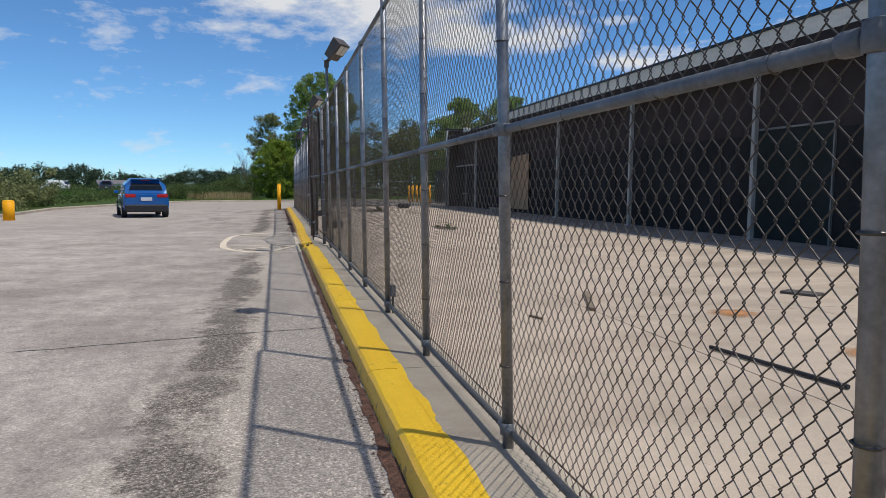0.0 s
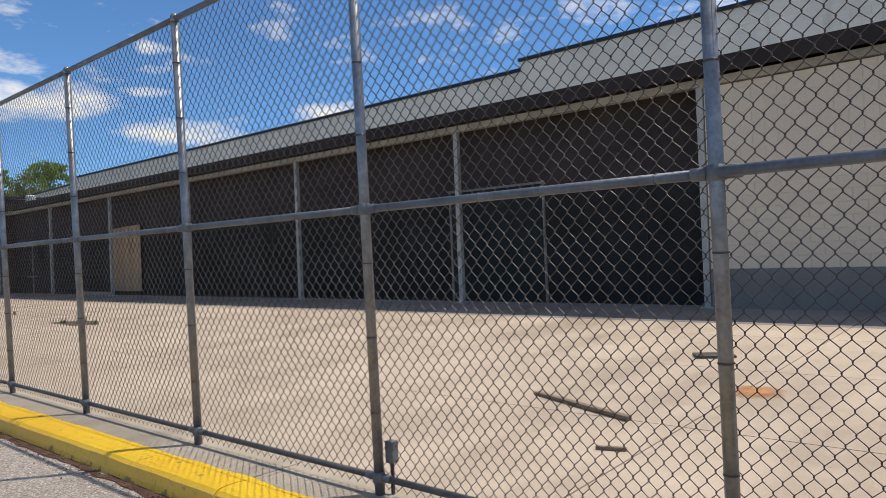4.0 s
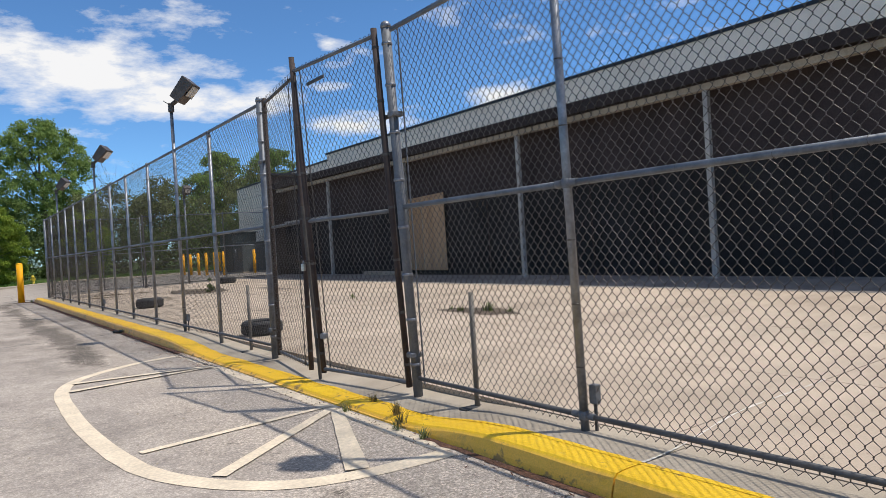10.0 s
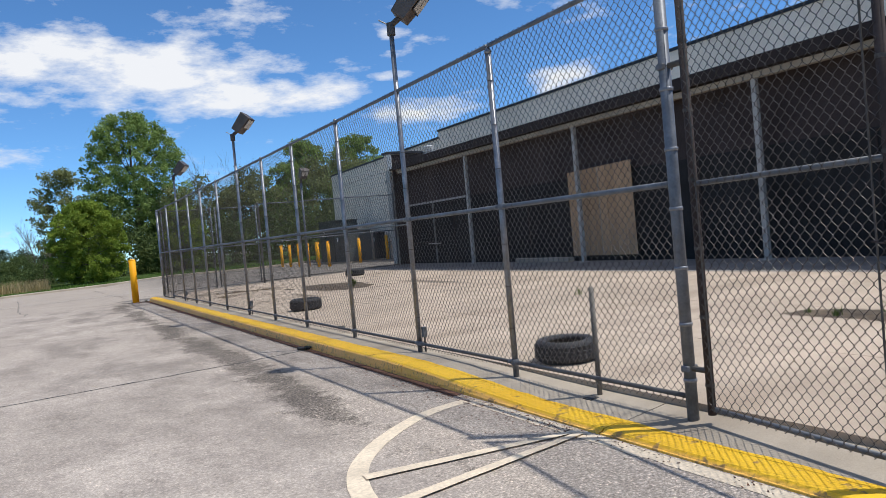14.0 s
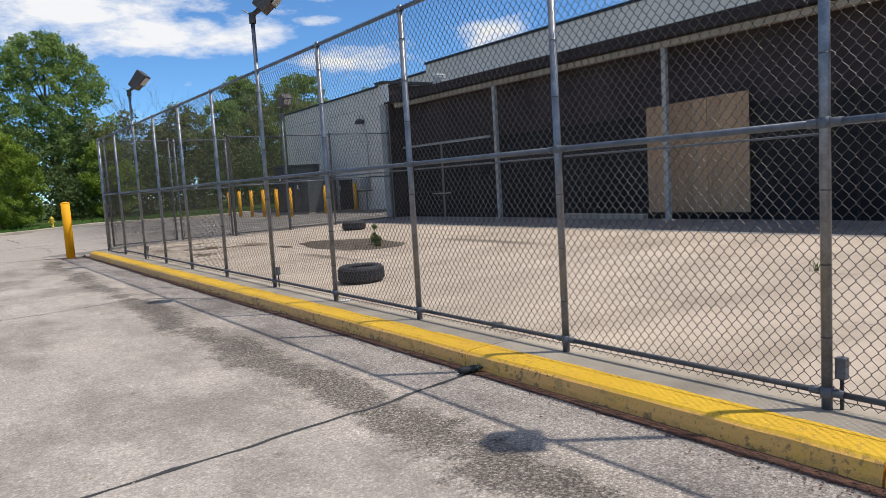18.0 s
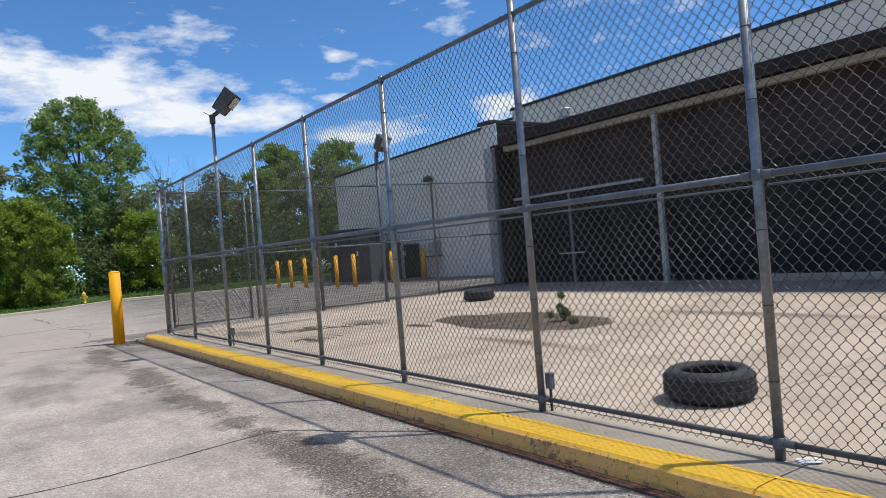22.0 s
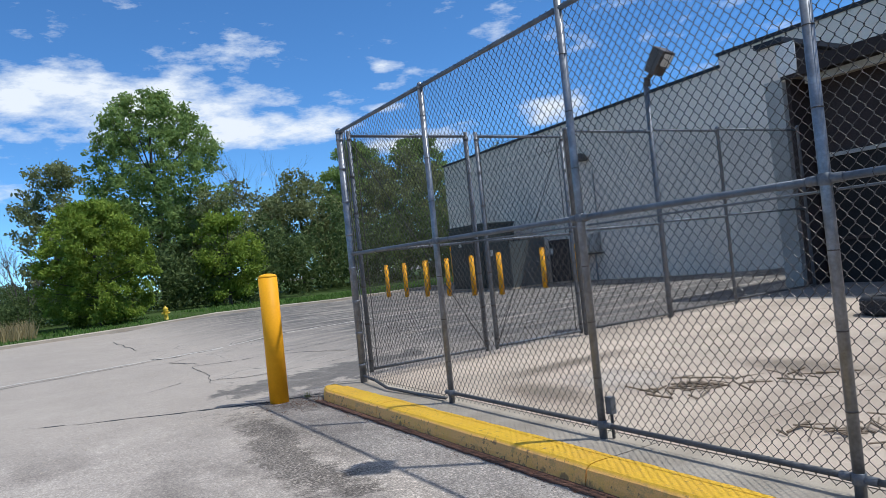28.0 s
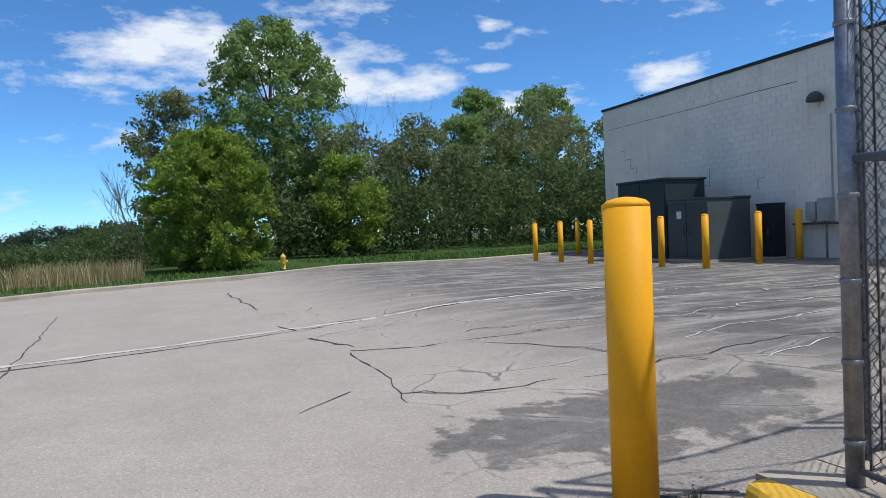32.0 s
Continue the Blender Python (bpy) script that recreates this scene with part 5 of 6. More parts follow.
part("conduit", rod((-0.05, 0.04, 1.95), (-0.05, 0.04, 4.4), 0.025, 8), COLUMN, meter)

dome = thing("wall_light", "dark dome wall light high on the block wall", "wall light", wing_at(6.65, 0.0, 4.82), WING_TURN)
bm = bmesh.new()
add_lathe(bm, [(0.24, 0.0), (0.25, 0.03), (0.22, 0.16), (0.13, 0.26), (0.03, 0.3)], 14)
for v in bm.verts:
    v.co.x -= 0.24
part("shade", bm, GALV_DARK, dome, smooth=True)
part("bracket", box((-0.1, -0.06, 0.05), (0.0, 0.06, 0.2)), GALV_DARK, dome)

vent = thing("roof_vent", "white louvred mushroom vent on the canopy roof", "roof vent", (9.95, 37.2, 4.5))
VENT_WHITE = surface("white_vent_metal", (0.72, 0.72, 0.70), 0.85, 1.1, 3, 40, 0.45, 0.1)
bm = bmesh.new()
add_lathe(bm, [(0.17, 0), (0.17, 0.16)], 16)
part("duct", bm, VENT_WHITE, vent, smooth=True)
for z, r in ((0.12, 0.24), (0.22, 0.24), (0.32, 0.22)):
    bm = bmesh.new()
    add_lathe(bm, [(r * 0.7, z - 0.04), (r, z), (r * 1.03, z + 0.035), (r * 0.7, z + 0.05)], 16)
    part("hood_ring", bm, VENT_WHITE, vent)
bm = bmesh.new()
add_lathe(bm, [(0.16, 0.36), (0.22, 0.38), (0.2, 0.42), (0.05, 0.46)], 16)
part("hood_cap", bm, VENT_WHITE, vent, smooth=True)

# ---- gates ----

def gate_leaf(name, label, loc, rz, width, z0, z1, stile_mat, rail_mat, lean=0.0, free_top=0.22, brace=False):
    g = thing(name, label, "gate", loc, rz)
    g.rotation_euler = (lean, 0, rz)
    for u in (0.0, width):
        part("stile", rod((u, 0, z0 - 0.04), (u, 0, z1 + (free_top if u else 0.06)), 0.027, 10), stile_mat, g, smooth=True)
        for z in (0.3, 0.75, 1.2, 1.65, 2.1, 2.55, 3.0):
            part("band", rod((u, 0, z - 0.012), (u, 0, z + 0.01), 0.031, 10), GALV_DARK, g)
    for nm, z in (("bottom_rail", z0), ("middle_rail", (z0 + z1) / 2), ("top_rail", z1)):
        part(nm, rod((0, 0, z), (width, 0, z), 0.018, 8), rail_mat, g, smooth=True)
    part("tension_bar", box((0.06, -0.045, z0), (0.068, -0.037, z1)), GALV_DARK, g)
    part("tension_bar", box((width - 0.068, -0.045, z0), (width - 0.06, -0.037, z1)), GALV_DARK, g)
    if brace:
        part("brace_rod", rod((0.03, 0.0, z1 - 0.05), (width - 0.03, 0.0, z0 + 0.05), 0.006, 6), GALV_DARK, g)
    tagged(part_at("wire_mesh", fabric_mesh("wire_mesh", 0.0, width, z0 - 0.02, z1 + 0.05), g, (0, -0.03, 0)), "diamond wire mesh", kind="stuff")
    return g


# main double gate, leaning a little outwards at the top
ga = gate_leaf("gate_leaf", "rusty brown chain-link gate leaf, chained shut", (0, 0, 0), 0, 1.34, 0.14, 3.1, RUST, GALV_OLD, free_top=0.14)
ga.matrix_basis = Matrix.Translation((0.0, 13.28, 0.03)) @ Matrix.Rotation(radians(-2.6), 4, "Y") @ Matrix.Rotation(radians(97), 4, "Z")
gb = gate_leaf("gate_leaf", "rusty brown chain-link gate leaf, chained shut", (0, 0, 0), 0, 1.33, 0.14, 3.1, RUST, GALV_OLD, free_top=0.14)
gb.matrix_basis = Matrix.Translation((0.0, 16.16, 0.03)) @ Matrix.Rotation(radians(-98.5), 4, "Z")
drop = thing("drop_rod", "steel drop bolt standing between the gate leaves", "gate bolt", (-0.2, 14.68, 0.05))
part("rod", rod((0.02, 0, 0.0), (-0.06, 0, 1.75), 0.018, 8), GALV_DARK, drop)
part("guide", box((0.0, -0.16, 0.42), (0.06, 0.03, 0.47), 0.004), GALV, drop)
lock = thing("padlock", "brass padlock on a chain round the gate", "padlock", (-0.25, 14.70, 1.22))
part("body", box((-0.045, -0.03, -0.07), (-0.015, 0.03, 0.0), 0.006), surface("padlock_metal", (0.55, 0.52, 0.45), 0.8, 1.1, 20, 80, 0.3, 0.9), lock)
bm = bmesh.new()
for k in range(9):
    a0, a1 = math.pi * k / 9, math.pi * (k + 1) / 9
    add_rod(bm, (-0.03, 0.02 * math.cos(a0), 0.03 * math.sin(a0)), (-0.03, 0.02 * math.cos(a1), 0.03 * math.sin(a1)), 0.005, 6)
part("shackle", bm, GALV, lock)
bm = bmesh.new()
for k in range(14):
    y = -0.2 + 0.4 * k / 13
    add_box(bm, (-0.028, y - 0.016, 0.02 + 0.008 * (k % 2)), (-0.014, y + 0.016, 0.03 + 0.008 * (k % 2)), 0.003)
part("chain", bm, RUST, lock)
# sign remnant wired to the mesh
bar = thing("sign_strip", "short dark strip wired to the gate mesh", "sign", (-0.31, 14.1, 2.92))
part("strip", box((-0.01, -0.18, -0.015), (0.0, 0.18, 0.015)), GALV_DARK, bar)

STOP_GREY = surface("dull_post_paint", (0.20, 0.18, 0.155), 0.7, 1.25, 5.0, 50, 0.7, 0.2, 0.3, 0.002)
for y in (12.42, 17.3):
    s = thing("gate_stop_post", "short grey steel post on a base plate", "post", (0.06, y, kerb_z(y)), group="gate stop posts")
    part("pipe", rod((0, 0, 0), (0, 0, 0.9), 0.021, 10), STOP_GREY, s, smooth=True)
    part("base_plate", box((-0.14, -0.05, -0.002), (0.14, 0.05, 0.03), 0.004), GALV_DARK, s)

for y in LAMP_POSTS:
    e = thing("outlet_box", "small grey electrical box on the fence post", "electrical box", (0.035, y - 0.06, kerb_z(y)), group="fence post boxes")
    part("box", box((-0.02, -0.028, 0.17), (0.03, 0.028, 0.29), 0.006), GALV_OLD, e)
    part("conduit", rod((0.005, 0.0, -0.01), (0.005, 0.0, 0.17), 0.011, 8), GALV_DARK, e)

# ---- floodlights ----
LAMP_BROWN = surface("lamp_brown_metal", (0.115, 0.094, 0.08), 0.8, 1.2, 4, 50, 0.5, 0.3)
mg, tg, bg = material("lamp_lens_glass")
bg.inputs["Base Color"].default_value = (0.62, 0.58, 0.5, 1)
bg.inputs["Roughness"].default_value = 0.15


def floodlight(loc, rz, tilt):
    f = thing("floodlight", "brown shoebox floodlight on a pole top", "floodlight", loc, rz, "yard floodlights")
    part("socket", rod((0, 0, -0.06), (0, 0, 0.08), 0.048, 12), GALV_DARK, f)
    arm = part("knuckle", rod((0, 0, 0.05), (0.13, 0, 0.14), 0.035, 10), GALV_DARK, f)
    bm = bmesh.new()
    add_box(bm, (-0.2, -0.17, -0.115), (0.2, 0.17, 0.115), 0.012)
    for v in bm.verts:
        if v.co.x < 0:
            v.co.y *= 0.8
            v.co.z *= 0.8
    seat = Matrix.Translation((0.24, 0, 0.27)) @ Matrix.Rotation(-tilt, 4, "Y")
    bmesh.ops.transform(bm, matrix=seat, verts=bm.verts)
    h = part("housing", bm, LAMP_BROWN, f)
    bm = bmesh.new()
    add_box(bm, (-0.05, -0.14, -0.122), (0.18, 0.14, -0.1165))
    bmesh.ops.transform(bm, matrix=seat, verts=bm.verts)
    part("bezel", bm, GALV_DARK, h)
    for y0, y1 in ((-0.125, -0.008), (0.008, 0.125)):
        bm = bmesh.new()
        add_box(bm, (-0.035, y0, -0.127), (0.165, y1, -0.1225))
        bmesh.ops.transform(bm, matrix=seat, verts=bm.verts)
        part("lens", bm, mg, h)
    bm = bmesh.new()
    add_rod(bm, (-0.02, 0, 0.06), (-0.14, 0.03, 0.14), 0.008, 6)
    part("cable", bm, COLUMN, f)
    return f


for y, az in ((3.655, -42), (11.25, -40), (20.235, -38), (27.86, -36), (35.36, -34)):
    floodlight((lean_x(y, 3.75), y, 3.85), radians(az), radians(48))
floodlight((5.38, 39.46, 3.98), radians(-80), radians(52))

# ---- fence across the far end of the yard ----
NY = 39.5
north = thing("chain_link_fence", "grey chain-link fence closing the end of the yard", "fence")
for x in (3.6, 5.38, 7.0, 9.3):
    part_at("post", post_mesh(3.82 if x == 5.38 else 3.05, 0.042 if x in (5.38, 3.6) else POST_R, x != 5.38, GALV_MID), north, (x, NY, yard_z(x) - 0.01))
for xa, xb in ((3.6, 5.38), (5.38, 7.0), (7.0, 9.3)):
    fence_bay(north, (xa, NY), (xb, NY), zoff=yard_z(xa) - 0.14, side=1)
gate_leaf("gate_leaf", "grey galvanised chain-link gate leaf with brace rod", (0.14, NY, 0.06), 0, 1.7, 0.2, 3.05, GALV_MID, GALV_MID, brace=True, free_top=0.06)
gate_leaf("gate_leaf", "grey galvanised chain-link gate leaf with brace rod", (3.5, NY, 0.06), math.pi, 1.5, 0.2, 3.05, GALV_MID, GALV_MID, brace=True, free_top=0.06)

# ---- tyres and clutter in the yard ----
def tyre(loc, r=0.34, h=0.24, tilt=(0, 0, 0)):
    t = thing("tyre", "worn black car tyre lying on the concrete", "tyre", loc, group="tyres in the yard")
    t.rotation_euler = tilt
    bm = bmesh.new()
    prof = [(r * 0.6, 0.03), (r * 0.66, 0.01), (r * 0.86, 0.0), (r * 0.97, h * 0.14), (r, h * 0.3), (r, h * 0.7), (r * 0.97, h * 0.86), (r * 0.86, h), (r * 0.66, h - 0.01), (r * 0.6, h - 0.03), (r * 0.64, h - 0.05), (r * 0.86, h * 0.6), (r * 0.86, h * 0.4), (r * 0.64, 0.05), (r * 0.6, 0.03)]
    add_lathe(bm, prof, 32, False)
    part("carcass", bm, RUBBER, t, smooth=True)
    bm = bmesh.new()
    rings = []
    for k in range(120):
        a = 2 * math.pi * k / 120
        up = 0.009 if k % 4 < 2 else 0.001
        ring = []
        for z, g in ((0.2, 0.0), (0.22, up), (0.4, up), (0.42, 0.001), (0.48, 0.001), (0.5, up), (0.58, up), (0.6, 0.001), (0.78, up), (0.8, 0.0)):
            b2 = a + 0.12 * (z - 0.5)
            ring.append(bm.verts.new(((r + g) * math.cos(b2), (r + g) * math.sin(b2), h * z)))
        rings.append(ring)
    for k in range(120):
        p, q = rings[k], rings[(k + 1) % 120]
        for s in range(9):
            bm.faces.new((p[s], q[s], q[s + 1], p[s + 1]))
    part("tread", bm, RUBBER, t)
    return t


tyre((0.62, 18.36, yard_z(0.62)), 0.30, 0.215)
tyre((0.97, 27.08, yard_z(1.0)), 0.322, 0.235)
tyre((6.05, 36.5, yard_z(6.0)), 0.34, 0.25)


def patch(name, label, cat, c, rx, ry, mat, seed, z=0.004, n=40, rough=0.25):
    bm = bmesh.new()
    vs = []
    for k in range(n):
        a = 2 * math.pi * k / n
        q = 1 + rough * noise.noise(Vector((math.cos(a) * 1.6, math.sin(a) * 1.6, seed)))
        x, y = c[0] + rx * q * math.cos(a), c[1] + ry * q * math.sin(a)
        vs.append(bm.verts.new((x, y, yard_z(x) + z if x > 0 else lot_z(x, y) + z)))
    mid = bm.verts.new((c[0], c[1], (yard_z(c[0]) if c[0] > 0 else lot_z(*c)) + z + 0.012))
    for k in range(n):
        bm.faces.new((vs[k], vs[(k + 1) % n], mid))
    return tagged(part(name, bm, mat), label, cat)


DIRT = surface("dark_dirt", (0.10, 0.072, 0.046), 0.5, 1.6, 4, 60, 0.95, 0, 0.8, 0.02)
patch("soil_patch", "dark soil filling a hole in the slab", "soil", (3.75, 32.45), 0.85, 1.8, DIRT, 2.0)
patch("soil_patch", "thin smear of dark soil on the slab", "soil", (2.75, 33.9), 0.12, 0.4, DIRT, 7.0)
patch("soil_patch", "dark soil filling a hole in the slab", "soil", (3.85, 17.15), 0.36, 0.85, DIRT, 5.0, rough=0.6)


def stain_material(name, dark, light, most):
    """A soaked-in stain that thins out towards its ragged edge."""
    m, t, b = material(name)
    v = coords(t)
    link(t, ramp(t, noise_node(t, v, 9, 5, 0.6), [(0.35, dark), (0.65, light)]), b.inputs["Base Color"])
    b.inputs["Roughness"].default_value = 0.95
    tc = t.nodes.new("ShaderNodeTexCoord")
    grad = t.nodes.new("ShaderNodeTexGradient")
    grad.gradient_type = "SPHERICAL"
    place = t.nodes.new("ShaderNodeMapping")
    place.inputs["Location"].default_value, place.inputs["Scale"].default_value = (-1.0, -1.0, 0.0), (2.0, 2.0, 0.0)
    link(t, tc.outputs["Generated"], place.inputs[0])
    link(t, place.outputs[0], grad.inputs[0])
    soak = calc(t, "ADD", calc(t, "MULTIPLY", grad.outputs["Fac"], 0.75), calc(t, "MULTIPLY", noise_node(t, v, 7, 6, 0.7), 0.6))
    link(t, ramp(t, soak, [(0.38, (0, 0, 0)), (0.85, (most, most, most))]), b.inputs["Alpha"])
    return m


RUST_STAIN = stain_material("rust_stain", (0.42, 0.16, 0.045), (0.5, 0.27, 0.11), 0.9)
MUD_STAIN = stain_material("mud_stain", (0.18, 0.14, 0.1), (0.26, 0.205, 0.15), 0.5)
PALE_STAIN = stain_material("bleached_concrete", (0.53, 0.45, 0.365), (0.6, 0.52, 0.43), 0.6)
patch("rust_stain", "orange rust stain on the slab", "stain", (3.3, 2.7), 0.3, 0.28, RUST_STAIN, 9.0, 0.003)
patch("rust_stain", "orange rust stain on the slab", "stain", (3.3, 1.0), 0.34, 0.24, RUST_STAIN, 12.0, 0.003)

patch("bleached_patch", "pale worn paint smear on the asphalt", "stain", (-5.8, 14.7), 0.75, 0.9, PALE_STAIN, 25.0, 0.004)
patch("bleached_patch", "pale bleached patch in the stained slab", "stain", (1.5, 36.75), 0.62, 0.75, PALE_STAIN, 15.0, 0.003)
for cx, cy, rx, ry, sd in ((1.9, 37.9, 1.3, 0.35, 16.0), (0.75, 36.9, 0.4, 0.9, 17.0), (3.0, 31.7, 0.22, 1.3, 18.0), (2.2, 30.6, 0.2, 1.6, 19.0), (2.7, 35.6, 0.5, 1.1, 20.0), (5.2, 29.5, 0.3, 2.2, 21.0)):
    patch("mud_stain", "brown mud stain dried on the slab", "stain", (cx, cy), rx, ry, MUD_STAIN, sd, 0.0025)


def weed(loc, h, n, seed, mat=None):
    rng = np.random.default_rng(seed)
    w = thing("weed", "small green weed growing from a crack", "weed", loc)
    sp = np.stack([rng.normal(size=n) * h * 0.22, rng.normal(size=n) * h * 0.22, np.zeros(n)], -1)
    if mat is None and h > 0.2:
        cs = [(rng.normal() * h * 0.11, rng.normal() * h * 0.11, h * rng.uniform(0.2, 1.2), h * 0.17) for _ in range(9)]
        leaf_cloud("leaves", cs, n // 3, h * 0.11, LEAF_DARK, seed, parent=w)
        bm = bmesh.new()
        for c in cs:
            add_rod(bm, (0, 0, -0.01), c[:3], 0.006, 5, 0.003)
        part("stem", bm, BARK, w)
        return w
    b = blades("leaves", sp, h, h * 0.05, mat or LEAF_BUSH, seed, 0.4)
    b.parent = w
    return w


for x, y, h, n in ((3.9, 31.6, 0.34, 110), (4.1, 32.1, 0.14, 60), (3.7, 31.2, 0.12, 60), (3.9, 17.0, 0.17, 30), (4.0, 16.6, 0.08, 30), (3.8, 17.9, 0.07, 24), (3.7, 17.5, 0.1, 40), (4.3, 22.4, 0.12, 16)):
    weed((x, y, yard_z(x)), h, n, int(y * 10 + x), LEAF_DARK if h < 0.2 else None)
weed((4.4, 1.45, yard_z(4.4)), 0.12, 40, 91, REED)
for y in (12.6, 13.4, 12.25, 22.6, 39.9):
    weed((-0.56, y, 0.0), 0.075, 26, int(y * 31), LEAF_OLIVE)

DRY_WEED = leaf_material("dry_weed_leaves", (0.17, 0.13, 0.06), (0.34, 0.26, 0.11), 0.3)
for x, y, h in ((-0.4, 12.85, 0.085), (-0.55, 12.55, 0.08), (-0.3, 13.4, 0.06)):
    weed((x, y, kerb_z(y)), h, 34, int(y * 37), DRY_WEED)
can = thing("crushed_can", "crushed dark drinks can lying by the fence", "can", (0.22, 23.25, yard_z(0.22) + 0.03), radians(35))
bm = bmesh.new()
add_lathe(bm, [(0.02, -0.055), (0.03, -0.05), (0.031, -0.02), (0.024, 0.0), (0.03, 0.02), (0.031, 0.05), (0.022, 0.056)], 14)
bmesh.ops.transform(bm, matrix=Matrix.Rotation(radians(90), 4, "X") @ Matrix.Diagonal((1, 0.8, 1, 1)), verts=bm.verts)
part("body", bm, GALV_DARK, can, smooth=True)
bottle = thing("plastic_bottle", "crushed black plastic bottle against the kerb foot", "bottle", (-0.6, 22.62, 0.035), radians(78))
bm = bmesh.new()
add_lathe(bm, [(0.022, -0.1), (0.034, -0.09), (0.035, -0.03), (0.029, -0.01), (0.034, 0.02), (0.033, 0.06), (0.014, 0.09), (0.013, 0.11)], 14)
bmesh.ops.transform(bm, matrix=Matrix.Rotation(radians(90), 4, "X") @ Matrix.Diagonal((1, 0.75, 1, 1)), verts=bm.verts)
part("body", bm, RUBBER, bottle, smooth=True)
part("cap", rod((0, -0.108, 0), (0, -0.125, 0), 0.015, 10), GALV_DARK, bottle)
PAPER = surface("dirty_white_paper", (0.72, 0.7, 0.66), 0.85, 1.05, 14, 60, 0.85)
for px, py, pr in ((0.06, 25.86, 0.045),):
    paper = thing("paper_scrap", "crumpled white paper at the foot of the fence", "litter", (px, py, kerb_z(py)), radians(40 + 60 * px))
    bm = bmesh.new()
    bmesh.ops.create_icosphere(bm, subdivisions=3, radius=1.0)
    for v in bm.verts:
        q = 1.0 + 0.5 * noise.noise(v.co * 2.3 + Vector((py, 0, 0))) + 0.25 * noise.noise(v.co * 6.0)
        v.co = Vector((v.co.x * q * pr, v.co.y * q * pr * 1.5, max(0.0, (v.co.z * q + 0.5) * pr * 0.3)))
    part("sheet", bm, PAPER, paper)
WOOD = surface("grey_driftwood", (0.20, 0.15, 0.10), 0.7, 1.25, 8, 60, 0.85, 0, 0.5, 0.004)


def stick(name, label, cat, a, b, w, h, mat):
    a, b = Vector(a), Vector(b)
    d = b - a
    ob = thing(name, label, cat, ((a.x + b.x) / 2, (a.y + b.y) / 2, (yard_z(a.x) + yard_z(b.x)) / 2), math.atan2(d.y, d.x))
    part("board", box((-d.length / 2, -w / 2, 0.002), (d.length / 2, w / 2, h), min(w, h) * 0.2), mat, ob)
    return ob


stick("plank", "weathered timber offcut lying on the slab", "plank", (2.45, 4.25), (2.02, 3.18), 0.055, 0.035, WOOD)
stick("stick", "short dark stick lying on the slab", "stick", (1.3, 3.06), (1.36, 2.88), 0.03, 0.025, WOOD)
stick("plank", "flat dark board lying on the slab", "plank", (4.75, 3.75), (4.95, 3.4), 0.25, 0.03, GALV_DARK)
hose = thing("black_pipe", "thin black plastic pipe lying on the slab", "pipe", (2.2, 1.0, yard_z(2.2)))
part("pipe", rod((-0.02, 0.42, 0.02), (0.16, -0.75, 0.022), 0.016, 8), RUBBER, hose)
rt = random.Random(8)
for cx, cy, n, ln in ((1.55, 35.9, 46, 0.32), (1.1, 34.25, 22, 0.3), (2.2, 35.4, 14, 0.25)):
    tw = thing("twig_pile", "scattered heap of dry brown twigs", "twigs", (cx, cy, yard_z(cx)))
    bm = bmesh.new()
    for _ in range(n):
        a, l = rt.uniform(0, math.pi), ln * rt.uniform(0.3, 1.0)
        px, py = rt.gauss(0, 0.24), rt.gauss(0, 0.13)
        z = rt.uniform(0.006, 0.05)
        add_rod(bm, (px - l / 2 * math.cos(a), py - l / 2 * math.sin(a), 0.008), (px + l / 2 * math.cos(a), py + l / 2 * math.sin(a), z), rt.uniform(0.004, 0.01), 5)
    tagged(part("twig_heap", bm, WOOD, tw), kind="stuff")

# ---- plywood board over the wall opening ----
ply = thing("plywood_board", "tan plywood sheets screwed over an opening", "plywood board", (9.9, 27.75, 0.45))
PLY_CUT = (-1.28, -0.98, -0.62, -0.31, 0.0, 0.24, 0.49, 0.76, 1.0, 1.28)
for k, (y0, y1) in enumerate(zip(PLY_CUT, PLY_CUT[1:])):
    part("board", box((0.0015 * (k % 3), y0 + 0.005, 0.0), (0.02, y1 - 0.005, 2.5 - 0.008 * k)), PLY, ply)
part("cover_strip", box((-0.012, -0.012, 0.0), (-0.001, 0.012, 2.46)), BEAM, ply)
for y in (-0.9, -0.45, 0.45, 0.9):
    part("batten", box((0.02, y - 0.045, 0.03), (0.11, y + 0.045, 2.4)), WOOD, ply)

# ---- painted loop at the gate ----
WHITE = surface("road_paint", (0.76, 0.63, 0.46), 0.8, 1.08, 3.0, 40, 0.8, 0, 0.4, 0.004)
marking = thing("road_marking", "worn cream painted loop with spokes on asphalt", "road marking", kind="structure")


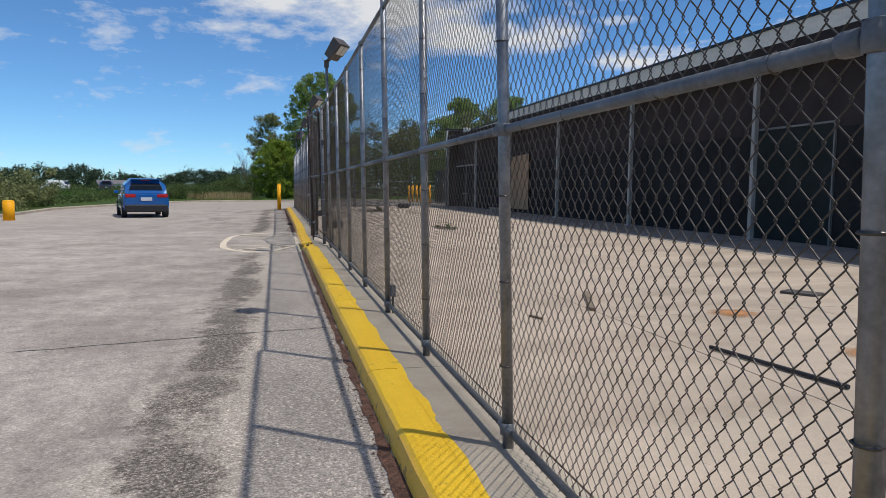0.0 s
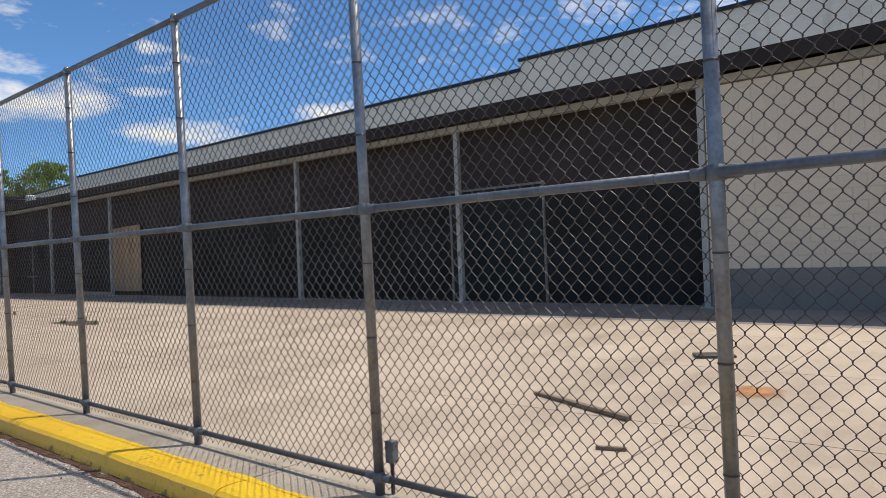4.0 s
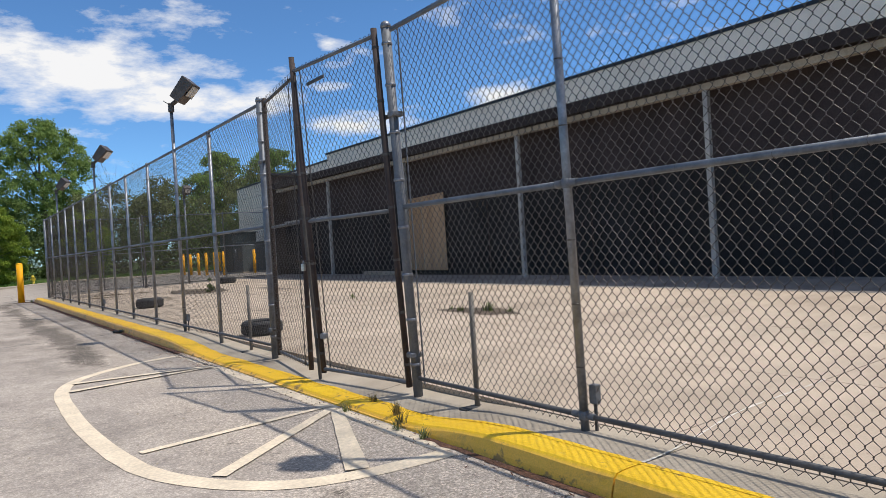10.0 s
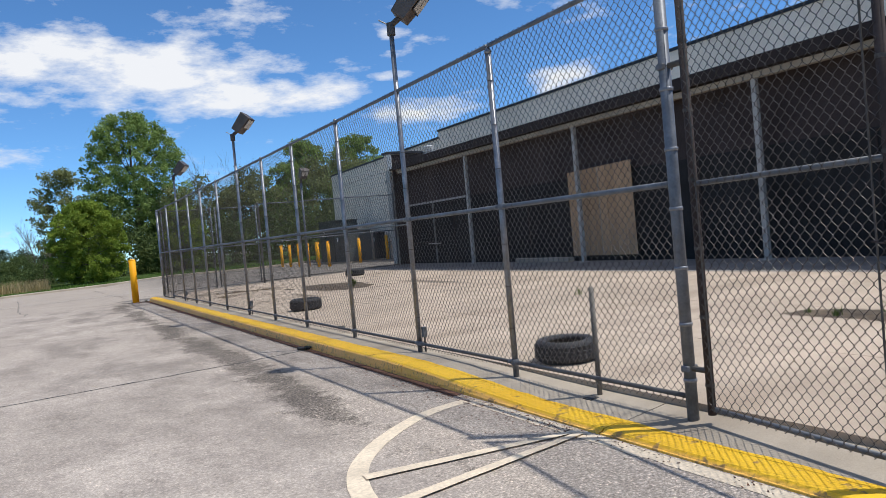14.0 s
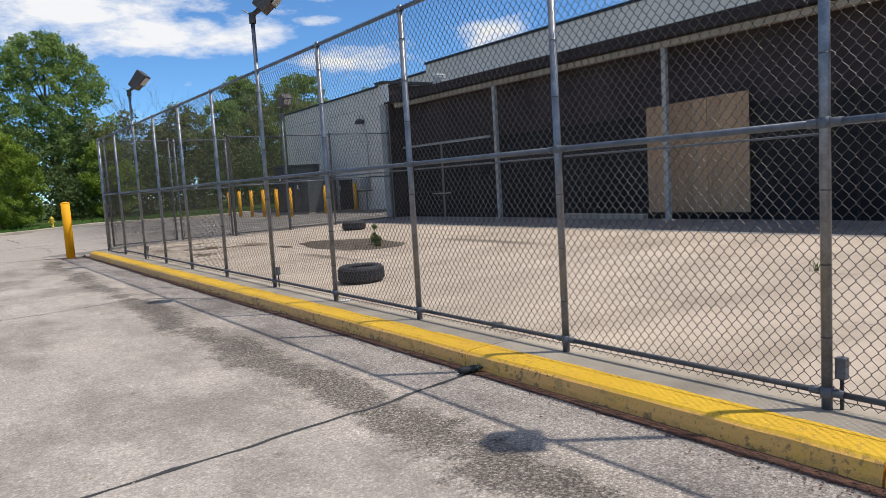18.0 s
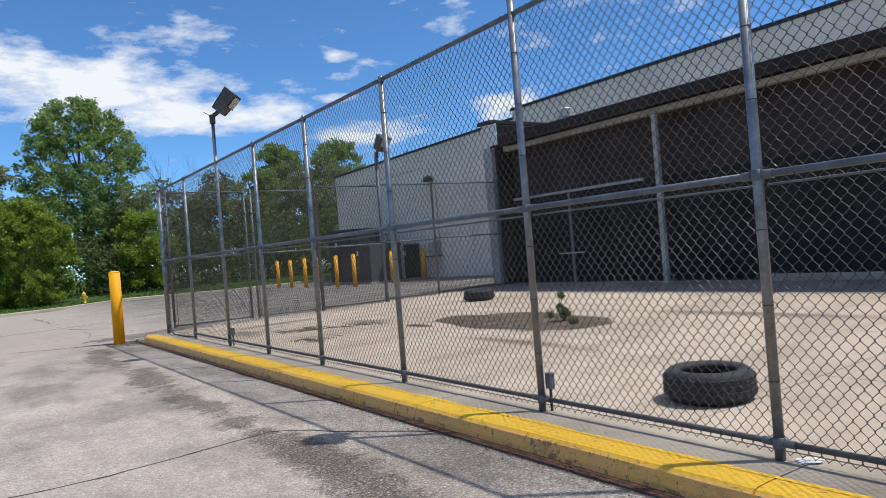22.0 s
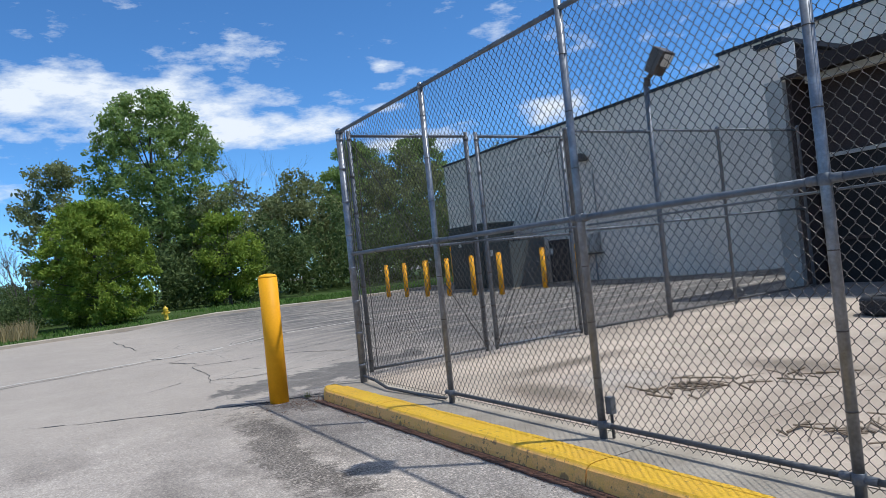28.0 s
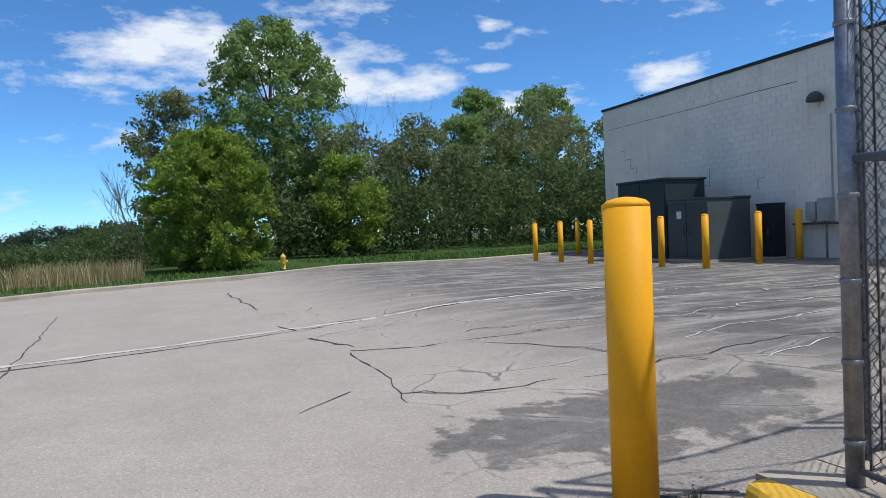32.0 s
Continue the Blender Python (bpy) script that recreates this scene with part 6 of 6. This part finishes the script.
def stripe(parent, name, pts, w, mat, z=0.004, seed=0, rag=0.006):
    verts, faces = [], []
    P = [Vector((*p, 0)) for p in pts]
    Q = []
    for a, b in zip(P, P[1:]):
        n = max(1, int((b - a).length / 0.12))
        Q += [a.lerp(b, k / n) for k in range(n)]
    Q.append(P[-1])
    for k, p in enumerate(Q):
        d = (Q[min(k + 1, len(Q) - 1)] - Q[max(0, k - 1)]).normalized()
        nrm = Vector((-d.y, d.x, 0))
        ww = w[0] + (w[1] - w[0]) * k / (len(Q) - 1) if isinstance(w, tuple) else w
        j0, j1 = rag * noise.noise(Vector((k * 0.9, seed, 1))), rag * noise.noise(Vector((k * 0.9, seed, 7)))
        for s in (p - nrm * (ww / 2 + j0), p + nrm * (ww / 2 + j1)):
            verts.append((s.x, s.y, ledge_z(s.x, s.y) + z))
    for k in range(len(Q) - 1):
        faces.append((2 * k, 2 * k + 2, 2 * k + 3, 2 * k + 1))
    me = raw_mesh(name, verts, [tuple(reversed(f)) for f in faces], mat)
    ob = new(name, me)
    ob.parent = parent
    return ob


def curve_pts(pts, n=6):
    """Catmull-Rom through the points."""
    out = []
    for k in range(len(pts) - 1):
        p0, p1, p2, p3 = (Vector(pts[max(0, min(len(pts) - 1, k + j))]) for j in (-1, 0, 1, 2))
        for q in range(n):
            t = q / n
            out.append(tuple(0.5 * ((2 * p1) + (p2 - p0) * t + (2 * p0 - 5 * p1 + 4 * p2 - p3) * t * t + (3 * p1 - p0 - 3 * p2 + p3) * t ** 3)))
    return out + [tuple(pts[-1])]


LOOP = [(-0.62, 11.86), (-1.12, 11.88), (-1.6, 12.02), (-1.98, 12.42), (-2.24, 13.1), (-2.34, 14.4), (-2.33, 15.6), (-2.28, 16.5), (-2.12, 17.15), (-1.8, 17.62), (-1.32, 18.02), (-0.95, 18.2), (-0.63, 18.26)]
stripe(marking, "stripe", curve_pts(LOOP), (0.165, 0.125), WHITE, 0.004, 1)
for k, (a, b, w) in enumerate((((-0.56, 13.7), (-2.15, 13.45), (0.06, 0.08)), ((-0.56, 13.62), (-1.9, 12.5), (0.09, 0.11)), ((-0.6, 13.5), (-1.22, 11.98), (0.10, 0.15)), ((-0.56, 16.85), (-2.1, 17.08), (0.06, 0.10)), ((-0.58, 16.8), (-2.2, 16.55), (0.06, 0.10)))):
    stripe(marking, "stripe", [a, b], w, WHITE, 0.008 + 0.0015 * k, 10 + k)
stripe(marking, "stripe", [(-0.60, 11.9), (-0.585, 15), (-0.60, 18.2)], 0.12, WHITE, 0.003, 30, 0.03)

# ---- joints and cracks ----
CRACK = surface("crack_tar", (0.05, 0.047, 0.044), 0.6, 1.3, 6, 60, 0.9)
LIGHT_JOINT = surface("pale_joint_filler", (0.60, 0.535, 0.455), 0.8, 1.1, 4, 50, 0.9)
LITTER = surface("leaf_litter", (0.13, 0.062, 0.038), 0.5, 1.5, 12, 80, 0.95, 0, 0.8, 0.02)
cracks = thing("pavement_cracks", "dark cracks and tar joints in the asphalt", "cracks", kind="structure")


def crack(pts, w, mat=None, wob=0.05, seed=0):
    fine_p = []
    for (x0, y0), (x1, y1) in zip(pts, pts[1:]):
        n = max(2, int(math.hypot(x1 - x0, y1 - y0) / 0.16))
        for k in range(n):
            f = k / n
            x, y = x0 + (x1 - x0) * f, y0 + (y1 - y0) * f
            fine_p.append((x + wob * noise.noise(Vector((x * 2.3, y * 2.3, seed))), y + wob * noise.noise(Vector((x * 2.3, y * 2.3, seed + 9)))))
    fine_p.append(pts[-1])
    return stripe(cracks, "crack", fine_p, w, mat or CRACK, 0.0025 if pts[0][1] < 40.5 else 0.006, seed, 0.9 * (w[0] if isinstance(w, tuple) else w))


crack([(-0.55, 22.62), (-2.1, 22.4), (-4.5, 22.2), (-11.5, 21.8)], (0.035, 0.014), None, 0.05, 1)
crack([(-0.55, 3.65), (-1.6, 3.45), (-3.3, 3.05), (-11.8, 1.6)], 0.014, None, 0.05, 2)
crack([(-0.98, 40.02), (-1.23, 40.2), (-1.64, 40.38), (-1.96, 40.52), (-2.61, 40.85), (-3.55, 41.45)], (0.075, 0.01), None, 0.06, 3)
crack([(-0.28, 39.92), (-0.63, 40.04), (-1.29, 40.06), (-1.83, 39.92)], (0.04, 0.01), None, 0.08, 33)
crack([(-1.97, 42.74), (-1.43, 43.26)], (0.008, 0.016), None, 0.08, 35)
crack([(-0.95, 42.93), (-0.65, 42.66), (-0.1, 42.5)], (0.014, 0.008), None, 0.1, 36)
crack([(-4.32, 39.3), (-4.28, 40.1), (-4.25, 40.6), (-4.43, 41.1), (-4.54, 42.4), (-4.6, 45.0), (-4.65, 48.1), (-4.8, 53)], (0.026, 0.014), None, 0.07, 5)
crack([(-0.95, 46.82), (-0.2, 47.4), (0.6, 47.2)], 0.012, None, 0.15, 6)
crack([(-0.91, 45.4), (0.25, 45.13), (1.1, 44.9), (2.6, 44.6)], (0.03, 0.016), None, 0.12, 7)
crack([(0.45, 45.1), (0.9, 44.3), (1.3, 43.2), (1.7, 42.2)], 0.018, None, 0.12, 38)
crack([(0.8, 45.7), (3.2, 45.0), (5.5, 44.0)], 0.02, None, 0.2, 8)
crack([(-1.1, 43.0), (0.8, 42.4), (3.2, 42.6), (6.0, 41.6)], 0.02, None, 0.2, 9)
crack([(-8, 45.55), (-4.7, 46.85), (-2.85, 47.35), (-1.09, 47.95), (0.1, 48.25), (1.2, 48.35), (4.2, 48.75), (12.5, 49.4)], 0.12, LIGHT_JOINT, 0.05, 10)
crack([(-8, 45.1), (-4.65, 46.5), (-2.85, 47.0), (-1.5, 47.5), (-0.6, 47.85)], (0.06, 0.02), None, 0.06, 11)
crack([(-0.4, 48.35), (1.0, 48.55), (4.2, 48.95), (9, 49.3)], 0.025, None, 0.08, 12)
crack([(-1.02, 46.8), (-0.86, 46.05), (-0.72, 45.7)], (0.05, 0.02), None, 0.08, 41)
crack([(-0.9, 45.3), (-0.94, 43.6), (-1.12, 42.6)], (0.016, 0.008), None, 0.07, 43)
crack([(-1.24, 48.4), (-1.05, 47.7)], 0.03, None, 0.06, 44)
crack([(-1.24, 56.46), (-1.13, 51.38)], 0.03, None, 0.1, 42)
for k, y in enumerate((42.0, 43.4, 44.6, 46.2, 47.4)):
    crack([(2.0 + 0.4 * k, y), (5.0, y + 0.3), (9.0, y - 0.2), (13.5, y + 0.2)], (0.02, 0.06), LIGHT_JOINT, 0.35, 20 + k)
crack([(-0.62, 28.48), (-1.49, 29.6), (-2.81, 29.35), (-8.0, 29.8)], (0.02, 0.008), None, 0.05, 16)
# pale filler in one joint of the strip and the slab
FILLER = surface("white_joint_filler", (0.74, 0.69, 0.6), 0.75, 1.1, 9, 70, 0.9)
filler = thing("joint_filler", "pale broken filler in a slab joint", "joint", kind="structure")
for k in range(40):
    x0 = -0.26 + 0.058 * k
    wide = 0.016 + 0.022 * noise.noise(Vector((x0 * 5.1, 3, 8)))
    if wide < 0.008:
        continue
    row = []
    for x in (x0, x0 + 0.056):
        y = 10.6 + 0.19 * smooth01((x + 0.26) / 1.4)
        z = (yard_z(x) if x > 0.155 else kerb_z(y) if x < 0 else 0.5 * kerb_z(y) + 0.065) + 0.006
        row += [(x, y - wide / 2, z), (x, y + wide / 2, z)]
    part_at("filler_piece", raw_mesh("filler_piece", row, [(0, 2, 3, 1)], FILLER), filler)
# gutter dirt along the foot of the kerb
for k in range(0, 66):
    y0 = -6 + k * 0.7
    if 11.6 < y0 < 18.0:
        continue
    if y0 > 39:
        continue
    stripe(cracks, "gutter_dirt", [(-0.545, y0), (-0.55, y0 + 0.75)], (0.05 if y0 < 18 else 0.115) + 0.09 * abs(noise.noise(Vector((y0, 2, 2)))), LITTER, 0.0045 + 0.0005 * (k % 3), k, 0.035)
# fallen leaves and grit by the kerb, uncountable
sp = []
for _ in range(9000):
    y = rg.uniform(-4, 39.5)
    if rg.random() > 0.35 + 0.5 * abs(noise.noise(Vector((y * 0.9, 5, 1)))) - (0.25 if 11.6 < y < 18.2 else 0):
        continue
    sp.append((-0.535 - abs(rg.normal()) * 0.075, y, 0.004))
for _ in range(700):
    sp.append((-0.78 + 0.24 * rg.normal(), 39.6 + 0.26 * rg.normal(), 0.004))
sp = [q for q in sp if not (q[0] > -0.53 and q[1] < 39.62)]
dry = blades("dry_litter", sp, 0.007, 0.006, LITTER, 71, 2.2)
tagged(dry, "dry brown leaf litter along the kerb", "litter", kind="stuff")
# red-brown dead leaves blown against the kerb past the gate
LEAF_DEAD = surface("dead_leaf", (0.19, 0.085, 0.05), 0.6, 1.4, 30, 90, 0.9)
rl = random.Random(52)
verts, faces = [], []
for _ in range(4600):
    y = rl.uniform(16.8, 33)
    if rl.random() > 0.25 + 0.9 * max(0.0, noise.noise(Vector((y * 0.8, 1, 6)))) + 0.3 * smooth01((22 - y) / 4):
        continue
    x = -0.54 - abs(rl.gauss(0, 0.11 if rl.random() < 0.75 else 0.3))
    s, a, tip = rl.uniform(0.006, 0.014), rl.uniform(0, math.tau), rl.uniform(0.0, 0.008)
    c, k = s * math.cos(a), s * math.sin(a)
    b0 = len(verts)
    verts += [(x + c, y + k, 0.006), (x - 0.5 * k, y + 0.5 * c, 0.006 + tip), (x - c, y - k, 0.007), (x + 0.5 * k, y - 0.5 * c, 0.006 + 0.5 * tip)]
    faces.append((b0, b0 + 1, b0 + 2, b0 + 3))
tagged(new("dead_leaves", raw_mesh("dead_leaves", verts, faces, LEAF_DEAD)), "red-brown dead leaves along the kerb foot", "leaves", kind="stuff")
# stones of broken asphalt
verts, faces = [], []
for _ in range(700):
    x, y, s = -rg.uniform(0.6, 3.4), rg.uniform(-2, 41), 0.004 + 0.008 * rg.random() ** 2
    b0 = len(verts)
    for dx, dy, dz in ((-1, -0.7, 0), (1, -0.8, 0), (0.8, 1, 0), (-0.9, 0.8, 0), (0.1, 0, 1)):
        verts.append((x + dx * s * rg.uniform(0.7, 1.2), y + dy * s * rg.uniform(0.7, 1.2), 0.001 + dz * s))
    faces += [(b0, b0 + 1, b0 + 4), (b0 + 1, b0 + 2, b0 + 4), (b0 + 2, b0 + 3, b0 + 4), (b0 + 3, b0, b0 + 4)]
tagged(new("loose_grit", raw_mesh("loose_grit", verts, faces, STRIP)), "loose pale grit on the asphalt", "grit", kind="stuff")

# ---- wall details of the store ----
frame_m = surface("door_frame_paint", (0.20, 0.19, 0.17), 0.8, 1.15, 3, 40, 0.6)
DOOR_GREEN = surface("dull_green_door", (0.026, 0.031, 0.029), 0.8, 1.25, 1.4, 26, 0.85, 0, 0.15, 0.002, spec=0.15)
door = thing("roller_door", "wide dull green steel door in a thin frame", "door", (10.02, 10.1, 0.2))
part("leaf", box((-0.03, -1.22, 0.05), (-0.003, 1.28, 2.6), 0.004), DOOR_GREEN, door)
part("frame", box((-0.05, 1.285, 0.0), (-0.002, 1.33, 2.66)), frame_m, door)
part("frame", box((-0.05, -1.265, 0.0), (-0.002, -1.225, 2.66)), frame_m, door)
part("frame", box((-0.05, -1.22, 2.605), (-0.002, 1.28, 2.65)), frame_m, door)
part("threshold", box((-0.08, -1.22, 0.0), (-0.002, 1.28, 0.04)), frame_m, door)
door = thing("double_door", "dark steel double door under the canopy", "door", (10.02, 38.5, 0.2))
for s in (0, 1):
    lf = part("leaf", box((-0.035, -1.1 + s * 1.1, 0.05), (-0.003, -0.006 + s * 1.1, 2.46), 0.004), DARK_LOW, door)
    part("push_bar", box((-0.08, -0.95 + s * 1.1, 0.9), (-0.04, -0.15 + s * 1.1, 0.96), 0.004), DARK_UP, lf)
part("frame", box((-0.05, -1.16, 0.0), (-0.002, -1.105, 2.5)), frame_m, door, "grey steel jamb")
part("threshold", box((-0.1, -1.1, -0.02), (-0.002, 1.1, 0.035)), STRIP, door, "pale concrete threshold")
part("lintel", box((-0.07, -3.65, 2.5), (-0.002, 1.1, 2.57)), COLUMN, door, "grey steel lintel")
shelf = thing("wall_shelf", "small grey shelf bracketed to the dark wall", "shelf", (10.02, 37.34, 1.06))
part("board", box((-0.16, -0.42, 0.0), (-0.052, 0.44, 0.03), 0.004), COLUMN, shelf)
part("bracket", box((-0.05, -0.04, -0.1), (-0.001, 0.0, 0.03)), GALV_DARK, shelf)
panel_rail = thing("wall_rail", "thin dark seams between the wall panels", "wall seam", (10.0, 0, 0), kind="structure")
for y in (6.6, 12.6, 14.5, 18.4, 20.3, 24.4, 31.2, 33.0, 35.9):
    part("seam", box((-0.006, y - 0.02, 0.2), (0.018, y + 0.02, 2.7)), FASCIA, panel_rail)
step = thing("loading_kerb", "low concrete kerb along the canopy wall", "kerb", (9.86, 30.5, 0.27))
part("block", box((-0.1, -1.4, 0.0), (0.1, 1.3, 0.14), 0.02), STRIP, step)

# settlement cracks in the wing wall
WALL_CRACK = surface("wall_crack_dirt", (0.16, 0.14, 0.12), 0.7, 1.2, 4, 40, 0.9)
rw = random.Random(9)
for pts in ([(17.9, 5.62), (15.2, 5.62), (12.3, 5.60), (9.4, 5.62), (7.5, 5.60)], [(17.1, 4.56), (16.7, 4.56), (16.7, 4.16), (16.3, 4.16), (16.3, 3.76), (15.9, 3.76), (15.9, 3.5)], [(11.9, 2.1), (11.9, 2.7), (11.5, 2.7), (11.5, 3.3)], [(9.2, 2.4), (9.2, 2.75), (8.9, 2.75)]):
    bm = bmesh.new()
    for (y0, z0), (y1, z1) in zip(pts, pts[1:]):
        n = max(1, int(abs(y1 - y0) / 0.4))
        for k in range(n):
            ya, yb = y0 + (y1 - y0) * k / n, y0 + (y1 - y0) * (k + 1) / n
            za, zb = z0 + (z1 - z0) * k / n, z0 + (z1 - z0) * (k + 1) / n
            w = rw.uniform(0.005, 0.013)
            add_box(bm, (-0.003, min(ya, yb) - w, min(za, zb) - w), (0.01, max(ya, yb) + w, max(za, zb) + w))
    wing_part("wall_crack", bm, WALL_CRACK)

# ---- blue car ahead on the lot ----
CAR_BLUE, tc_, bc_ = material("blue_car_paint")
bc_.inputs["Base Color"].default_value = (0.003, 0.095, 0.33, 1)
bc_.inputs["Metallic"].default_value, bc_.inputs["Roughness"].default_value = 0.1, 0.3
bc_.inputs["Coat Weight"].default_value = 1.0
CAR_GLASS, _t1, b1 = material("dark_car_glass")
b1.inputs["Base Color"].default_value, b1.inputs["Roughness"].default_value = (0.012, 0.014, 0.016, 1), 0.05
LAMP_RED, _t2, b2 = material("red_lamp_plastic")
b2.inputs["Base Color"].default_value, b2.inputs["Roughness"].default_value = (0.42, 0.012, 0.012, 1), 0.2
BLACK_TRIM = surface("black_car_trim", (0.016, 0.016, 0.017), 0.8, 1.2, 6, 60, 0.6)
RIM = surface("alloy_rim", (0.5, 0.5, 0.5), 0.85, 1.1, 8, 60, 0.3, 0.9)
PLATE = surface("number_plate", (0.6, 0.62, 0.66), 0.9, 1.05, 10, 60, 0.5)


def profile_body(bm, sections):
    """Skin over cross-sections of (y, half width low, half width high, z low, z high, tuck)."""
    rings = []
    for y, wl, wh, zl, zh, tk in sections:
        ring = [(-wl * 0.92, zl), (-wl, zl + (zh - zl) * 0.25), (-wl * 0.99, zl + (zh - zl) * 0.62), (-wh, zh - tk), (-wh * 0.86, zh), (wh * 0.86, zh), (wh, zh - tk), (wl * 0.99, zl + (zh - zl) * 0.62), (wl, zl + (zh - zl) * 0.25), (wl * 0.92, zl)]
        rings.append([bm.verts.new((x, y, z)) for x, z in ring])
    for a, b in zip(rings, rings[1:]):
        n = len(a)
        for k in range(n):
            bm.faces.new((a[k], b[k], b[(k + 1) % n], a[(k + 1) % n]))
    bm.faces.new(rings[0])
    bm.faces.new(list(reversed(rings[-1])))
    bmesh.ops.recalc_face_normals(bm, faces=bm.faces)


car = thing("car", "bright blue compact crossover seen from behind", "car", (-6.4, 28.4, 0), radians(15))
bm = bmesh.new()
profile_body(bm, [(0.0, 0.8, 0.76, 0.42, 0.98, 0.06), (0.08, 0.9, 0.86, 0.32, 1.02, 0.06), (0.6, 0.92, 0.88, 0.27, 1.03, 0.05), (1.6, 0.92, 0.88, 0.25, 1.0, 0.05), (3.2, 0.92, 0.87, 0.25, 0.98, 0.05), (4.1, 0.89, 0.82, 0.28, 0.88, 0.07), (4.45, 0.74, 0.66, 0.36, 0.7, 0.08)])
part("body", bm, CAR_BLUE, car, smooth=False)
bm = bmesh.new()
profile_body(bm, [(0.1, 0.82, 0.68, 1.0, 1.05, 0.02), (0.22, 0.82, 0.64, 1.0, 1.35, 0.04), (0.42, 0.82, 0.62, 0.99, 1.60, 0.05), (1.3, 0.82, 0.62, 0.98, 1.67, 0.06), (2.2, 0.82, 0.61, 0.97, 1.62, 0.06), (3.05, 0.82, 0.66, 0.96, 1.06, 0.03)])
cabin = part("cabin", bm, CAR_BLUE, car)
bm = bmesh.new()
rows = [[bm.verts.new((k * w, y, z)) for k in (-1, 1)] for y, z, w in ((0.13, 1.17, 0.66), (0.204, 1.35, 0.60), (0.29, 1.45, 0.56))]
for p, q in zip(rows, rows[1:]):
    bm.faces.new((p[0], p[1], q[1], q[0]))
bmesh.ops.solidify(bm, geom=bm.faces[:], thickness=0.02)
part("rear_window", bm, CAR_GLASS, cabin)
for s in (-1, 1):
    bm = bmesh.new()
    vs = [bm.verts.new(p) for p in ((s * 0.815, 0.6, 1.06), (s * 0.815, 2.6, 1.04), (s * 0.665, 2.1, 1.5), (s * 0.665, 0.7, 1.54))]
    bm.faces.new(vs)
    bmesh.ops.solidify(bm, geom=bm.faces[:], thickness=-0.02 * s)
    part("side_window", bm, CAR_GLASS, cabin)
    part("tail_light", box((s * 0.62 - 0.2, -0.02, 0.86) if s > 0 else (-0.82, -0.02, 0.86), (0.84, 0.16, 1.0) if s > 0 else (-0.42, 0.16, 1.0), 0.02), LAMP_RED, car)
    part("wing_mirror", box((s * 0.98 - 0.1, 2.75, 1.0), (s * 0.98 + 0.1, 2.85, 1.14), 0.02), CAR_BLUE, car)
    for y in (0.82, 3.5):
        w = part("wheel", rod((s * 0.72, y, 0.335), (s * 0.93, y, 0.335), 0.335, 24), RUBBER, car, smooth=False)
        part("rim", rod((s * 0.925, y, 0.335), (s * 0.938, y, 0.335), 0.22, 18), RIM, w)
part("rear_bumper", box((-0.84, -0.05, 0.24), (0.84, 0.12, 0.56), 0.05), BLACK_TRIM, car)
part("number_plate", box((-0.22, -0.025, 0.72), (0.22, -0.003, 0.86), 0.004), PLATE, car)
part("brake_light", box((-0.18, 0.30, 1.56), (0.18, 0.36, 1.6), 0.01), LAMP_RED, cabin)
part("spoiler", box((-0.6, 0.2, 1.6), (0.6, 0.5, 1.65), 0.015), CAR_BLUE, cabin)

# yellow bollard and far things on the other side of the lot
bollard((-10.9, 26.2, 0.0), 0.75, 0.2)


# ---- things across the marsh ----
for loc, rz, paint, lab in (((-26.0, 92, 0.2), 82, (0.62, 0.62, 0.6), "white"), ((-23.6, 101, 0.2), 14, (0.02, 0.03, 0.1), "dark blue")):
    pm, tp, bp = material(lab.replace(" ", "_") + "_car_paint")
    bp.inputs["Base Color"].default_value, bp.inputs["Roughness"].default_value = (*paint, 1), 0.3
    c2 = copy_thing(car, pose(*loc, 0, 0, rz))
    tagged(c2, lab + " car parked beyond the reeds", "car")
    for o in c2.children_recursive:
        if o.name.split(".")[0] in ("body", "cabin", "wing_mirror", "spoiler"):
            o.data = o.data.copy()
            o.data.materials[0] = pm
house = thing("house", "pale grey house among the distant trees", "house", (-44, 207, -1.3), radians(15))
ROOF = surface("grey_shingles", (0.16, 0.15, 0.15), 0.8, 1.2, 2, 20, 0.9)
part("wall", box((-4.5, -3, 0), (4.5, 3, 2.8)), BLOCK, house)
bm = bmesh.new()
vs = [bm.verts.new(p) for p in ((-4.9, -3.4, 2.75), (4.9, -3.4, 2.75), (4.9, 3.4, 2.75), (-4.9, 3.4, 2.75), (-4.9, 0, 3.9), (4.9, 0, 3.9))]
for f in ((0, 1, 5, 4), (2, 3, 4, 5), (0, 4, 3), (1, 2, 5), (0, 3, 2, 1)):
    bm.faces.new([vs[k] for k in f])
part("roof", bm, ROOF, house)
for x in (-3.3, -1.1, 1.1, 3.3):
    part("window", box((x - 0.5, -3.06, 1.0), (x + 0.5, -2.98, 2.1)), CAR_GLASS, house)
pole = thing("utility_pole", "tall thin wooden utility pole past the lot", "utility pole", (-22.9, 46, 0.2))
part("shaft", rod((0, 0, -0.2), (0, 0, 6.6), 0.13, 8, 0.09), BARK, pole)
part("crossarm", box((-0.7, -0.05, 6.0), (0.7, 0.05, 6.12)), BARK, pole)
